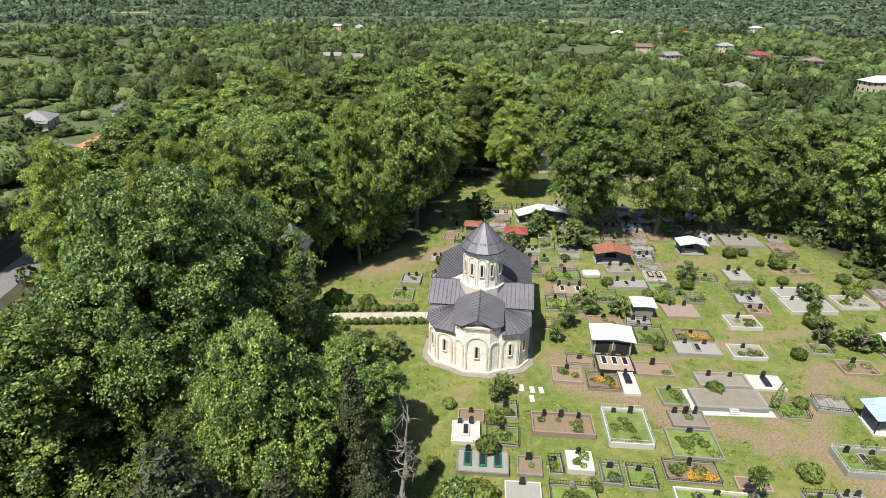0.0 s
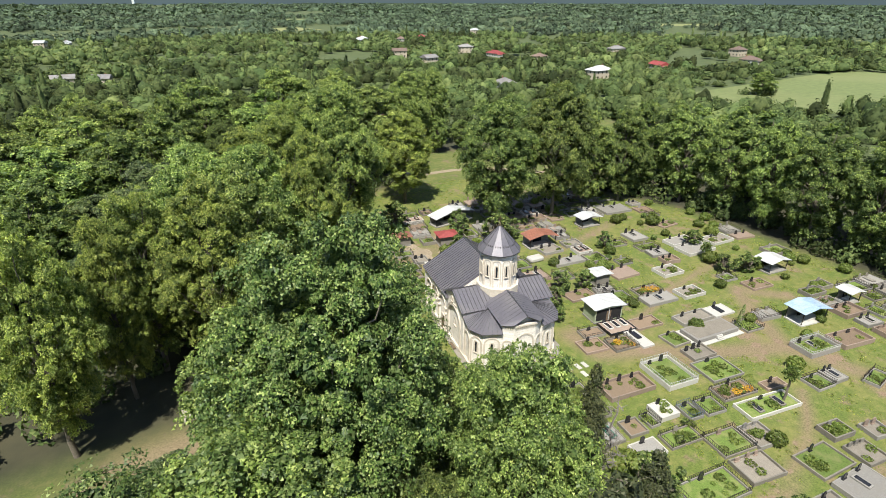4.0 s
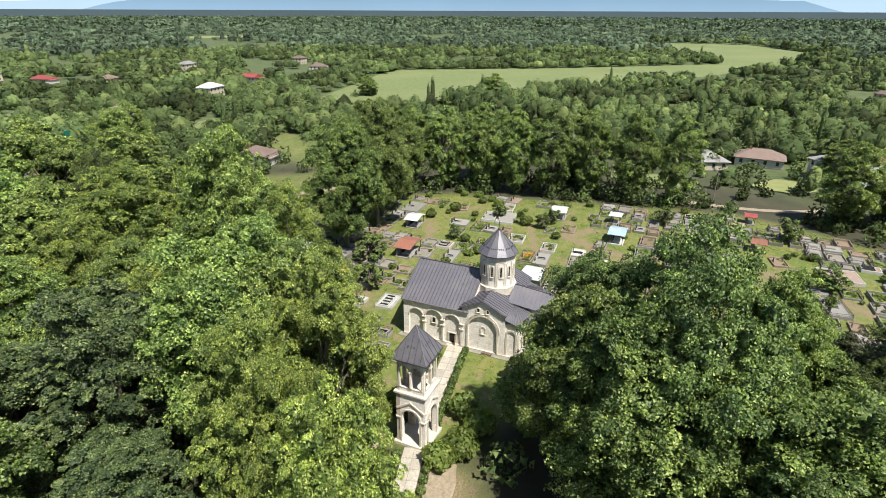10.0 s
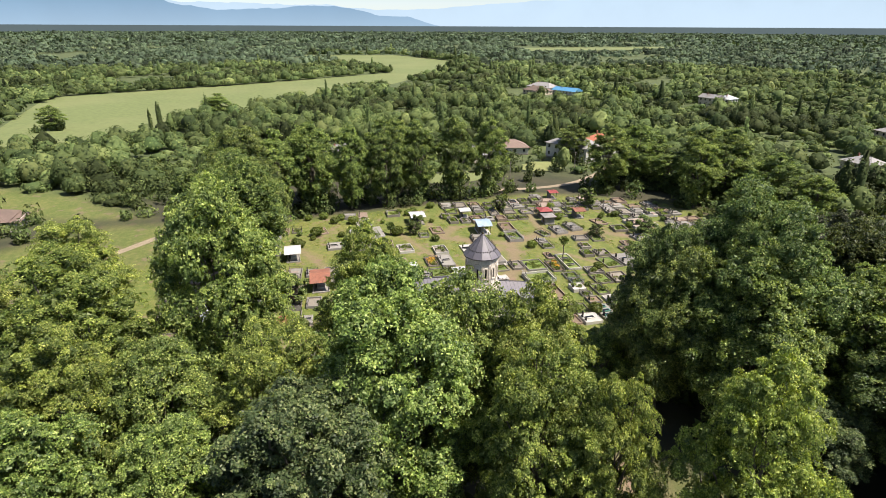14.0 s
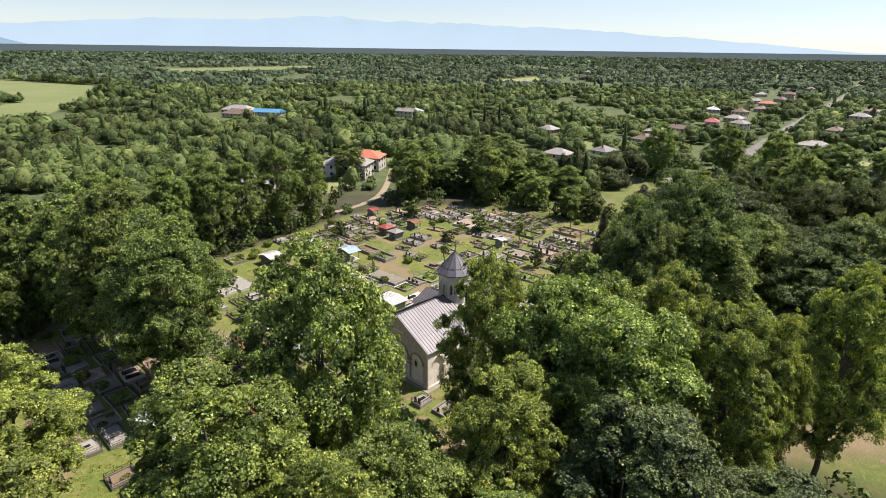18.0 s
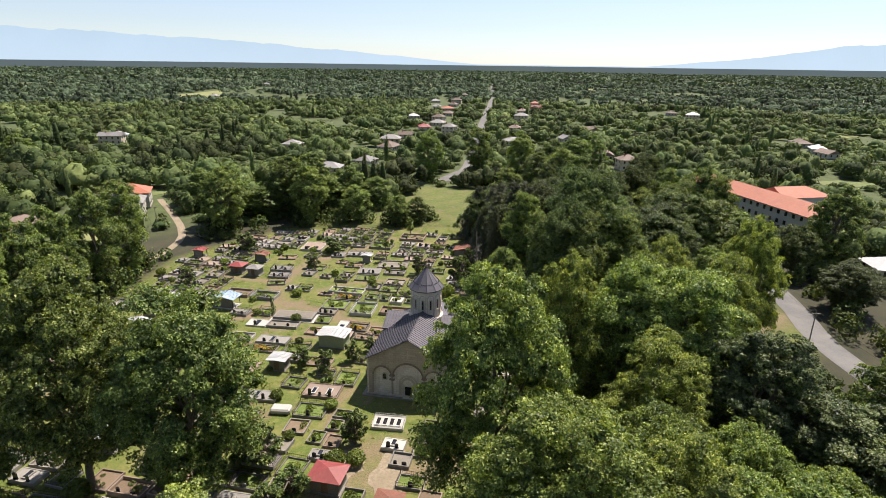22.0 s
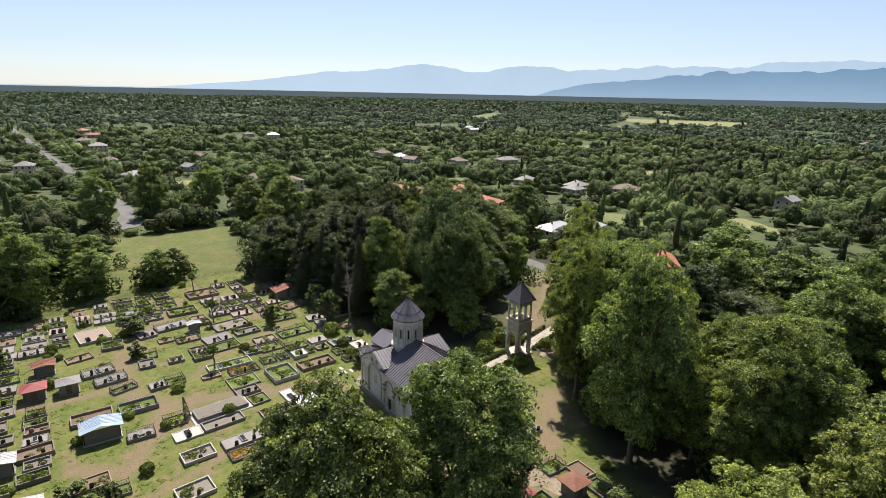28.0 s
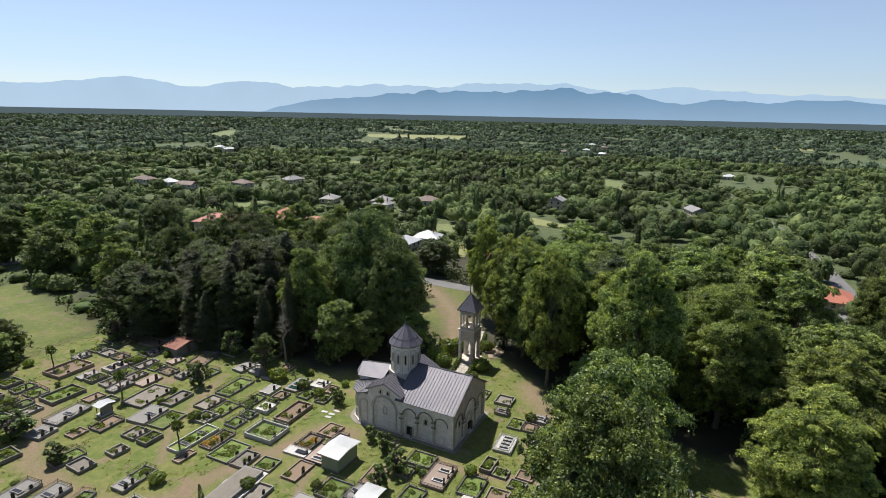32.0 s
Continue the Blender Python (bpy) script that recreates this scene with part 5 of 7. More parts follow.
        for p in (-3.6, -7.0, -10.35):
            placed(part("pilaster", boxes((f(p) - 0.13, 0, 0.35, f(p) + 0.13, 0.14, 4.4)), "limestone_trim", church), S2)
            for z in (3.3, 4.25):
                placed(part("impost", boxes((f(p) - 0.38, -0.2, z, f(p) + 0.38, 0.24, z + 0.22), bevel=0.03), "weathered_trim" if s > 0 else "limestone_trim", church), S2)
        slit_window(church, S, f(-14.0), 3.3, 4.5, 0.6)
        slit_window(church, S, f(-5.3), 3.4, 4.4, 0.55)
        slit_window(church, S2, f(-13.2), 7.3, 7.95, 0.4)
        slit_window(church, S2, f(-14.8), 7.3, 7.95, 0.4)
        doorway(church, S, f(-8.7), 1.15, 2.05, False)
        arch_mould(church, S, *span(-17.95, -19.6), 4.2, 0.35)
        placed(part("cornice", boxes((span(0.3, -10.3)[0], 0, 6.72, span(0.3, -10.3)[1], 0.2, 6.95), bevel=0.04), "limestone_trim", church), S2)
    # east end
    faces = [((3.3, -22.5), (5.8, -21.6)), ((-5.8, -21.6), (-3.3, -22.5)), ((5.8, -21.6), (7, -19.8)), ((-7, -19.8), (-5.8, -21.6)), ((-1.75, -23.35), (1.75, -23.35)), ((1.75, -23.35), (3.1, -22.4)), ((-3.1, -22.4), (-1.75, -23.35))]
    for (x0, y0), (x1, y1) in faces:
        m = wall_frame((x0 + x1) / 2, (y0 + y1) / 2, math.degrees(math.atan2(y1 - y0, x1 - x0)) + 180)
        half = math.hypot(x1 - x0, y1 - y0) / 2
        top = 4.6 if half > 1.6 else 4.4
        arch_mould(church, m, -half * 0.82, half * 0.82, top - 0.2, 0.35, 0.12, 0.1)
        if half > 0.85:
            slit_window(church, m, 0, 2.5, 4.35, 0.34)
        eave = 7.5 if abs(x0) < 3.2 and abs(x1) < 3.2 else 6.1
        placed(part("cornice", boxes((-half, 0, eave - 0.35, half, 0.2, eave), bevel=0.04), "limestone_trim", church), m)
        if eave > 7:
            placed(part("dentil_band", boxes(*[(-half + 0.1 + k * 0.34, 0.0, eave - 0.62, -half + 0.27 + k * 0.34, 0.16, eave - 0.42) for k in range(int(half * 2 / 0.34))]), "limestone_trim", church), m)
    # drum
    for i in range(12):
        w = math.pi / 12 + (i + 0.5) * math.pi / 6
        rr = 2.85 * math.cos(math.pi / 12)
        m = wall_frame(rr * math.cos(w), -13.75 + rr * math.sin(w), math.degrees(w) - 90)
        slit_window(church, m, 0, 11.6, 13.4, 0.3)
        arch_mould(church, m, -0.58, 0.58, 13.75, 10.0, 0.07, 0.08)


build_church()


# ---- the bell tower ----
tower = thing("bell_tower", pose(-22.9, 76.6, 0, 0, 0, -8), "pale limestone bell tower with arched openings and a dark pyramid roof", "bell tower")


def build_tower():
    hw = 2.0
    part("base_step", prism(bmesh.new(), [(-2.35, -2.35), (2.35, -2.35), (2.35, 2.35), (-2.35, 2.35)], 0, 0.35), "limestone_trim", tower)
    for i in range(4):
        m = pose(0, 0, 0, 0, 0, 90 * i) @ pose(0, hw, 0)
        # the two faces away from the sun have shade painted into their stone
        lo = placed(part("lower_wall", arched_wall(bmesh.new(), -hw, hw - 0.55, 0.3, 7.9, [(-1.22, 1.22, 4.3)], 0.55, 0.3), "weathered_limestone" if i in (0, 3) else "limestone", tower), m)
        part("arch_moulding", sweep(bmesh.new(), arch_points(-1.36, 1.36, 4.3, 0.35, 12), 0.12, 0.12, (0, 1, 0)), "limestone_trim", lo)
        part("gable_moulding", sweep(bmesh.new(), [(-1.9, 0, 5.55), (0, 0, 6.75), (1.9, 0, 5.55)], 0.12, 0.12, (0, 1, 0)), "limestone_trim", lo)
        for u in (-1.62, 1.62):
            part("impost", boxes((u - 0.36, 0, 4.1, u + 0.42, 0.16, 4.32), bevel=0.03), "limestone_trim", lo)
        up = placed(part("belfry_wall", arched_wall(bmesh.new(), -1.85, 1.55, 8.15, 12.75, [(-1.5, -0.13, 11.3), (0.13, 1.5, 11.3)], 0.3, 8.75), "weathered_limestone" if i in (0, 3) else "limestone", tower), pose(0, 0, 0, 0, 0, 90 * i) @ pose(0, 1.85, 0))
        for a, b in ((-1.5, -0.13), (0.13, 1.5)):
            part("arch_moulding", sweep(bmesh.new(), arch_points(a - 0.06, b + 0.06, 11.3, 8.8, 10), 0.08, 0.08, (0, 1, 0)), "limestone_trim", up)
        part("column", prism(bmesh.new(), ring(10, 0.17, 0, 0, 0.05), 9.0, 11.2), "limestone_trim", up)
        part("capital", boxes((-0.28, -0.3, 11.15, 0.28, 0.2, 11.4), bevel=0.03), "limestone_trim", up)
        part("parapet", boxes((-1.5, -0.1, 8.75, 1.5, 0.06, 8.87), bevel=0.02), "limestone_trim", up)
    part("string_course", prism(bmesh.new(), [(-2.22, -2.22), (2.22, -2.22), (2.22, 2.22), (-2.22, 2.22)], 7.9, 8.15), "limestone_trim", tower)
    part("cornice", prism(bmesh.new(), [(-2.1, -2.1), (2.1, -2.1), (2.1, 2.1), (-2.1, 2.1)], 12.75, 13.0), "limestone_trim", tower)
    sq = [(-2.45, -2.45), (2.45, -2.45), (2.45, 2.45), (-2.45, 2.45)]
    roof = part("roof", prism(bmesh.new(), sq, 13.0, 16.9, 0, (0, 0)), "roof_metal", tower)
    part("eave_band", prism(bmesh.new(), [(x * 1.01, y * 1.01) for x, y in sq], 12.9, 13.03), "seam_metal", roof)
    for x, y in sq:
        part("hip_seam", sweep(bmesh.new(), [(x, y, 13.03), (0, 0, 16.95)], 0.04, 0.05, (0, 0, 1)), "seam_metal", roof)
    for s in range(4):
        a = 90 * s
        for k in (-1.6, -0.8, 0, 0.8, 1.6):
            top = 13.0 + 3.9 * (1 - abs(k) / 2.45)
            placed(part("seam", sweep(bmesh.new(), [(k, 2.45, 13.03), (k, abs(k), top)], 0.02, 0.04, (0, 3.9, 2.45)), "seam_metal", roof), pose(0, 0, 0, 0, 0, a))
        bm = bmesh.new()
        for k in (-0.4, 0, 0.4):
            prism(bm, ring(6, 0.12, 0, k, 1.45), 14.35, 14.75, 0.4, (k, 1.45))
        placed(part("snow_guard", bm, "seam_metal", roof), pose(0, 0, 0, 0, 0, a))
    for x, s in ((-0.5, 1.0), (0.55, 0.8)):
        bell = part("bell", prism(prism(bmesh.new(), ring(14, 0.34 * s, 0, x, 0), 10.9, 11.15, 0.78, (x, 0)), ring(14, 0.265 * s, 0, x, 0), 11.15, 11.6, 0.6, (x, 0)), "bronze", tower, "bronze bell hung in the belfry")
        part("hanger", boxes((x - 0.03, -0.03, 11.55, x + 0.03, 0.03, 12.5)), "dark_iron", bell)
    part("bell_beam", boxes((-1.55, -0.08, 12.4, 1.55, 0.08, 12.56)), "timber", tower)


build_tower()


# ---- the path ----
def build_path():
    root = tagged(link("pavement", boxes((-24.0, -1.35, 0.0, 0.0, 1.35, 0.05)), "concrete"), "pale stone path from the church door to the bell tower", "pavement", kind="structure")
    root.matrix_world = pose(-0.9, 77.35, 0, 0, 0, 1.6)
    slabs = {}
    for w in (1.28,):
        slabs[w] = boxes((-0.86, -w / 2, 0.05, 0.86, w / 2, 0.1), bevel=0.015)
    first = part("paving_slab", slabs[1.28], "paving", root)
    for i in range(13):
        for j in (0, 1):
            ob = first if i == 0 and j == 0 else new("paving_slab", first.data)
            ob.parent = root
            ob.location = (-0.95 - i * 1.78, -0.67 + j * 1.34, 0)
    low = tagged(link("pavement", boxes((-16.0, -1.35, 0.0, 0.0, 1.35, 0.05)), "concrete"), "pale stone path from the bell tower into the trees", "pavement", kind="structure")
    low.matrix_world = pose(-25.2, 76.3, 0, 0, 0, 8)
    for i in range(9):
        for j in (0, 1):
            ob = new("paving_slab", first.data)
            ob.parent = low
            ob.location = (-0.95 - i * 1.78, -0.67 + j * 1.34, 0)


build_path()


def bush_mesh(seed, r, h, n, size, leaf):
    rng = np.random.default_rng(seed)
    d = unit(rng.normal(size=(n, 3)))
    d[:, 2] = d[:, 2] * 0.85 + 0.1
    lump = 1 + 0.16 * np.sin(d[:, 0] * 5 + seed) * np.cos(d[:, 1] * 6) + rng.normal(size=n) * 0.07
    C = np.stack([d[:, 0] * r * lump, d[:, 1] * r * lump, h * (0.52 + 0.5 * d[:, 2] * lump)], 1)
    C[:, 2] = np.maximum(C[:, 2], 0.03)
    V, Fc = cards(C, d + rng.normal(size=d.shape) * 0.5, size * rng.uniform(0.6, 1.3, n), rng)
    return sheet_mesh("foliage", V, Fc, leaf)


BOX_BUSH = [bush_mesh(i, 0.55, 1.05, 420, 0.13, "dark_leaf") for i in range(3)]
SHRUBS = [bush_mesh(10 + i, 1.3, 1.9, 900, 0.2, "bush_leaf") for i in range(3)]
TUFTS = [bush_mesh(20 + i, 0.55, 0.5, 90, 0.15, "bush_leaf") for i in range(4)]
FLOWERS = bush_mesh(31, 0.6, 0.55, 140, 0.11, "flower_leaf")


def bush(name, mesh, x, y, s, turn, label, group=""):
    ob = new(name, mesh)
    ob.matrix_world = Matrix.Translation((x, y, 0)) @ pose(0, 0, 0, 0, 0, turn) @ Matrix.Scale(s, 4)
    return tagged(ob, label, "bush", group)


for i in range(15):
    for s in (-1, 1):
        if i > 1 or s < 0:
            bush("box_bush", BOX_BUSH[(i + s) % 3], -2.2 - i * 1.28, 77.35 - 0.036 * i + s * 2.0, 0.9 + 0.05 * ((i * 7) % 5), i * 50, "clipped round box bush beside the path", "box bushes along the path")
for i in range(8):
    for s in (-1, 1):
        bush("box_bush", BOX_BUSH[(i + s) % 3], -27.0 - i * 1.6, 76.0 - 0.22 * i + s * 2.1, 0.9 + 0.05 * ((i * 5) % 5), i * 40, "clipped round box bush beside the path", "box bushes along the path")


# ---- houses ----
def window_part(parent, m, u, z, w, h, far=False):
    if far:
        return placed(part("window", boxes((u - w / 2, 0, z, u + w / 2, 0.06, z + h)), "window_glass", parent), m)
    fr = placed(part("window", boxes((u - w / 2 - 0.08, 0, z - 0.08, u + w / 2 + 0.08, 0.06, z + h + 0.08)), "white_wall", parent), m)
    part("pane", boxes((u - w / 2, 0.05, z, u + w / 2, 0.075, z + h)), "window_glass", fr)


def house(x, y, turn, w, d, storeys, wall, roof, hip=True, wing=False, label=""):
    h = 0.5 + 2.9 * storeys
    words = {"grey_roof": "grey sheet", "brown_roof": "brown tiled", "white_roof": "white metal", "red_roof": "dark red", "orange_roof": "orange-red tiled", "blue_roof": "blue sheet"}[roof]
    root = thing("house", pose(x, y, 0, 0, 0, turn), label or f"{'two-storey' if storeys > 1 else 'single-storey'} village house with a {words} roof", "house", "village houses")
    part("wall", boxes((-w / 2, -d / 2, 0, w / 2, d / 2, h)), wall, root)
    part("plinth", boxes((-w / 2 - 0.06, -d / 2 - 0.06, 0, w / 2 + 0.06, d / 2 + 0.06, 0.45)), "concrete", root)
    o, rise = 0.7, min(w, d) * 0.26
    bm = bmesh.new()
    inset = min(w, d) / 2 if hip else 0.0
    R = [(-w / 2 - o, -d / 2 - o, h - 0.1), (w / 2 + o, -d / 2 - o, h - 0.1), (w / 2 + o, d / 2 + o, h - 0.1), (-w / 2 - o, d / 2 + o, h - 0.1)]
    top = [(-w / 2 + inset - (0 if hip else o), 0, h + rise), (w / 2 - inset + (0 if hip else o), 0, h + rise)]
    if w - 2 * inset < 0.1 and hip:
        top = [(-0.1, 0, h + rise), (0.1, 0, h + rise)]
    for q in ([R[0], R[1], top[1], top[0]], [R[1], R[2], top[1]], [R[2], R[3], top[0], top[1]], [R[3], R[0], top[0]]):
        slab_of(bm, q, 0.14)
    rf = part("roof", bm, roof, root)
    part("ridge_cap", boxes((top[0][0], -0.12, h + rise - 0.03, top[1][0] + 0.01, 0.12, h + rise + 0.07)), roof, rf)
    part("chimney", boxes((w * 0.2, 0.5, h + rise * 0.4, w * 0.2 + 0.55, 1.05, h + rise + 0.7), bevel=0.03), "rust_roof", rf)
    for s in range(storeys):
        z = 1.35 + 2.9 * s
        for side, half, off in ((0, w, d / 2), (180, w, d / 2), (90, d, w / 2), (-90, d, w / 2)):
            m = pose(0, 0, 0, 0, 0, side) @ pose(0, off, 0)
            n = max(1, int(half / 3.2))
            for k in range(n):
                if s == 0 and side == 180 and k == n // 2:
                    placed(part("door", boxes((half * ((k + 0.5) / n - 0.5) - 0.5, 0, 0.4, half * ((k + 0.5) / n - 0.5) + 0.5, 0.07, 2.5)), "timber", root), m)
                    continue
                window_part(root, m, half * ((k + 0.5) / n - 0.5), z, 1.0, 1.35, math.hypot(x, y - 80) > 260)
    if wing:
        part("porch", boxes((-w / 2 - 2.4, -d / 2 + 0.5, 0, -w / 2, d / 2 - 0.5, h - 0.6)), wall, root)
        part("porch_roof", slab_of(bmesh.new(), [(-w / 2 - 3.0, -d / 2, h - 0.75), (-w / 2 - 0.05, -d / 2, h - 0.2), (-w / 2 - 0.05, d / 2, h - 0.2), (-w / 2 - 3.0, d / 2, h - 0.75)], 0.12), roof, root)
    return root


for n_at, (x, y, roof) in enumerate(HOUSES + HOUSES_SOUTH):
    k = (n_at * 37) % 11
    house(x, y, (n_at * 53) % 40 - 20 + 90 * (n_at % 2), 10 + k * 0.55, 8.5 + (k % 4) * 0.8, 2 if n_at % 4 == 0 else 1, "white_wall" if n_at % 2 else "cream_wall", roof, k % 4 != 0, n_at % 4 == 1)


def long_block():
    """The long building with an orange-red roof and a wing."""
    root = thing("school_building", pose(-109, -45, 0, 0, 0, 104.5), "long white three-storey building with an orange-red hipped roof", "building")
    L, D, H = 64.0, 13.0, 9.4
    for name, x0, y0, x1, y1 in (("main", -L / 2, -D / 2, L / 2, D / 2), ("wing", -5, D / 2, 7, D / 2 + 20)):
        part(name + "_wall", boxes((x0, y0, 0, x1, y1, H)), "white_wall", root)
        bm = bmesh.new()
        o, w, d = 0.9, x1 - x0, y1 - y0
        cx, cy = (x0 + x1) / 2, (y0 + y1) / 2
        R = [(x0 - o, y0 - o, H), (x1 + o, y0 - o, H), (x1 + o, y1 + o, H), (x0 - o, y1 + o, H)]
        i = min(w, d) / 2
        if w > d:
            T = [(x0 + i, cy, H + 3), (x1 - i, cy, H + 3)]
            quads = ([R[0], R[1], T[1], T[0]], [R[1], R[2], T[1]], [R[2], R[3], T[0], T[1]], [R[3], R[0], T[0]])
        else:
            T = [(cx, y0 + i - i, H + 3), (cx, y1 - i, H + 3)]
            quads = ([R[0], R[1], T[0]], [R[1], R[2], T[1], T[0]], [R[2], R[3], T[1]], [R[3], R[0], T[0], T[1]])
        for q in quads:
            slab_of(bm, q, 0.2)
        part(name + "_roof", bm, "orange_roof", root)
    for s in range(3):
        for k in range(18):
            for side in (0, 180):
                window_part(root, pose(0, 0, 0, 0, 0, side) @ pose(0, D / 2, 0), -L / 2 + 2.4 + k * 3.35, 1.1 + s * 3.1, 1.15, 1.4, True)
        for side in (90, -90):
            for k in range(3):
                window_part(root, pose(0, 0, 0, 0, 0, side) @ pose(0, L / 2, 0), -4 + 4 * k, 1.0 + s * 3.1, 1.5, 1.7)


long_block()
house(128, -20, 25, 20, 12, 2, "white_wall", "grey_roof", True, False, "two-storey white building with rows of windows under a grey roof")
house(132, -37, 25, 14, 11, 2, "white_wall", "orange_roof", True, False, "two-storey white house under an orange tiled roof")
house(350, -118, 20, 22, 12, 1, "cream_wall", "brown_roof", True, False, "low farm building with a brown hipped roof")
house(374, -136, 20, 26, 14, 1, "cream_wall", "grey_roof", True, False, "low farm building with a grey hipped roof")
house(340, -140, 20, 24, 9, 1, "white_wall", "blue_roof", False, False, "long shed with a bright blue sheet roof")
house(-109, 66, 35, 16, 13, 1, "cream_wall", "orange_roof", True, False, "single-storey hall with a faded striped red roof")


# ---- graves ----
def fence_panel(bm, x0, y0, x1, y1, h, gap=0.3):
    """One side of an iron railing as a single welded grid: end posts, two rails and pickets."""
    ln = math.hypot(x1 - x0, y1 - y0)
    n = max(2, int(ln / gap))
    ux, uy = (x1 - x0) / ln, (y1 - y0) / ln
    us = [0.0]
    for i in range(n + 1):
        c, half = ln * i / n, 0.035 if i in (0, n) else 0.014
        us += [c - half, c + half]
    us = us[1:]
    zs = [0.0, 0.1, 0.14, h - 0.1, h - 0.06, h, h + 0.1]
    vs = {}

    def at(i, j, side):
        if (i, j, side) not in vs:
            o = 0.016 * side
            vs[i, j, side] = bm.verts.new((x0 + ux * us[i] - uy * o, y0 + uy * us[i] + ux * o, zs[j]))
        return vs[i, j, side]

    def solid(i, j):
        if not (0 <= i < len(us) - 1 and 0 <= j < 6):
            return False
        if i in (0, len(us) - 2):
            return True
        return j in (1, 3) or (i % 2 == 0 and j in (2, 4))

    for i in range(len(us) - 1):
        for j in range(6):
            if not solid(i, j):
                continue
            for s in (-1, 1):
                q = [at(i, j, s), at(i + 1, j, s), at(i + 1, j + 1, s), at(i, j + 1, s)]
                bm.faces.new(q if s < 0 else q[::-1])
            for di, dj, a, b in ((-1, 0, (i, j + 1), (i, j)), (1, 0, (i + 1, j), (i + 1, j + 1)), (0, -1, (i, j), (i + 1, j)), (0, 1, (i + 1, j + 1), (i, j + 1))):
                if not solid(i + di, j + dj):
                    bm.faces.new((at(*a, -1), at(*a, 1), at(*b, 1), at(*b, -1)))


def plot(x, y, w, d, turn, kerb="concrete", bed="earth", kh=0.3, stones=1, slabs=0, fence="", fh=0.7, plants=0, flowers=0, seed=0, label="", stone="black_granite", slab_mat="grey_stone", head=1):
    """A family plot: w across, d long; headstones stand at its head end."""
    rng = random.Random(seed)
    words = {"earth": "bare earth", "gravel": "gravel", "plot_grass": "grass", "white_stone": "white tiles", "pink_stone": "pinkish tiles", "grey_stone": "grey slabs", "concrete": "concrete"}
    root = thing("grave_plot", pose(x, y, 0, 0, 0, turn), label or f"{'railed' if fence else 'kerbed'} grave plot of {words[bed]} with {kerb.replace('_', ' ')} edging", "grave", "graves round the church")
    kh, t = kh * 1.15 + 0.14, 0.17
    part("kerb", boxes(*[(q[0], q[1], 0, q[2], q[3], kh) for q in ((-w / 2, -d / 2, w / 2, -d / 2 + t), (-w / 2, d / 2 - t, w / 2, d / 2), (-w / 2, -d / 2 + t, -w / 2 + t, d / 2 - t), (w / 2 - t, -d / 2 + t, w / 2, d / 2 - t))], bevel=0.02), kerb, root)
    soft = bed in ("earth", "plot_grass", "gravel")
    top = max(kh * 0.42, 0.06) if soft else kh - 0.07
    part("bed", boxes((-w / 2 + t, -d / 2 + t, 0, w / 2 - t, d / 2 - t, top)), bed, root)
    plants += rng.randint(0, int(w * d / 4)) if soft else 0
    for i in range(slabs):
        u = w * ((i + 0.5) / slabs - 0.5) * 0.86
        sw, sl = min(0.9, w / slabs * 0.7), min(2.0, d * 0.62)
        sb = part("grave_slab", boxes((u - sw / 2, d / 2 - 0.55 - sl, top, u + sw / 2, d / 2 - 0.55, top + 0.22), bevel=0.025), slab_mat, root)
        part("plate", boxes((u - sw * 0.32, d / 2 - 0.75 - sl * 0.8, top + 0.22, u + sw * 0.32, d / 2 - 0.75, top + 0.245)), stone, sb)
    for i in range(stones):
        u = w * ((i + 0.5) / stones - 0.5) * 0.86 + rng.uniform(-0.1, 0.1)
        sw, sh = min(rng.uniform(0.42, 0.7), w / stones * 0.7), rng.uniform(0.65, 1.2)
        yy = (d / 2 - 0.36) * head
        bm = boxes((u - sw / 2 - 0.05, yy - 0.13, top, u + sw / 2 + 0.05, yy + 0.13, top + 0.12), bevel=0.015)
        pts = [(u - sw / 2, top + 0.16), (u + sw / 2, top + 0.16), (u + sw / 2, top + sh * 0.86), (u + sw * 0.2, top + sh), (u - sw * 0.25, top + sh * 0.97), (u - sw / 2, top + sh * rng.uniform(0.78, 0.9))]
        f = [bm.verts.new((a, yy - 0.06, b)) for a, b in pts]
        k = [bm.verts.new((a, yy + 0.06, b)) for a, b in pts]
        bm.faces.new(f)
        bm.faces.new(k[::-1])
        for a in range(6):
            b = (a + 1) % 6
            bm.faces.new((f[b], f[a], k[a], k[b]))
        part("headstone", bm, stone, root)
    if fence:
        c = [(-w / 2 + 0.08, -d / 2 + 0.08), (w / 2 - 0.08, -d / 2 + 0.08), (w / 2 - 0.08, d / 2 - 0.08), (-w / 2 + 0.08, d / 2 - 0.08)]
        for i in range(4):
            bm = bmesh.new()
            fence_panel(bm, *c[i], *c[(i + 1) % 4], fh)
            placed(part("railing", bm, fence, root), pose(0, 0, kh - 0.02))
    for i in range(plants + flowers):
        ob = new("plant" if i < plants else "flower_clump", TUFTS[(seed + i) % 4] if i < plants else FLOWERS)
        ob.parent = root
        ob.matrix_local = pose(rng.uniform(-0.42, 0.42) * (w - 0.9), rng.uniform(-0.42, 0.3) * (d - 0.9), top - 0.02, 0, 0, rng.uniform(0, 360)) @ Matrix.Diagonal((1, 1, rng.uniform(0.5, 1.0), 1)) @ Matrix.Scale(rng.uniform(0.5, 1.25), 4)
    return root


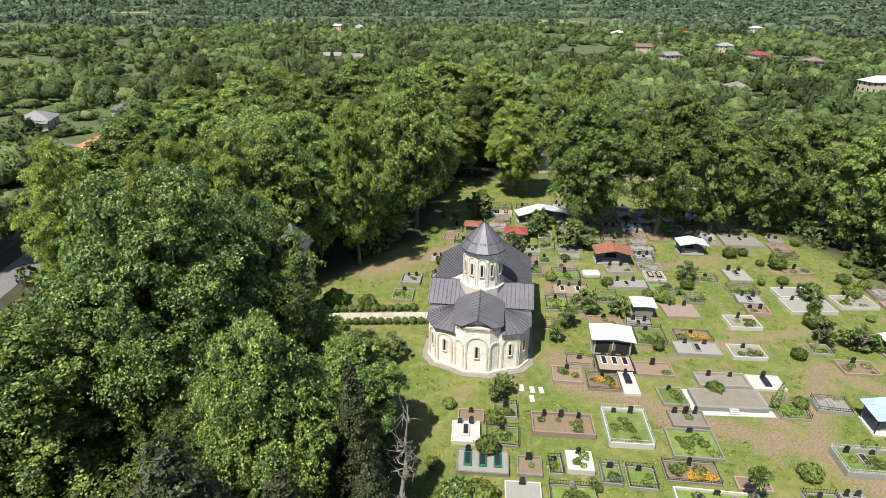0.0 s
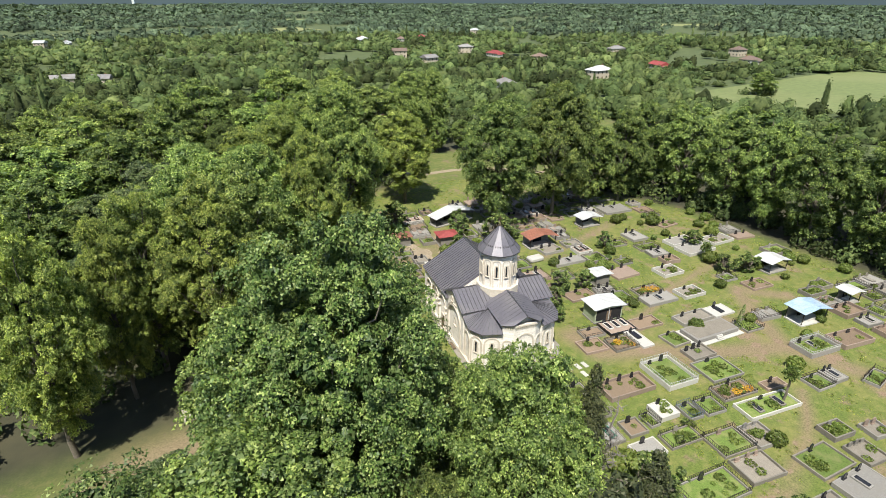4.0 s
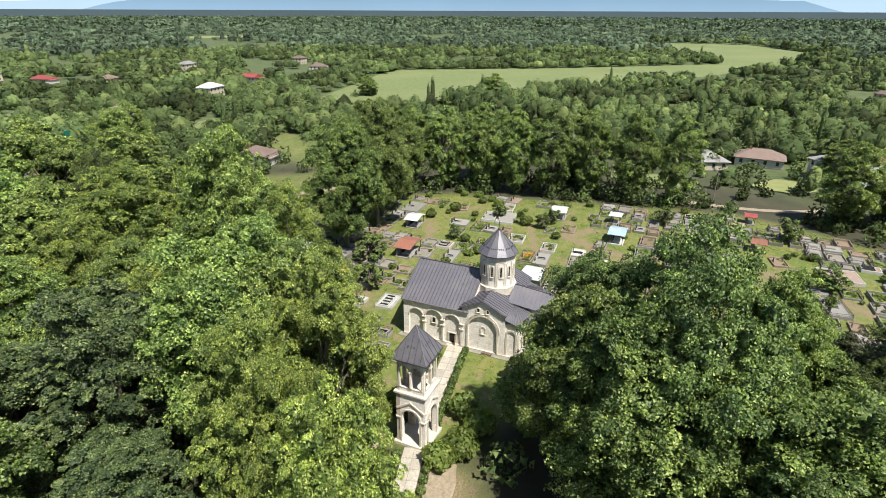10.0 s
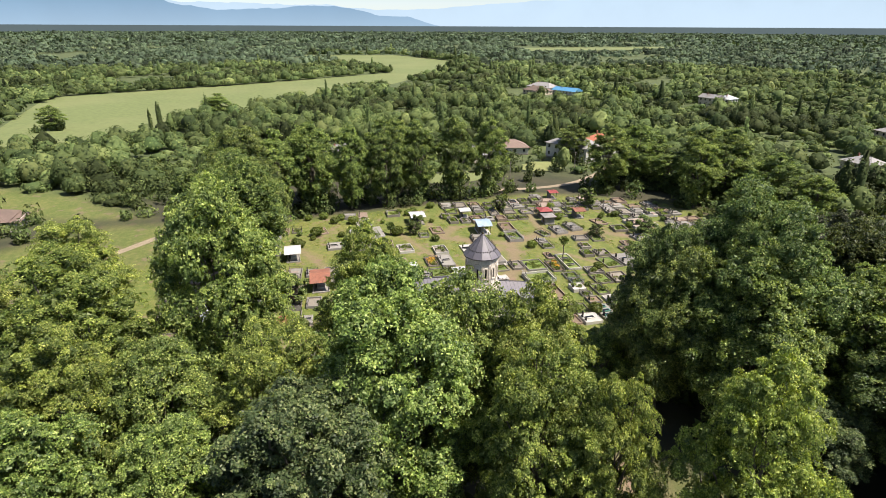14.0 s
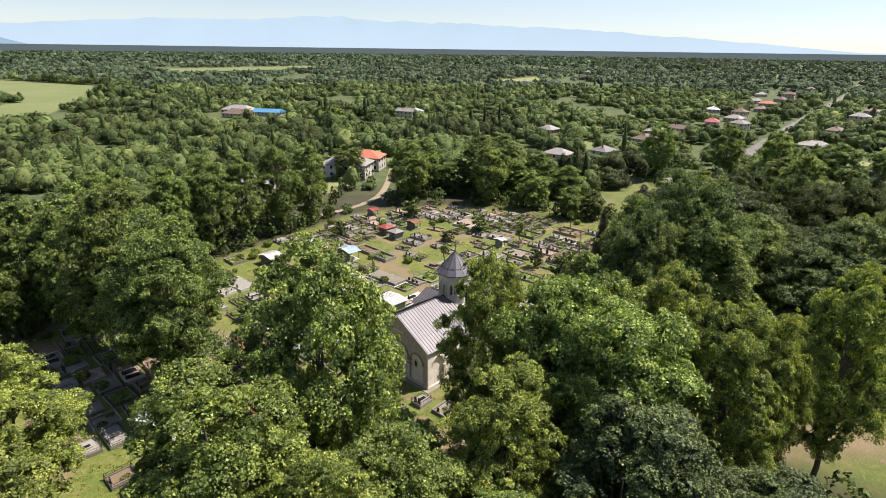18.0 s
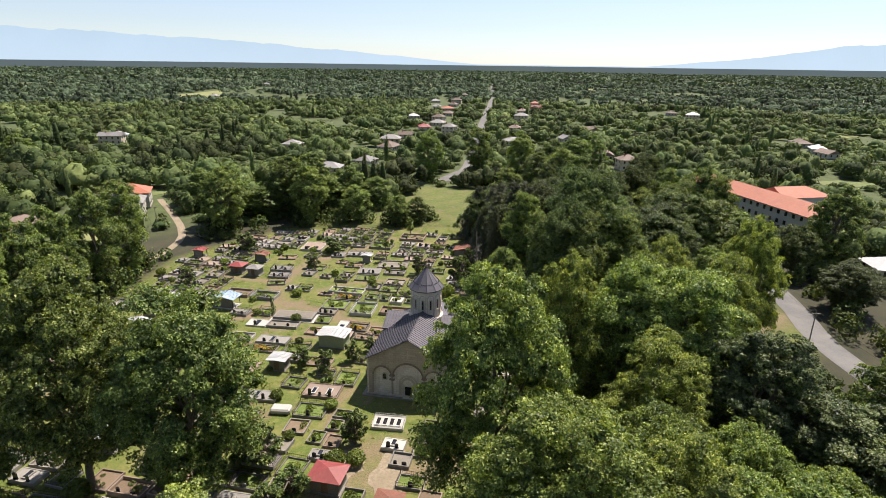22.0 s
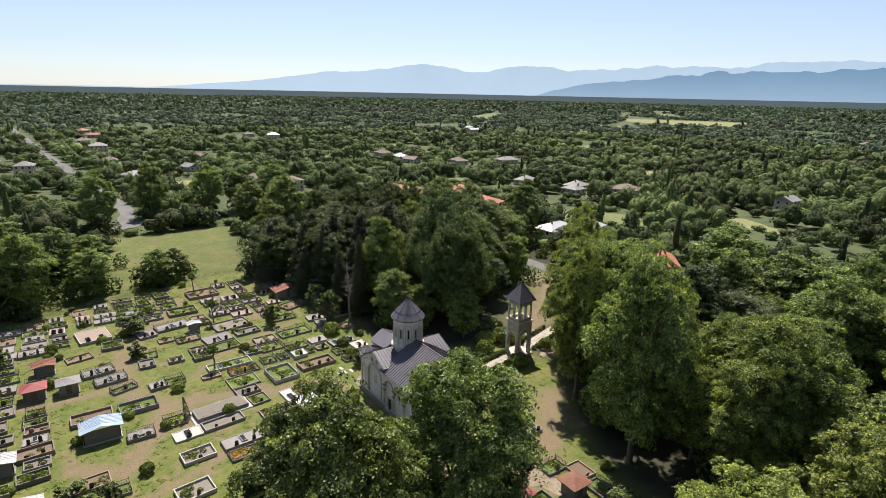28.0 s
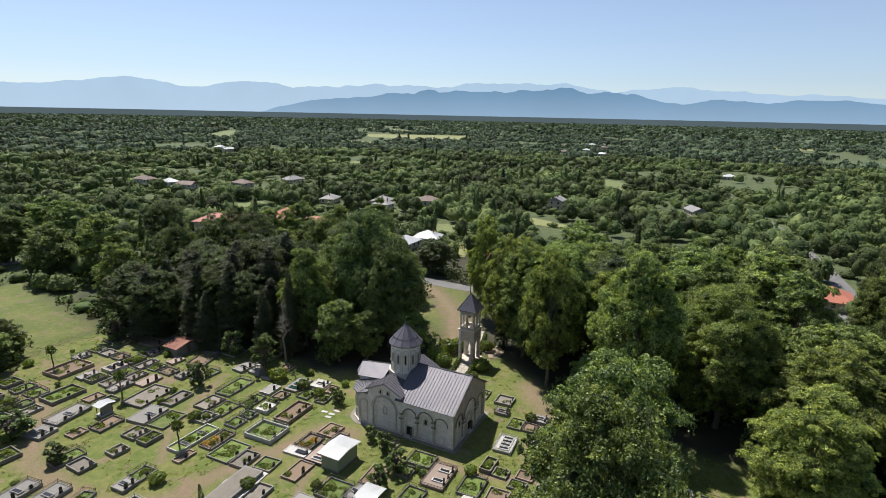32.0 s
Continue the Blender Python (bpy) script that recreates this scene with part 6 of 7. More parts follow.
def shelter(x, y, w, d, turn, h, roof, label, closed=False, wall="green_wall", slope=0.12, base="grey_stone", hip=False):
    """A canopy or hut over a grave."""
    root = thing("grave_shelter", pose(x, y, 0, 0, 0, turn), label, "shelter", "shelters over graves")
    part("base", boxes((-w / 2, -d / 2, 0, w / 2, d / 2, 0.25), bevel=0.02), base, root)
    if closed:
        part("wall", boxes((-w / 2 + 0.15, -d / 2 + 0.15, 0.25, w / 2 - 0.15, d / 2 - 0.15, h)), wall, root)
        part("door", boxes((-0.45, d / 2 - 0.15, 0.27, 0.45, d / 2 - 0.1, 2.1)), "timber", root)
    else:
        for sx in (-1, 1):
            for sy in (-1, 1):
                part("post", boxes((sx * (w / 2 - 0.2) - 0.05, sy * (d / 2 - 0.2) - 0.05, 0.25, sx * (w / 2 - 0.2) + 0.05, sy * (d / 2 - 0.2) + 0.05, h)), "dark_iron", root)
        part("back_wall", boxes((-w / 2 + 0.15, d / 2 - 0.3, 0.25, w / 2 - 0.15, d / 2 - 0.22, h - 0.05)), "grey_stone", root)
        tomb = part("tomb", boxes((-w * 0.28, -d * 0.25, 0.25, w * 0.28, d * 0.2, 0.6), bevel=0.03), "white_stone", root)
        part("headstone", boxes((-w * 0.16, d * 0.22, 0.25, w * 0.16, d * 0.27, 1.4), bevel=0.02), "black_granite", tomb)
    o = 0.35
    bm = bmesh.new()
    if hip:
        R = [(-w / 2 - o, -d / 2 - o, h), (w / 2 + o, -d / 2 - o, h), (w / 2 + o, d / 2 + o, h), (-w / 2 - o, d / 2 + o, h)]
        for a in range(4):
            slab_of(bm, [R[a], R[(a + 1) % 4], (0, 0, h + slope * max(w, d))], 0.07)
    else:
        z0, z1 = h, h + slope * w
        for s in (-1, 1):
            q = [(s * (w / 2 + o), -d / 2 - o, z0), (s * (w / 2 + o), d / 2 + o, z0), (0, d / 2 + o, z1), (0, -d / 2 - o, z1)]
            slab_of(bm, q if s > 0 else q[::-1], 0.07)
    rf = part("roof", bm, roof, root)
    n = int(d / 0.45)
    for i in range(n if not hip else 0):
        yy = -d / 2 - o + 0.2 + i * 0.45
        part("sheet_rib", sweep(bmesh.new(), [(-w / 2 - o, yy, h + 0.01), (0, yy, h + slope * w + 0.01), (w / 2 + o, yy, h + 0.01)], 0.03, 0.02, (0, 1, 0)), roof, rf)
    return root


STYLES = {
    "earth": dict(kerb="pink_stone", bed="earth", kh=0.25, stones=1),
    "earth1": dict(kerb="concrete", bed="earth", kh=0.3, stones=1),
    "earth_rail": dict(kerb="concrete", bed="earth", kh=0.25, stones=1, fence="dark_iron", fh=0.55),
    "earth_high": dict(kerb="pink_stone", bed="earth", kh=0.6, stones=2),
    "tiles3": dict(kerb="black_granite", bed="pink_stone", kh=0.3, stones=3, slabs=3, slab_mat="white_stone"),
    "flowers": dict(kerb="concrete", bed="earth", kh=0.2, stones=1, fence="dark_iron", fh=0.4, plants=4, flowers=5),
    "white1": dict(kerb="white_stone", bed="white_stone", kh=0.2, stones=1, slabs=1, slab_mat="black_granite"),
    "white2": dict(kerb="white_stone", bed="white_stone", kh=0.45, stones=2, slabs=1, slab_mat="white_stone"),
    "white_tomb": dict(kerb="white_stone", bed="white_stone", kh=0.3, stones=0, slabs=4, slab_mat="white_stone", fence="white_iron", fh=0.45),
    "white_kerb": dict(kerb="white_stone", bed="gravel", kh=0.45, stones=1, plants=2),
    "white_plants": dict(kerb="white_stone", bed="white_stone", kh=0.55, stones=1, plants=6),
    "white_fence": dict(kerb="white_stone", bed="plot_grass", kh=0.6, stones=2, fence="white_iron", fh=0.6, plants=9),
    "orange_kerb": dict(kerb="pink_stone", bed="earth", kh=0.2, stones=1),
    "long_pink": dict(kerb="pink_stone", bed="earth", kh=0.55, stones=3),
    "rail_plants": dict(kerb="concrete", bed="plot_grass", kh=0.2, stones=1, fence="dark_iron", fh=0.7, plants=5),
    "rail_green": dict(kerb="grey_stone", bed="plot_grass", kh=0.25, stones=1, fence="dark_iron", fh=0.7, plants=3),
    "rail_dark": dict(kerb="grey_stone", bed="grey_stone", kh=0.4, stones=2, slabs=1, fence="dark_iron", fh=0.55),
    "blue_rail": dict(kerb="grey_stone", bed="plot_grass", kh=0.3, stones=1, fence="blue_iron", fh=0.7, plants=3),
    "green_slabs": dict(kerb="concrete", bed="grey_stone", kh=0.3, stones=3, slabs=3, slab_mat="green_stone"),
    "grey1": dict(kerb="white_stone", bed="grey_stone", kh=0.3, stones=1),
    "grey1w": dict(kerb="white_stone", bed="grey_stone", kh=0.45, stones=2),
    "grey2": dict(kerb="grey_stone", bed="grey_stone", kh=0.4, stones=2, slabs=1),
    "grey3": dict(kerb="concrete", bed="gravel", kh=0.35, stones=3),
    "grey_lawn": dict(kerb="white_stone", bed="plot_grass", kh=0.35, stones=1, slabs=2, slab_mat="concrete"),
    "gravel2": dict(kerb="grey_stone", bed="gravel", kh=0.4, stones=2),
    "garden": dict(kerb="concrete", bed="plot_grass", kh=0.25, stones=1, plants=5),
    "garden_big": dict(kerb="grey_stone", bed="plot_grass", kh=0.25, stones=1, plants=8),
    "garden_wall": dict(kerb="concrete", bed="plot_grass", kh=0.8, stones=1, plants=8),
    "hedge_bed": dict(kerb="concrete", bed="plot_grass", kh=0.55, stones=1, plants=9),
    "pink2": dict(kerb="pink_stone", bed="pink_stone", kh=0.3, stones=2),
    "pink3": dict(kerb="pink_stone", bed="pink_stone", kh=0.3, stones=3, slabs=2, slab_mat="white_stone", fence="dark_iron", fh=0.4),
    "violet": dict(kerb="white_stone", bed="pink_stone", kh=0.5, stones=2, slabs=2, slab_mat="black_granite"),
    "balustrade": dict(kerb="grey_stone", bed="plot_grass", kh=0.6, stones=2, slabs=1, fence="white_iron", fh=0.5, plants=3),
}
PLOTS_A = [
    ('earth', 17.2, 61.9, 4.1, 3.4, -7.0),
    ('earth_rail', 19.6, 64.8, 4.0, 2.5, -8.0),
    ('tiles3', 24.5, 64.3, 5.1, 3.8, -5.0),
    ('flowers', 21.8, 60.3, 4.5, 3.4, -6.0),
    ('white1', 25.2, 60.0, 2.2, 4.7, -4.0),
    ('earth', 29.7, 63.1, 5.1, 3.0, -6.0),
    ('long_pink', 14.5, 51.9, 7.5, 3.6, -5.0),
    ('white_fence', 22.2, 51.4, 5.2, 6.2, -5.0),
    ('earth', 3.4, 53.7, 3.3, 2.1, -5.0),
    ('white2', 2.6, 50.6, 3.4, 3.5, -4.0),
    ('rail_plants', 6.9, 50.2, 4.0, 3.1, -7.0),
    ('rail_green', 7.8, 54.5, 3.0, 2.4, -4.0),
    ('green_slabs', 4.3, 46.1, 5.9, 3.4, -5.0),
    ('earth1', 9.5, 45.5, 2.8, 2.8, -6.0),
    ('grey1', 8.3, 41.9, 3.9, 2.7, -5.0),
    ('rail_green', 12.4, 45.5, 1.6, 2.4, -3.0),
    ('white_plants', 15.2, 45.9, 3.0, 2.9, -5.0),
    ('blue_rail', 18.3, 44.3, 2.2, 2.9, -6.0),
    ('rail_green', 21.5, 43.8, 3.1, 3.0, -7.0),
]
PLOTS_B = [
    ('gravel2', 38.1, 60.5, 6.8, 2.9, -3.0),
    ('white1', 44.0, 60.1, 4.5, 3.1, -4.0),
    ('garden', 30.1, 57.3, 3.4, 3.5, -1.0),
    ('grey3', 30.4, 53.0, 4.4, 3.0, -4.0),
    ('garden_big', 29.4, 48.9, 5.7, 4.7, -6.0),
    ('flowers', 27.3, 44.6, 5.9, 3.0, -6.0),
    ('grey_lawn', 28.6, 40.4, 8.8, 3.2, -7.0),
    ('earth', 33.4, 42.9, 3.6, 1.8, -7.0),
    ('rail_green', 39.5, 40.2, 3.5, 2.9, -4.0),
    ('grey2', 42.8, 40.1, 2.7, 2.8, -4.0),
    ('balustrade', 47.7, 45.7, 6.2, 3.9, -6.0),
    ('earth', 58.9, 63.4, 5.0, 3.3, -5.0),
    ('grey1w', 62.2, 84.6, 6.8, 3.4, 0.0),
    ('grey1w', 61.9, 80.1, 7.7, 4.4, -1.0),
    ('white_kerb', 48.2, 75.1, 5.0, 3.7, -2.0),
    ('white_kerb', 70.6, 81.4, 6.4, 4.0, 0.0),
    ('orange_kerb', 67.9, 93.4, 5.1, 2.8, 5.0),
    ('grey2', 55.3, 91.2, 4.2, 4.5, -3.0),
    ('pink2', 39.6, 78.7, 5.5, 4.0, -1.0),
]
PLOTS_C = [
    ('flowers', 38.6, 71.2, 5.5, 2.8, -5.0),
    ('grey2', 37.8, 67.8, 6.5, 3.1, -5.0),
    ('white_kerb', 44.8, 67.0, 4.9, 3.3, -4.0),
    ('grey2', 63.7, 106.8, 7.7, 4.8, -6.0),
    ('earth1', 24.1, 95.6, 3.5, 3.4, -4.0),
    ('rail_green', 23.1, 91.2, 5.1, 3.7, -5.0),
    ('pink3', 22.7, 85.4, 6.3, 4.0, -5.0),
    ('rail_green', 19.4, 81.1, 3.7, 4.5, -5.0),
    ('grey2', 33.4, 87.8, 7.0, 2.7, -3.0),
    ('gravel2', 33.7, 94.2, 4.8, 3.6, -1.0),
    ('earth_high', 17.1, -5.8, 7.9, 6.0, -5.0),
    ('hedge_bed', 25.9, 4.1, 6.8, 4.8, -7.0),
    ('rail_dark', 31.1, 12.3, 7.4, 3.8, 1.0),
    ('grey2', 37.2, 13.6, 3.8, 3.9, 2.0),
    ('grey3', 19.8, 20.4, 8.4, 5.5, -1.0),
    ('grey2', 25.5, 26.4, 6.1, 4.4, 0.0),
    ('garden', 25.4, 31.1, 5.8, 4.0, -2.0),
    ('earth', -1.6, -0.9, 4.1, 5.7, -5.0),
    ('violet', 46.7, 6.6, 6.4, 7.5, -1.0),
]
PLOTS_D = [
    ('rail_dark', 50.0, 26.5, 5.7, 3.3, 0.0),
    ('rail_dark', 48.9, 31.6, 5.6, 3.3, -1.0),
    ('rail_green', 47.9, 36.9, 4.4, 2.2, 10.0),
    ('earth_high', 54.8, 44.4, 6.4, 3.6, -8.0),
    ('earth', 51.5, 17.0, 4.9, 3.1, 3.0),
    ('rail_green', 10.1, 34.2, 7.5, 4.0, -4.0),
    ('gravel2', 18.5, 26.7, 5.7, 3.2, -4.0),
    ('rail_green', 7.9, 24.4, 6.0, 3.3, -6.0),
    ('earth_rail', 1.4, 17.9, 7.4, 4.6, 10.0),
    ('rail_green', -6.5, 10.5, 5.6, 3.6, -3.0),
    ('grey1', -4.6, 31.4, 8.5, 3.5, -7.0),
    ('grey2', 1.9, 29.9, 4.1, 3.2, -13.0),
    ('rail_green', 31.8, 71.2, 4.6, 4.7, -6.0),
    ('rail_dark', 31.3, 74.8, 3.9, 2.1, -15.0),
    ('earth', 26.2, 75.5, 5.4, 3.2, -3.0),
    ('white_tomb', 9.8, 93.5, 5.1, 3.4, -3.0),
    ('garden', 2.3, 93.8, 3.8, 2.7, -6.0),
    ('earth_rail', 2.7, 96.6, 3.1, 2.6, -8.0),
    ('rail_green', 3.4, 99.8, 3.6, 3.2, -5.0),
]
PLOTS_E = [
    ('grey2', -0.8, 98.0, 2.7, 2.7, -6.0),
    ('white2', 8.2, 99.0, 3.4, 2.4, -8.0),
    ('rail_green', 4.7, 106.5, 3.9, 2.6, -8.0),
    ('hedge_bed', 17.0, 92.3, 3.9, 2.1, -7.0),
    ('garden', 18.2, 94.7, 2.4, 2.6, -7.0),
    ('garden', 20.3, 97.9, 2.4, 2.9, -7.0),
    ('earth', 17.5, 98.7, 2.4, 2.9, -7.0),
    ('grey2', 18.6, 102.1, 3.2, 2.1, -7.0),
    ('gravel2', -5.6, 89.7, 3.6, 3.6, -6.0),
    ('garden', -6.8, 84.1, 3.6, 3.8, -4.0),
    ('rail_dark', -0.9, 90.3, 2.1, 2.8, -5.0),
]
ALL_PLOTS = PLOTS_A + PLOTS_B + PLOTS_C + PLOTS_D + PLOTS_E
for n_at, (style, x, y, w, d, turn) in enumerate(ALL_PLOTS):
    plot(x, y, w, d, turn, seed=n_at, **STYLES[style])

hut = shelter(24.9, 68.2, 5.6, 3.7, 172, 2.9, "white_roof", "grave hut with green rendered walls and a white sheet roof", True, "green_wall", 0.06)
part("front_opening", boxes((-2.4, 1.69, 0.5, 2.4, 1.74, 2.5)), "dark_void", hut, "dark open front of the hut")
part("opening_post", boxes((-0.06, 1.72, 0.3, 0.06, 1.82, 2.7)), "white_iron", hut)
shelter(33.5, 97.8, 6.6, 3.6, -6, 2.5, "rust_roof", "open grave shelter under a rusty red sheet roof")
shelter(51.0, 102.2, 5.2, 3.2, -4, 2.3, "white_roof", "dark grave shelter under a pale sheet roof")
shelter(32.9, 78.0, 3.2, 2.8, -6, 2.4, "white_roof", "small grey grave hut with a white roof", True, "concrete", 0.05)
shelter(54.8, 51.6, 5.6, 3.4, -8, 2.6, "pale_blue_roof", "open grave shelter under a pale blue curved roof", base="white_stone")
shelter(67.6, 66.6, 5.0, 3.6, -4, 2.4, "white_roof", "open grave shelter with a wide white roof")
shelter(27.8, 18.0, 2.6, 1.8, -8, 2.2, "white_roof", "little white canopy on posts over black tombs", base="white_stone")
shelter(-0.8, 9.7, 7.0, 4.4, -8, 2.2, "rust_roof", "shed with a patched rusty red roof", True, "concrete")
shelter(55.8, 31.0, 3.4, 3.0, -8, 2.3, "grey_roof", "dark grave hut with a grey hipped roof", True, "grey_stone", 0.2, hip=True)
shelter(61.0, 29.5, 3.6, 3.2, -8, 2.3, "red_roof", "grave hut with a red hipped roof", True, "concrete", 0.2, hip=True)
shelter(77.4, 18.0, 3.2, 2.4, -8, 2.3, "red_roof", "open grave shelter with a red roof")
shelter(15.8, 107.8, 4.2, 3.4, -8, 2.4, "red_roof", "grave hut with a faded red hipped roof", True, "concrete", 0.18, hip=True)
shelter(7.0, 112.0, 3.2, 2.8, -8, 2.2, "rust_roof", "small grave hut with a rusty roof", True, "concrete", 0.18, hip=True)
shelter(23.0, 119.0, 11.0, 3.2, 8, 2.3, "white_roof", "long dark shelter under a white sheet roof")
shelter(58.0, 20.0, 3.6, 2.8, -8, 2.3, "rust_roof", "grave shelter under a rust-red roof")
shelter(68.0, 52.0, 3.0, 2.6, -8, 2.3, "white_roof", "grave shelter with a white roof")

stage = thing("raised_tomb", pose(36.9, 56.3, 0, 0, 0, -3), "wide raised family tomb of pale grey stone on a white apron", "grave")
part("apron", boxes((-5.1, -2.6, 0, 5.1, 2.4, 0.16), bevel=0.03), "white_stone", stage)
part("platform", boxes((-4.5, -1.9, 0.16, 4.5, 1.9, 0.85), bevel=0.06), "grey_stone", stage)
part("top_slab", boxes((-4.1, -1.5, 0.85, 4.1, 1.5, 0.9), bevel=0.02), "gravel", stage)
for k in range(3):
    part("step", boxes((-0.6, -2.5 + k * 0.2, 0.16, 0.6, -1.9, 0.36 + k * 0.2), bevel=0.02), "white_stone", stage)

for x, y in ((10.5, 59.3), (11.9, 58.9), (13.1, 58.8), (11.6, 57.1)):
    tagged(link("stone_slab", boxes((x - 0.33, y - 0.65, 0.0, x + 0.33, y + 0.65, 0.09), bevel=0.02), "white_stone"), "white stone slab lying in the grass", "stone slab", "slabs in the grass")
tagged(link("white_tank", boxes((26.3, 90.6, 0, 29.6, 92.6, 1.0), bevel=0.25), "white_stone"), "whitewashed rounded tomb in the grass", "grave")

for n_at, (x, y, h, r) in enumerate([(24.1, 78.4, 4.5, 1.9), (28.7, 77.4, 4.2, 1.8), (7.1, 57, 3.2, 1.4), (26.6, 104.2, 6.5, 3.4), (20.2, 110.5, 5, 2.4), (58.2, 70.2, 4, 2), (62, 68, 4.2, 2.4), (17.2, 70.2, 3.2, 1.3),
                                     (39.7, 10.4, 5, 3.4), (0.4, 34.5, 9, 3.4), (-2.3, 23.4, 7, 2.8), (8.1, 58.4, 3.2, 1.4), (19.8, 74.2, 4.2, 1.7), (12, 26.5, 5.5, 2.2), (0.1, -11.5, 8, 4), (14.2, 98.8, 6, 2.4), (22, 114, 5, 2.2), (9, 121, 7, 3.4),
                                     (30, 104, 5, 2.2), (45, 90, 4, 1.8), (-7, 66, 4, 2), (63, 82, 4, 2.1), (42, 24, 3.5, 2.0), (70, 40, 5, 2.5), (66, 12, 6, 3)]):
    plant(SMALLS[n_at % 2], x, y, h, r, n_at * 71, group="small trees among the graves")
for n_at, (x, y, s) in enumerate([(16, 103.5, 1.1), (59.4, 74.3, 1.2), (13.1, 103, 1.0), (40.2, 44.0, 0.9), (46, 55.5, 0.7), (5, 48, 1.0), (3.5, 40.5, 1.4), (52, 66, 0.8), (-10, 64, 1.2), (-12.5, 80.5, 1.0), (-18, 81, 1.4), (-17, 72, 1.5), (-27, 72.5, 1.5), (-20, 69, 1.6), (-24.5, 70.5, 1.7),
                                  (-29.5, 79.5, 1.2), (65, 95, 1.2), (72, 84, 1.1), (48, 112, 1.2), (58, 100, 1.0), (30, 88, 0.8), (36, 84, 0.7), (20, 90, 0.8)]):
    bush("shrub", SHRUBS[n_at % 3], x, y, s, n_at * 47, "leafy green shrub in the churchyard", "churchyard shrubs")


def palm(x, y, h):
    rng = np.random.default_rng(int(x * 10))
    root = thing("palm_tree", pose(x, y, 0), "slim fan palm with a dark trunk among the graves", "palm")
    tv, tf = tubes([limb(rng, (0, 0, -0.2), (0.15, 0.1, h), 0.17, 0.13, 7, 0.05)], 8)
    trunk = new("trunk", sheet_mesh("trunk", tv, tf, "bark"))
    n = 260
    d = unit(rng.normal(size=(n, 3)) + np.array([0, 0, 0.15]))
    V, Fc = cards(np.array([0.15, 0.1, h]) + d * rng.uniform(0.4, 1.15, (n, 1)), np.cross(d, rng.normal(size=(n, 3))), np.full(n, 0.42), rng, 0.22, 0.3)
    crown = new("crown", sheet_mesh("crown", V, Fc, "dark_leaf"))
    trunk.parent = crown.parent = root


for x, y, h in ((18.3, -8.9, 5.0), (22.5, 16.4, 5.5), (31.5, 40.0, 4.5), (59.8, 76, 2.6)):
    palm(x, y, h)


def cypress(x, y, h):
    rng = np.random.default_rng(5)
    root = thing("cypress", pose(x, y, 0), "slim leaning cypress beside the raised tomb", "tree")
    n = 700
    f = rng.uniform(0, 1, n)
    w = rng.uniform(0, 2 * np.pi, n)
    r = 0.5 * (1 - f) ** 0.6 + 0.06
    C = np.stack([np.cos(w) * r + f * 0.45, np.sin(w) * r, 0.2 + f * h], 1)
    V, Fc = cards(C, np.stack([np.cos(w), np.sin(w), np.full(n, 0.8)], 1), np.full(n, 0.14), rng, 0.4, 0.2)
    for name, me in (("crown", sheet_mesh("crown", V, Fc, "dark_leaf")), ("trunk", sheet_mesh("trunk", *tubes([limb(rng, (0, 0, -0.1), (0.5, 0, h * 0.5), 0.08, 0.03)], 6), "bark"))):
        ob = new(name, me)
        ob.parent = root


cypress(42.2, 55.0, 4.2)


def bare_tree(x, y, h):
    rng = np.random.default_rng(9)
    root = thing("dead_tree", pose(x, y, 0), "bare grey tree with a few dead branches", "tree")
    br = [limb(rng, (0, 0, -0.2), (0.8, 0.3, h), 0.3, 0.05, 9, 0.3)]
    for k in range(26):
        z = h * rng.uniform(0.35, 0.95)
        w = rng.uniform(0, 2 * math.pi)
        ln = rng.uniform(1.2, 3.4) * (1.2 - z / h)
        p = (0.8 * z / h, 0.3 * z / h, z)
        e = (p[0] + math.cos(w) * ln, p[1] + math.sin(w) * ln, z + ln * rng.uniform(0.1, 0.7))
        br.append(limb(rng, p, e, 0.07, 0.02, 5, 0.15))
        for q in range(3):
            m = np.array(p) + (np.array(e) - np.array(p)) * rng.uniform(0.4, 0.9)
            br.append(limb(rng, tuple(m), tuple(m + rng.normal(size=3) * 0.7 + np.array([0, 0, 0.4])), 0.03, 0.01, 3, 0.05))
    trunk = new("trunk", sheet_mesh("trunk", *tubes(br, 6), "dry_bark"))
    trunk.parent = root


bare_tree(-4.2, 37.0, 16)


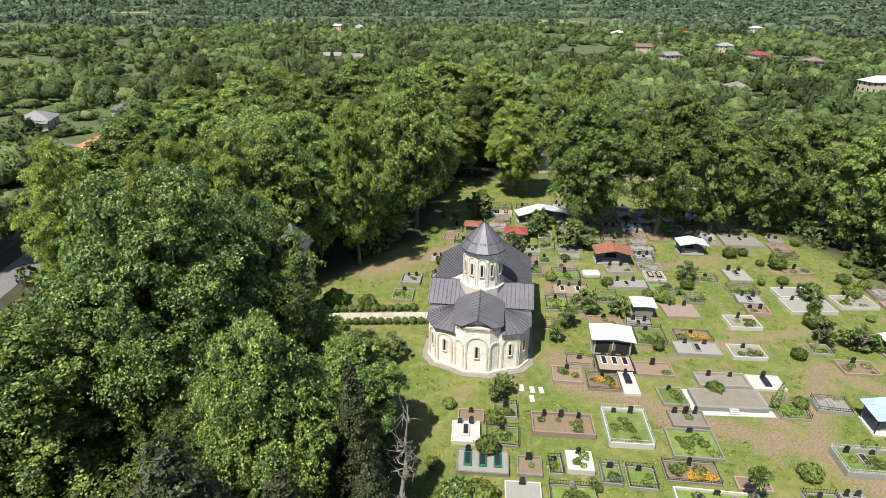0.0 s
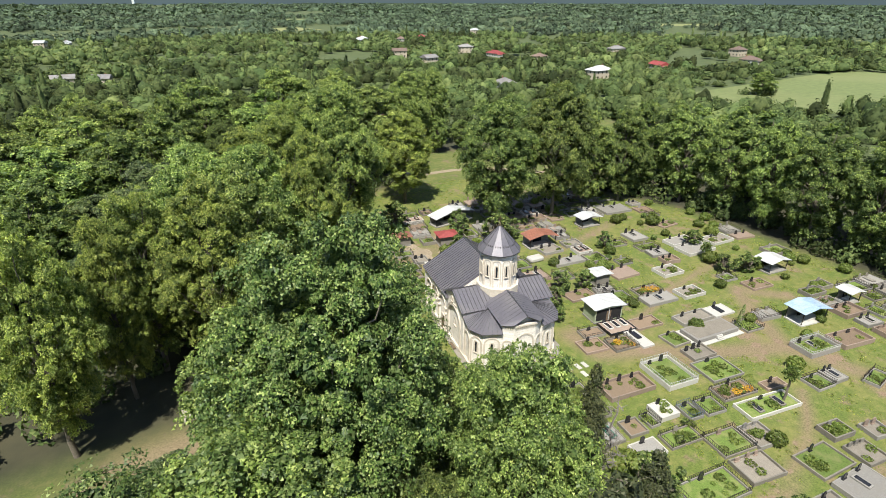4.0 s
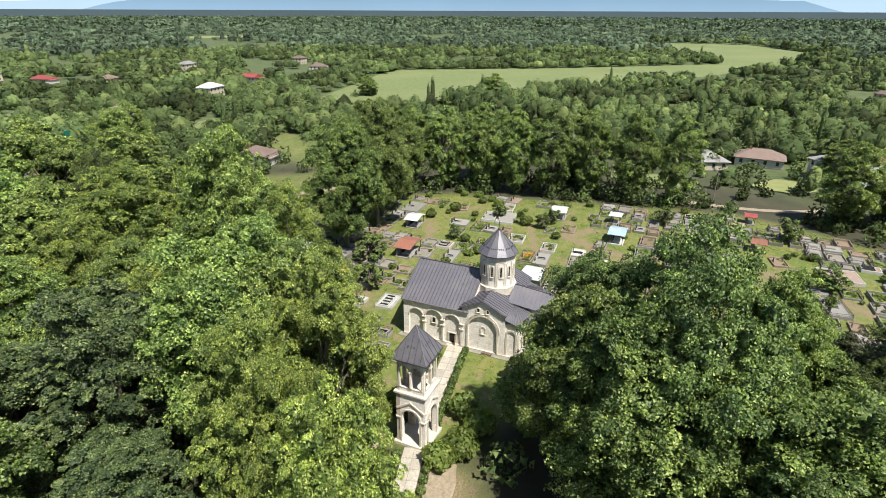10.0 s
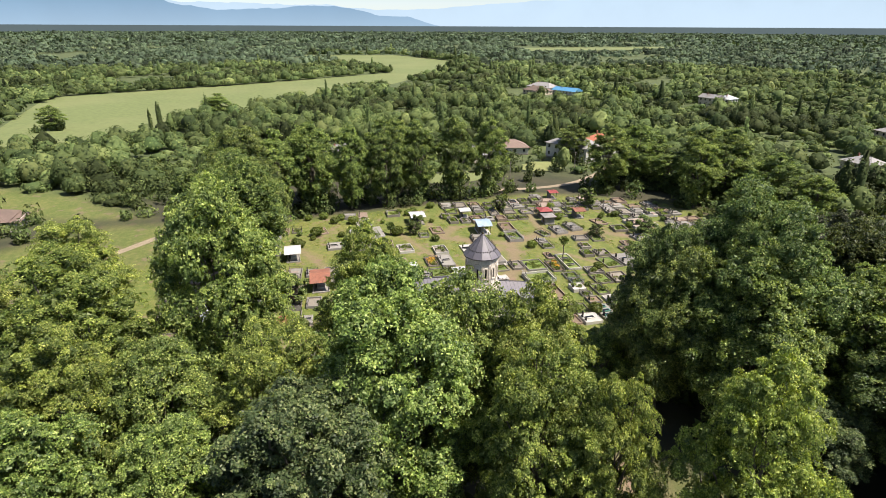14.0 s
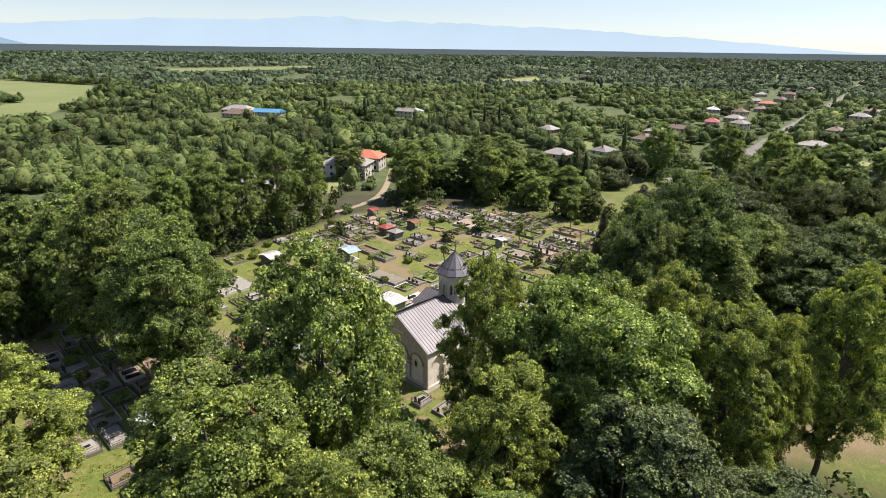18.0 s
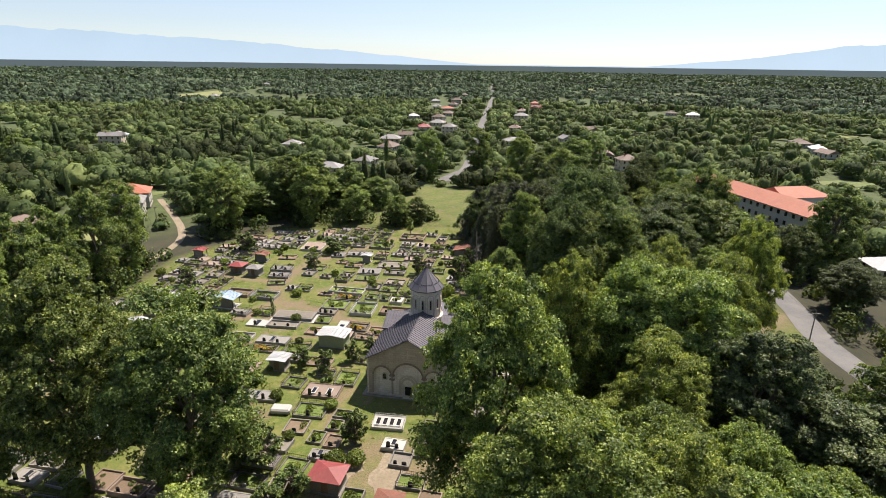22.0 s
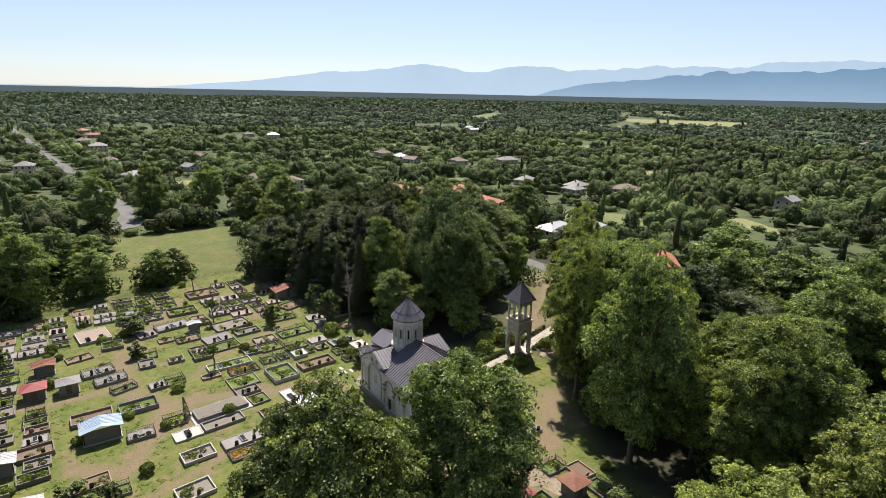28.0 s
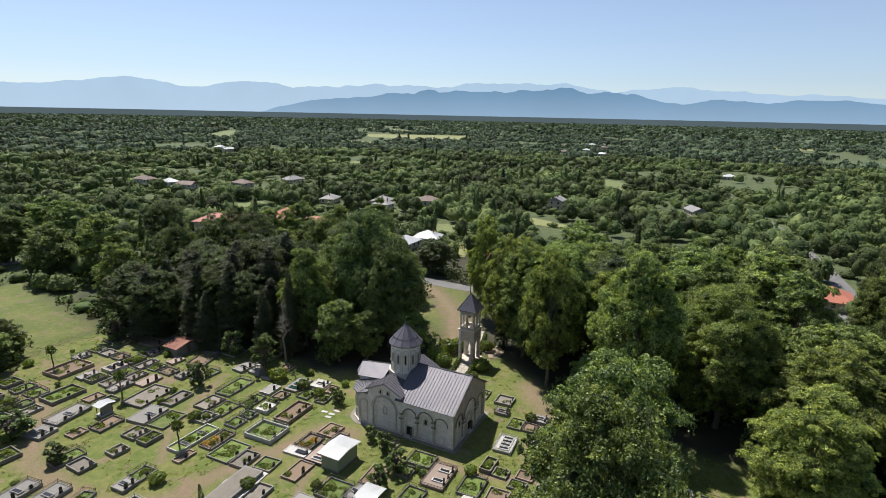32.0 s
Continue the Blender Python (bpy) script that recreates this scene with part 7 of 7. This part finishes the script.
def rows_of_graves():
    """The crowded outer rows, square with the church."""
    rng = random.Random(5)
    X, Y = Vector((math.cos(radians(-7.5)), math.sin(radians(-7.5)))), Vector((-math.sin(radians(-7.5)), math.cos(radians(-7.5))))
    o = Vector((7.6, 74))
    taken = [(x, y, max(w, d) / 2) for _, x, y, w, d, _ in ALL_PLOTS]
    taken += [(24.9, 68.2, 3.6), (36.9, 56.3, 5.2), (33.5, 97.8, 3.6), (51, 102.2, 3), (32.9, 78, 2), (54.8, 51.6, 3.2), (67.6, 66.6, 3), (27.8, 18, 2), (-0.8, 9.7, 4), (55.8, 31, 2.2), (61, 29.5, 2.2), (77.4, 18, 2), (15.8, 107.8, 2.6), (7, 112, 2), (23, 119, 4.5), (58, 20, 2), (68, 52, 2)]
    kinds = ["earth", "earth_rail", "grey2", "grey2", "grey3", "rail_green", "rail_green", "rail_green", "rail_dark", "rail_dark", "rail_dark", "garden", "garden_wall", "gravel2", "gravel2", "pink2", "hedge_bed", "hedge_bed", "earth_high", "rail_plants", "rail_plants", "violet"]
    count = 0
    for i in range(-7, 19):
        v = -96.0 + (i % 3) * 1.7
        while v < 56 and count < 330:
            d, w = rng.choice((2.6, 3.0, 3.4, 3.8)), rng.choice((3.0, 3.6, 4.2, 5.0))
            v += d / 2 + 0.3
            c = o + X * (i * 4.9 + rng.uniform(-0.4, 0.4)) + Y * v
            v += d / 2 + rng.choice((0.2, 0.4, 0.6, 1.2))
            if not grave_ok(c.x, c.y, rng) or any(math.hypot(c.x - x, c.y - y) < r + max(w, d) * 0.55 for x, y, r in taken):
                continue
            plot(c.x, c.y, w, d, -7.5 + rng.uniform(-3, 3), seed=200 + count, stone=rng.choice(("black_granite", "grey_stone", "concrete", "pink_stone")), **STYLES[rng.choice(kinds)])
            count += 1


def grave_ok(x, y, rng):
    p, q = np.array([x]), np.array([y])
    if not inside(p, q, YARD)[0] or from_line(p, q, YARD + YARD[:1])[0] < 3:
        return False
    if -9 < x < 17.5 and 54 < y < 91:
        return False
    if x < 3 and 60 < y < 86 or x < -2 and y > 86:
        return False
    if x < 12 and y > 118 or y > 128:
        return False
    if 43 < x < 78 and 58 < y < 104:
        return rng.random() < 0.22
    if 34 < x < 60 and 10 < y < 60:
        return rng.random() < 0.3
    if y < -12 and x < 30:
        return False
    return True


rows_of_graves()


def weeds():
    """Rough grass and weeds between the plots, thick along kerbs, thin on trodden ground."""
    rng = np.random.default_rng(77)
    k = 36000
    x, y = rng.uniform(-26, 86, k), rng.uniform(-24, 152, k)
    mead = MEADOWS[2]
    x[:900], y[:900] = rng.uniform(-26, 60, 900), rng.uniform(-94, -16, 900)
    keep = inside(x, y, YARD) | inside(x, y, mead)
    for line, half in WORN:
        keep &= from_line(x, y, line) > half * rng.uniform(0.5, 1.6, k)
    keep &= np.array([noise.noise(Vector((a * 0.16, b * 0.16, 2.0))) for a, b in zip(x, y)]) > rng.normal(size=k) * 0.22 - 0.02
    keep &= ~((np.abs(y - 77.3) < 1.6) & (x < -0.5)) & ~((x > -1.5) & (x < 17) & (y > 61) & (y < 88))
    for _, px_, py_, w, d, _ in ALL_PLOTS:
        keep &= ~((np.abs(x - px_) < w / 2 - 0.05) & (np.abs(y - py_) < d / 2 - 0.05))
    x, y = x[keep], y[keep]
    k, n = len(x), 9
    own = np.repeat(np.arange(k), n)
    size = rng.uniform(0.5, 1.5, k)
    d = unit(rng.normal(size=(k * n, 3)))
    C = np.stack([x[own] + d[:, 0] * 0.3 * size[own], y[own] + d[:, 1] * 0.3 * size[own], np.abs(d[:, 2]) * 0.13 * size[own]], 1)
    V, Fc = cards(C, d * 0.6 + np.array([0, 0, 0.9]), 0.1 * size[own] * rng.uniform(0.7, 1.4, k * n), rng, 0.5, 0.3)
    tagged(new("weeds", sheet_mesh("weeds", V, Fc, "weed_leaf", np.repeat(rng.uniform(size=k), n * 3))), "rough grass and weeds between the graves", "grass", kind="stuff")


def wild_shrubs():
    """Self-sown bushes in the corners between the plots."""
    rng = random.Random(8)
    made = 0
    while made < 120:
        x, y = rng.uniform(-8, 82), rng.uniform(-18, 126)
        p, q = np.array([x]), np.array([y])
        if not inside(p, q, YARD)[0] or (-11 < x < 18 and 56 < y < 92) or (44 < x < 62 and 56 < y < 72):
            continue
        if any(from_line(p, q, line)[0] < half for line, half in WORN) or any(abs(x - a) < w / 2 + 0.3 and abs(y - b) < d / 2 + 0.3 for _, a, b, w, d, _ in ALL_PLOTS):
            continue
        bush("shrub", SHRUBS[made % 3] if made % 4 else BOX_BUSH[made % 3], x, y, rng.uniform(0.35, 0.95) * (1.0 if made % 4 else 1.5), rng.uniform(0, 360), "self-sown green bush between the graves", "bushes among the graves")
        made += 1


wild_shrubs()
weeds()


# ---- poles and wires ----
def utility_pole(x, y, h, turn, mast=False):
    root = thing("utility_pole", pose(x, y, 0, 0, 0, turn), "slim mast with a teal box at its top" if mast else "grey wooden utility pole with a crossarm", "pole", "" if mast else "utility poles along the roads")
    part("post", prism(bmesh.new(), ring(8, 0.14, 0, 0, 0), -0.2, h, 0.65, (0, 0)), "dry_bark", root)
    if mast:
        part("box", boxes((-0.7, -0.3, h - 1.6, 0.7, 0.3, h), bevel=0.05), "green_stone", root, "teal sign box")
        return
    arm = part("crossarm", boxes((-0.9, -0.06, h - 0.5, 0.9, 0.06, h - 0.36), bevel=0.01), "dry_bark", root)
    for k in (-0.8, 0, 0.8):
        part("insulator", prism(bmesh.new(), ring(6, 0.05, 0, k, 0), h - 0.36, h - 0.2, 0.6, (k, 0)), "white_stone", arm)


def wire_run(pts, h):
    for a, b in zip(pts, pts[1:]):
        d = (Vector(b) - Vector(a)).normalized()
        for k in (-0.8, 0.8):
            o = Vector((-d.y, d.x)) * k
            run = []
            for i in range(9):
                f = i / 8
                p = Vector(a).lerp(Vector(b), f) + o
                run.append((p.x, p.y, h - 0.2 - 4 * 0.7 * f * (1 - f)))
            tagged(link("wire", sweep(bmesh.new(), run, 0.012, 0.012, (0, 0, 1)), "dark_iron"), "thin sagging power line between poles", "wire", "power lines", "structure")


def pole_lines():
    lines = [[(20, -112), (11, -146), (8, -182), (7, -220), (5, -262), (2, -310)], [(99, 112), (101, 84), (99, 54), (97, 24), (104, -6)], [(-78, 128), (-75, 96), (-72, 62), (-75, 30), (-79, -2)]]
    for pts in lines:
        for i, (x, y) in enumerate(pts):
            q, r = pts[max(i - 1, 0)], pts[min(i + 1, len(pts) - 1)]
            utility_pole(x, y, 8.5, math.degrees(math.atan2(r[1] - q[1], r[0] - q[0])) - 90)
        wire_run(pts, 8.5)
    utility_pole(48, 208, 19, 0, True)


pole_lines()


def bench(x, y, turn):
    root = thing("bench", pose(x, y, 0, 0, 0, turn), "low wooden bench against the church wall", "bench")
    for k in range(3):
        part("seat_slat", boxes((-0.9, -0.24 + k * 0.17, 0.42, 0.9, -0.1 + k * 0.17, 0.46), bevel=0.01), "timber", root)
    for s in (-0.7, 0.7):
        part("leg", boxes((s - 0.05, -0.22, 0, s + 0.05, 0.22, 0.42), bevel=0.01), "concrete", root)


bench(-2.2, 71.8, 82)
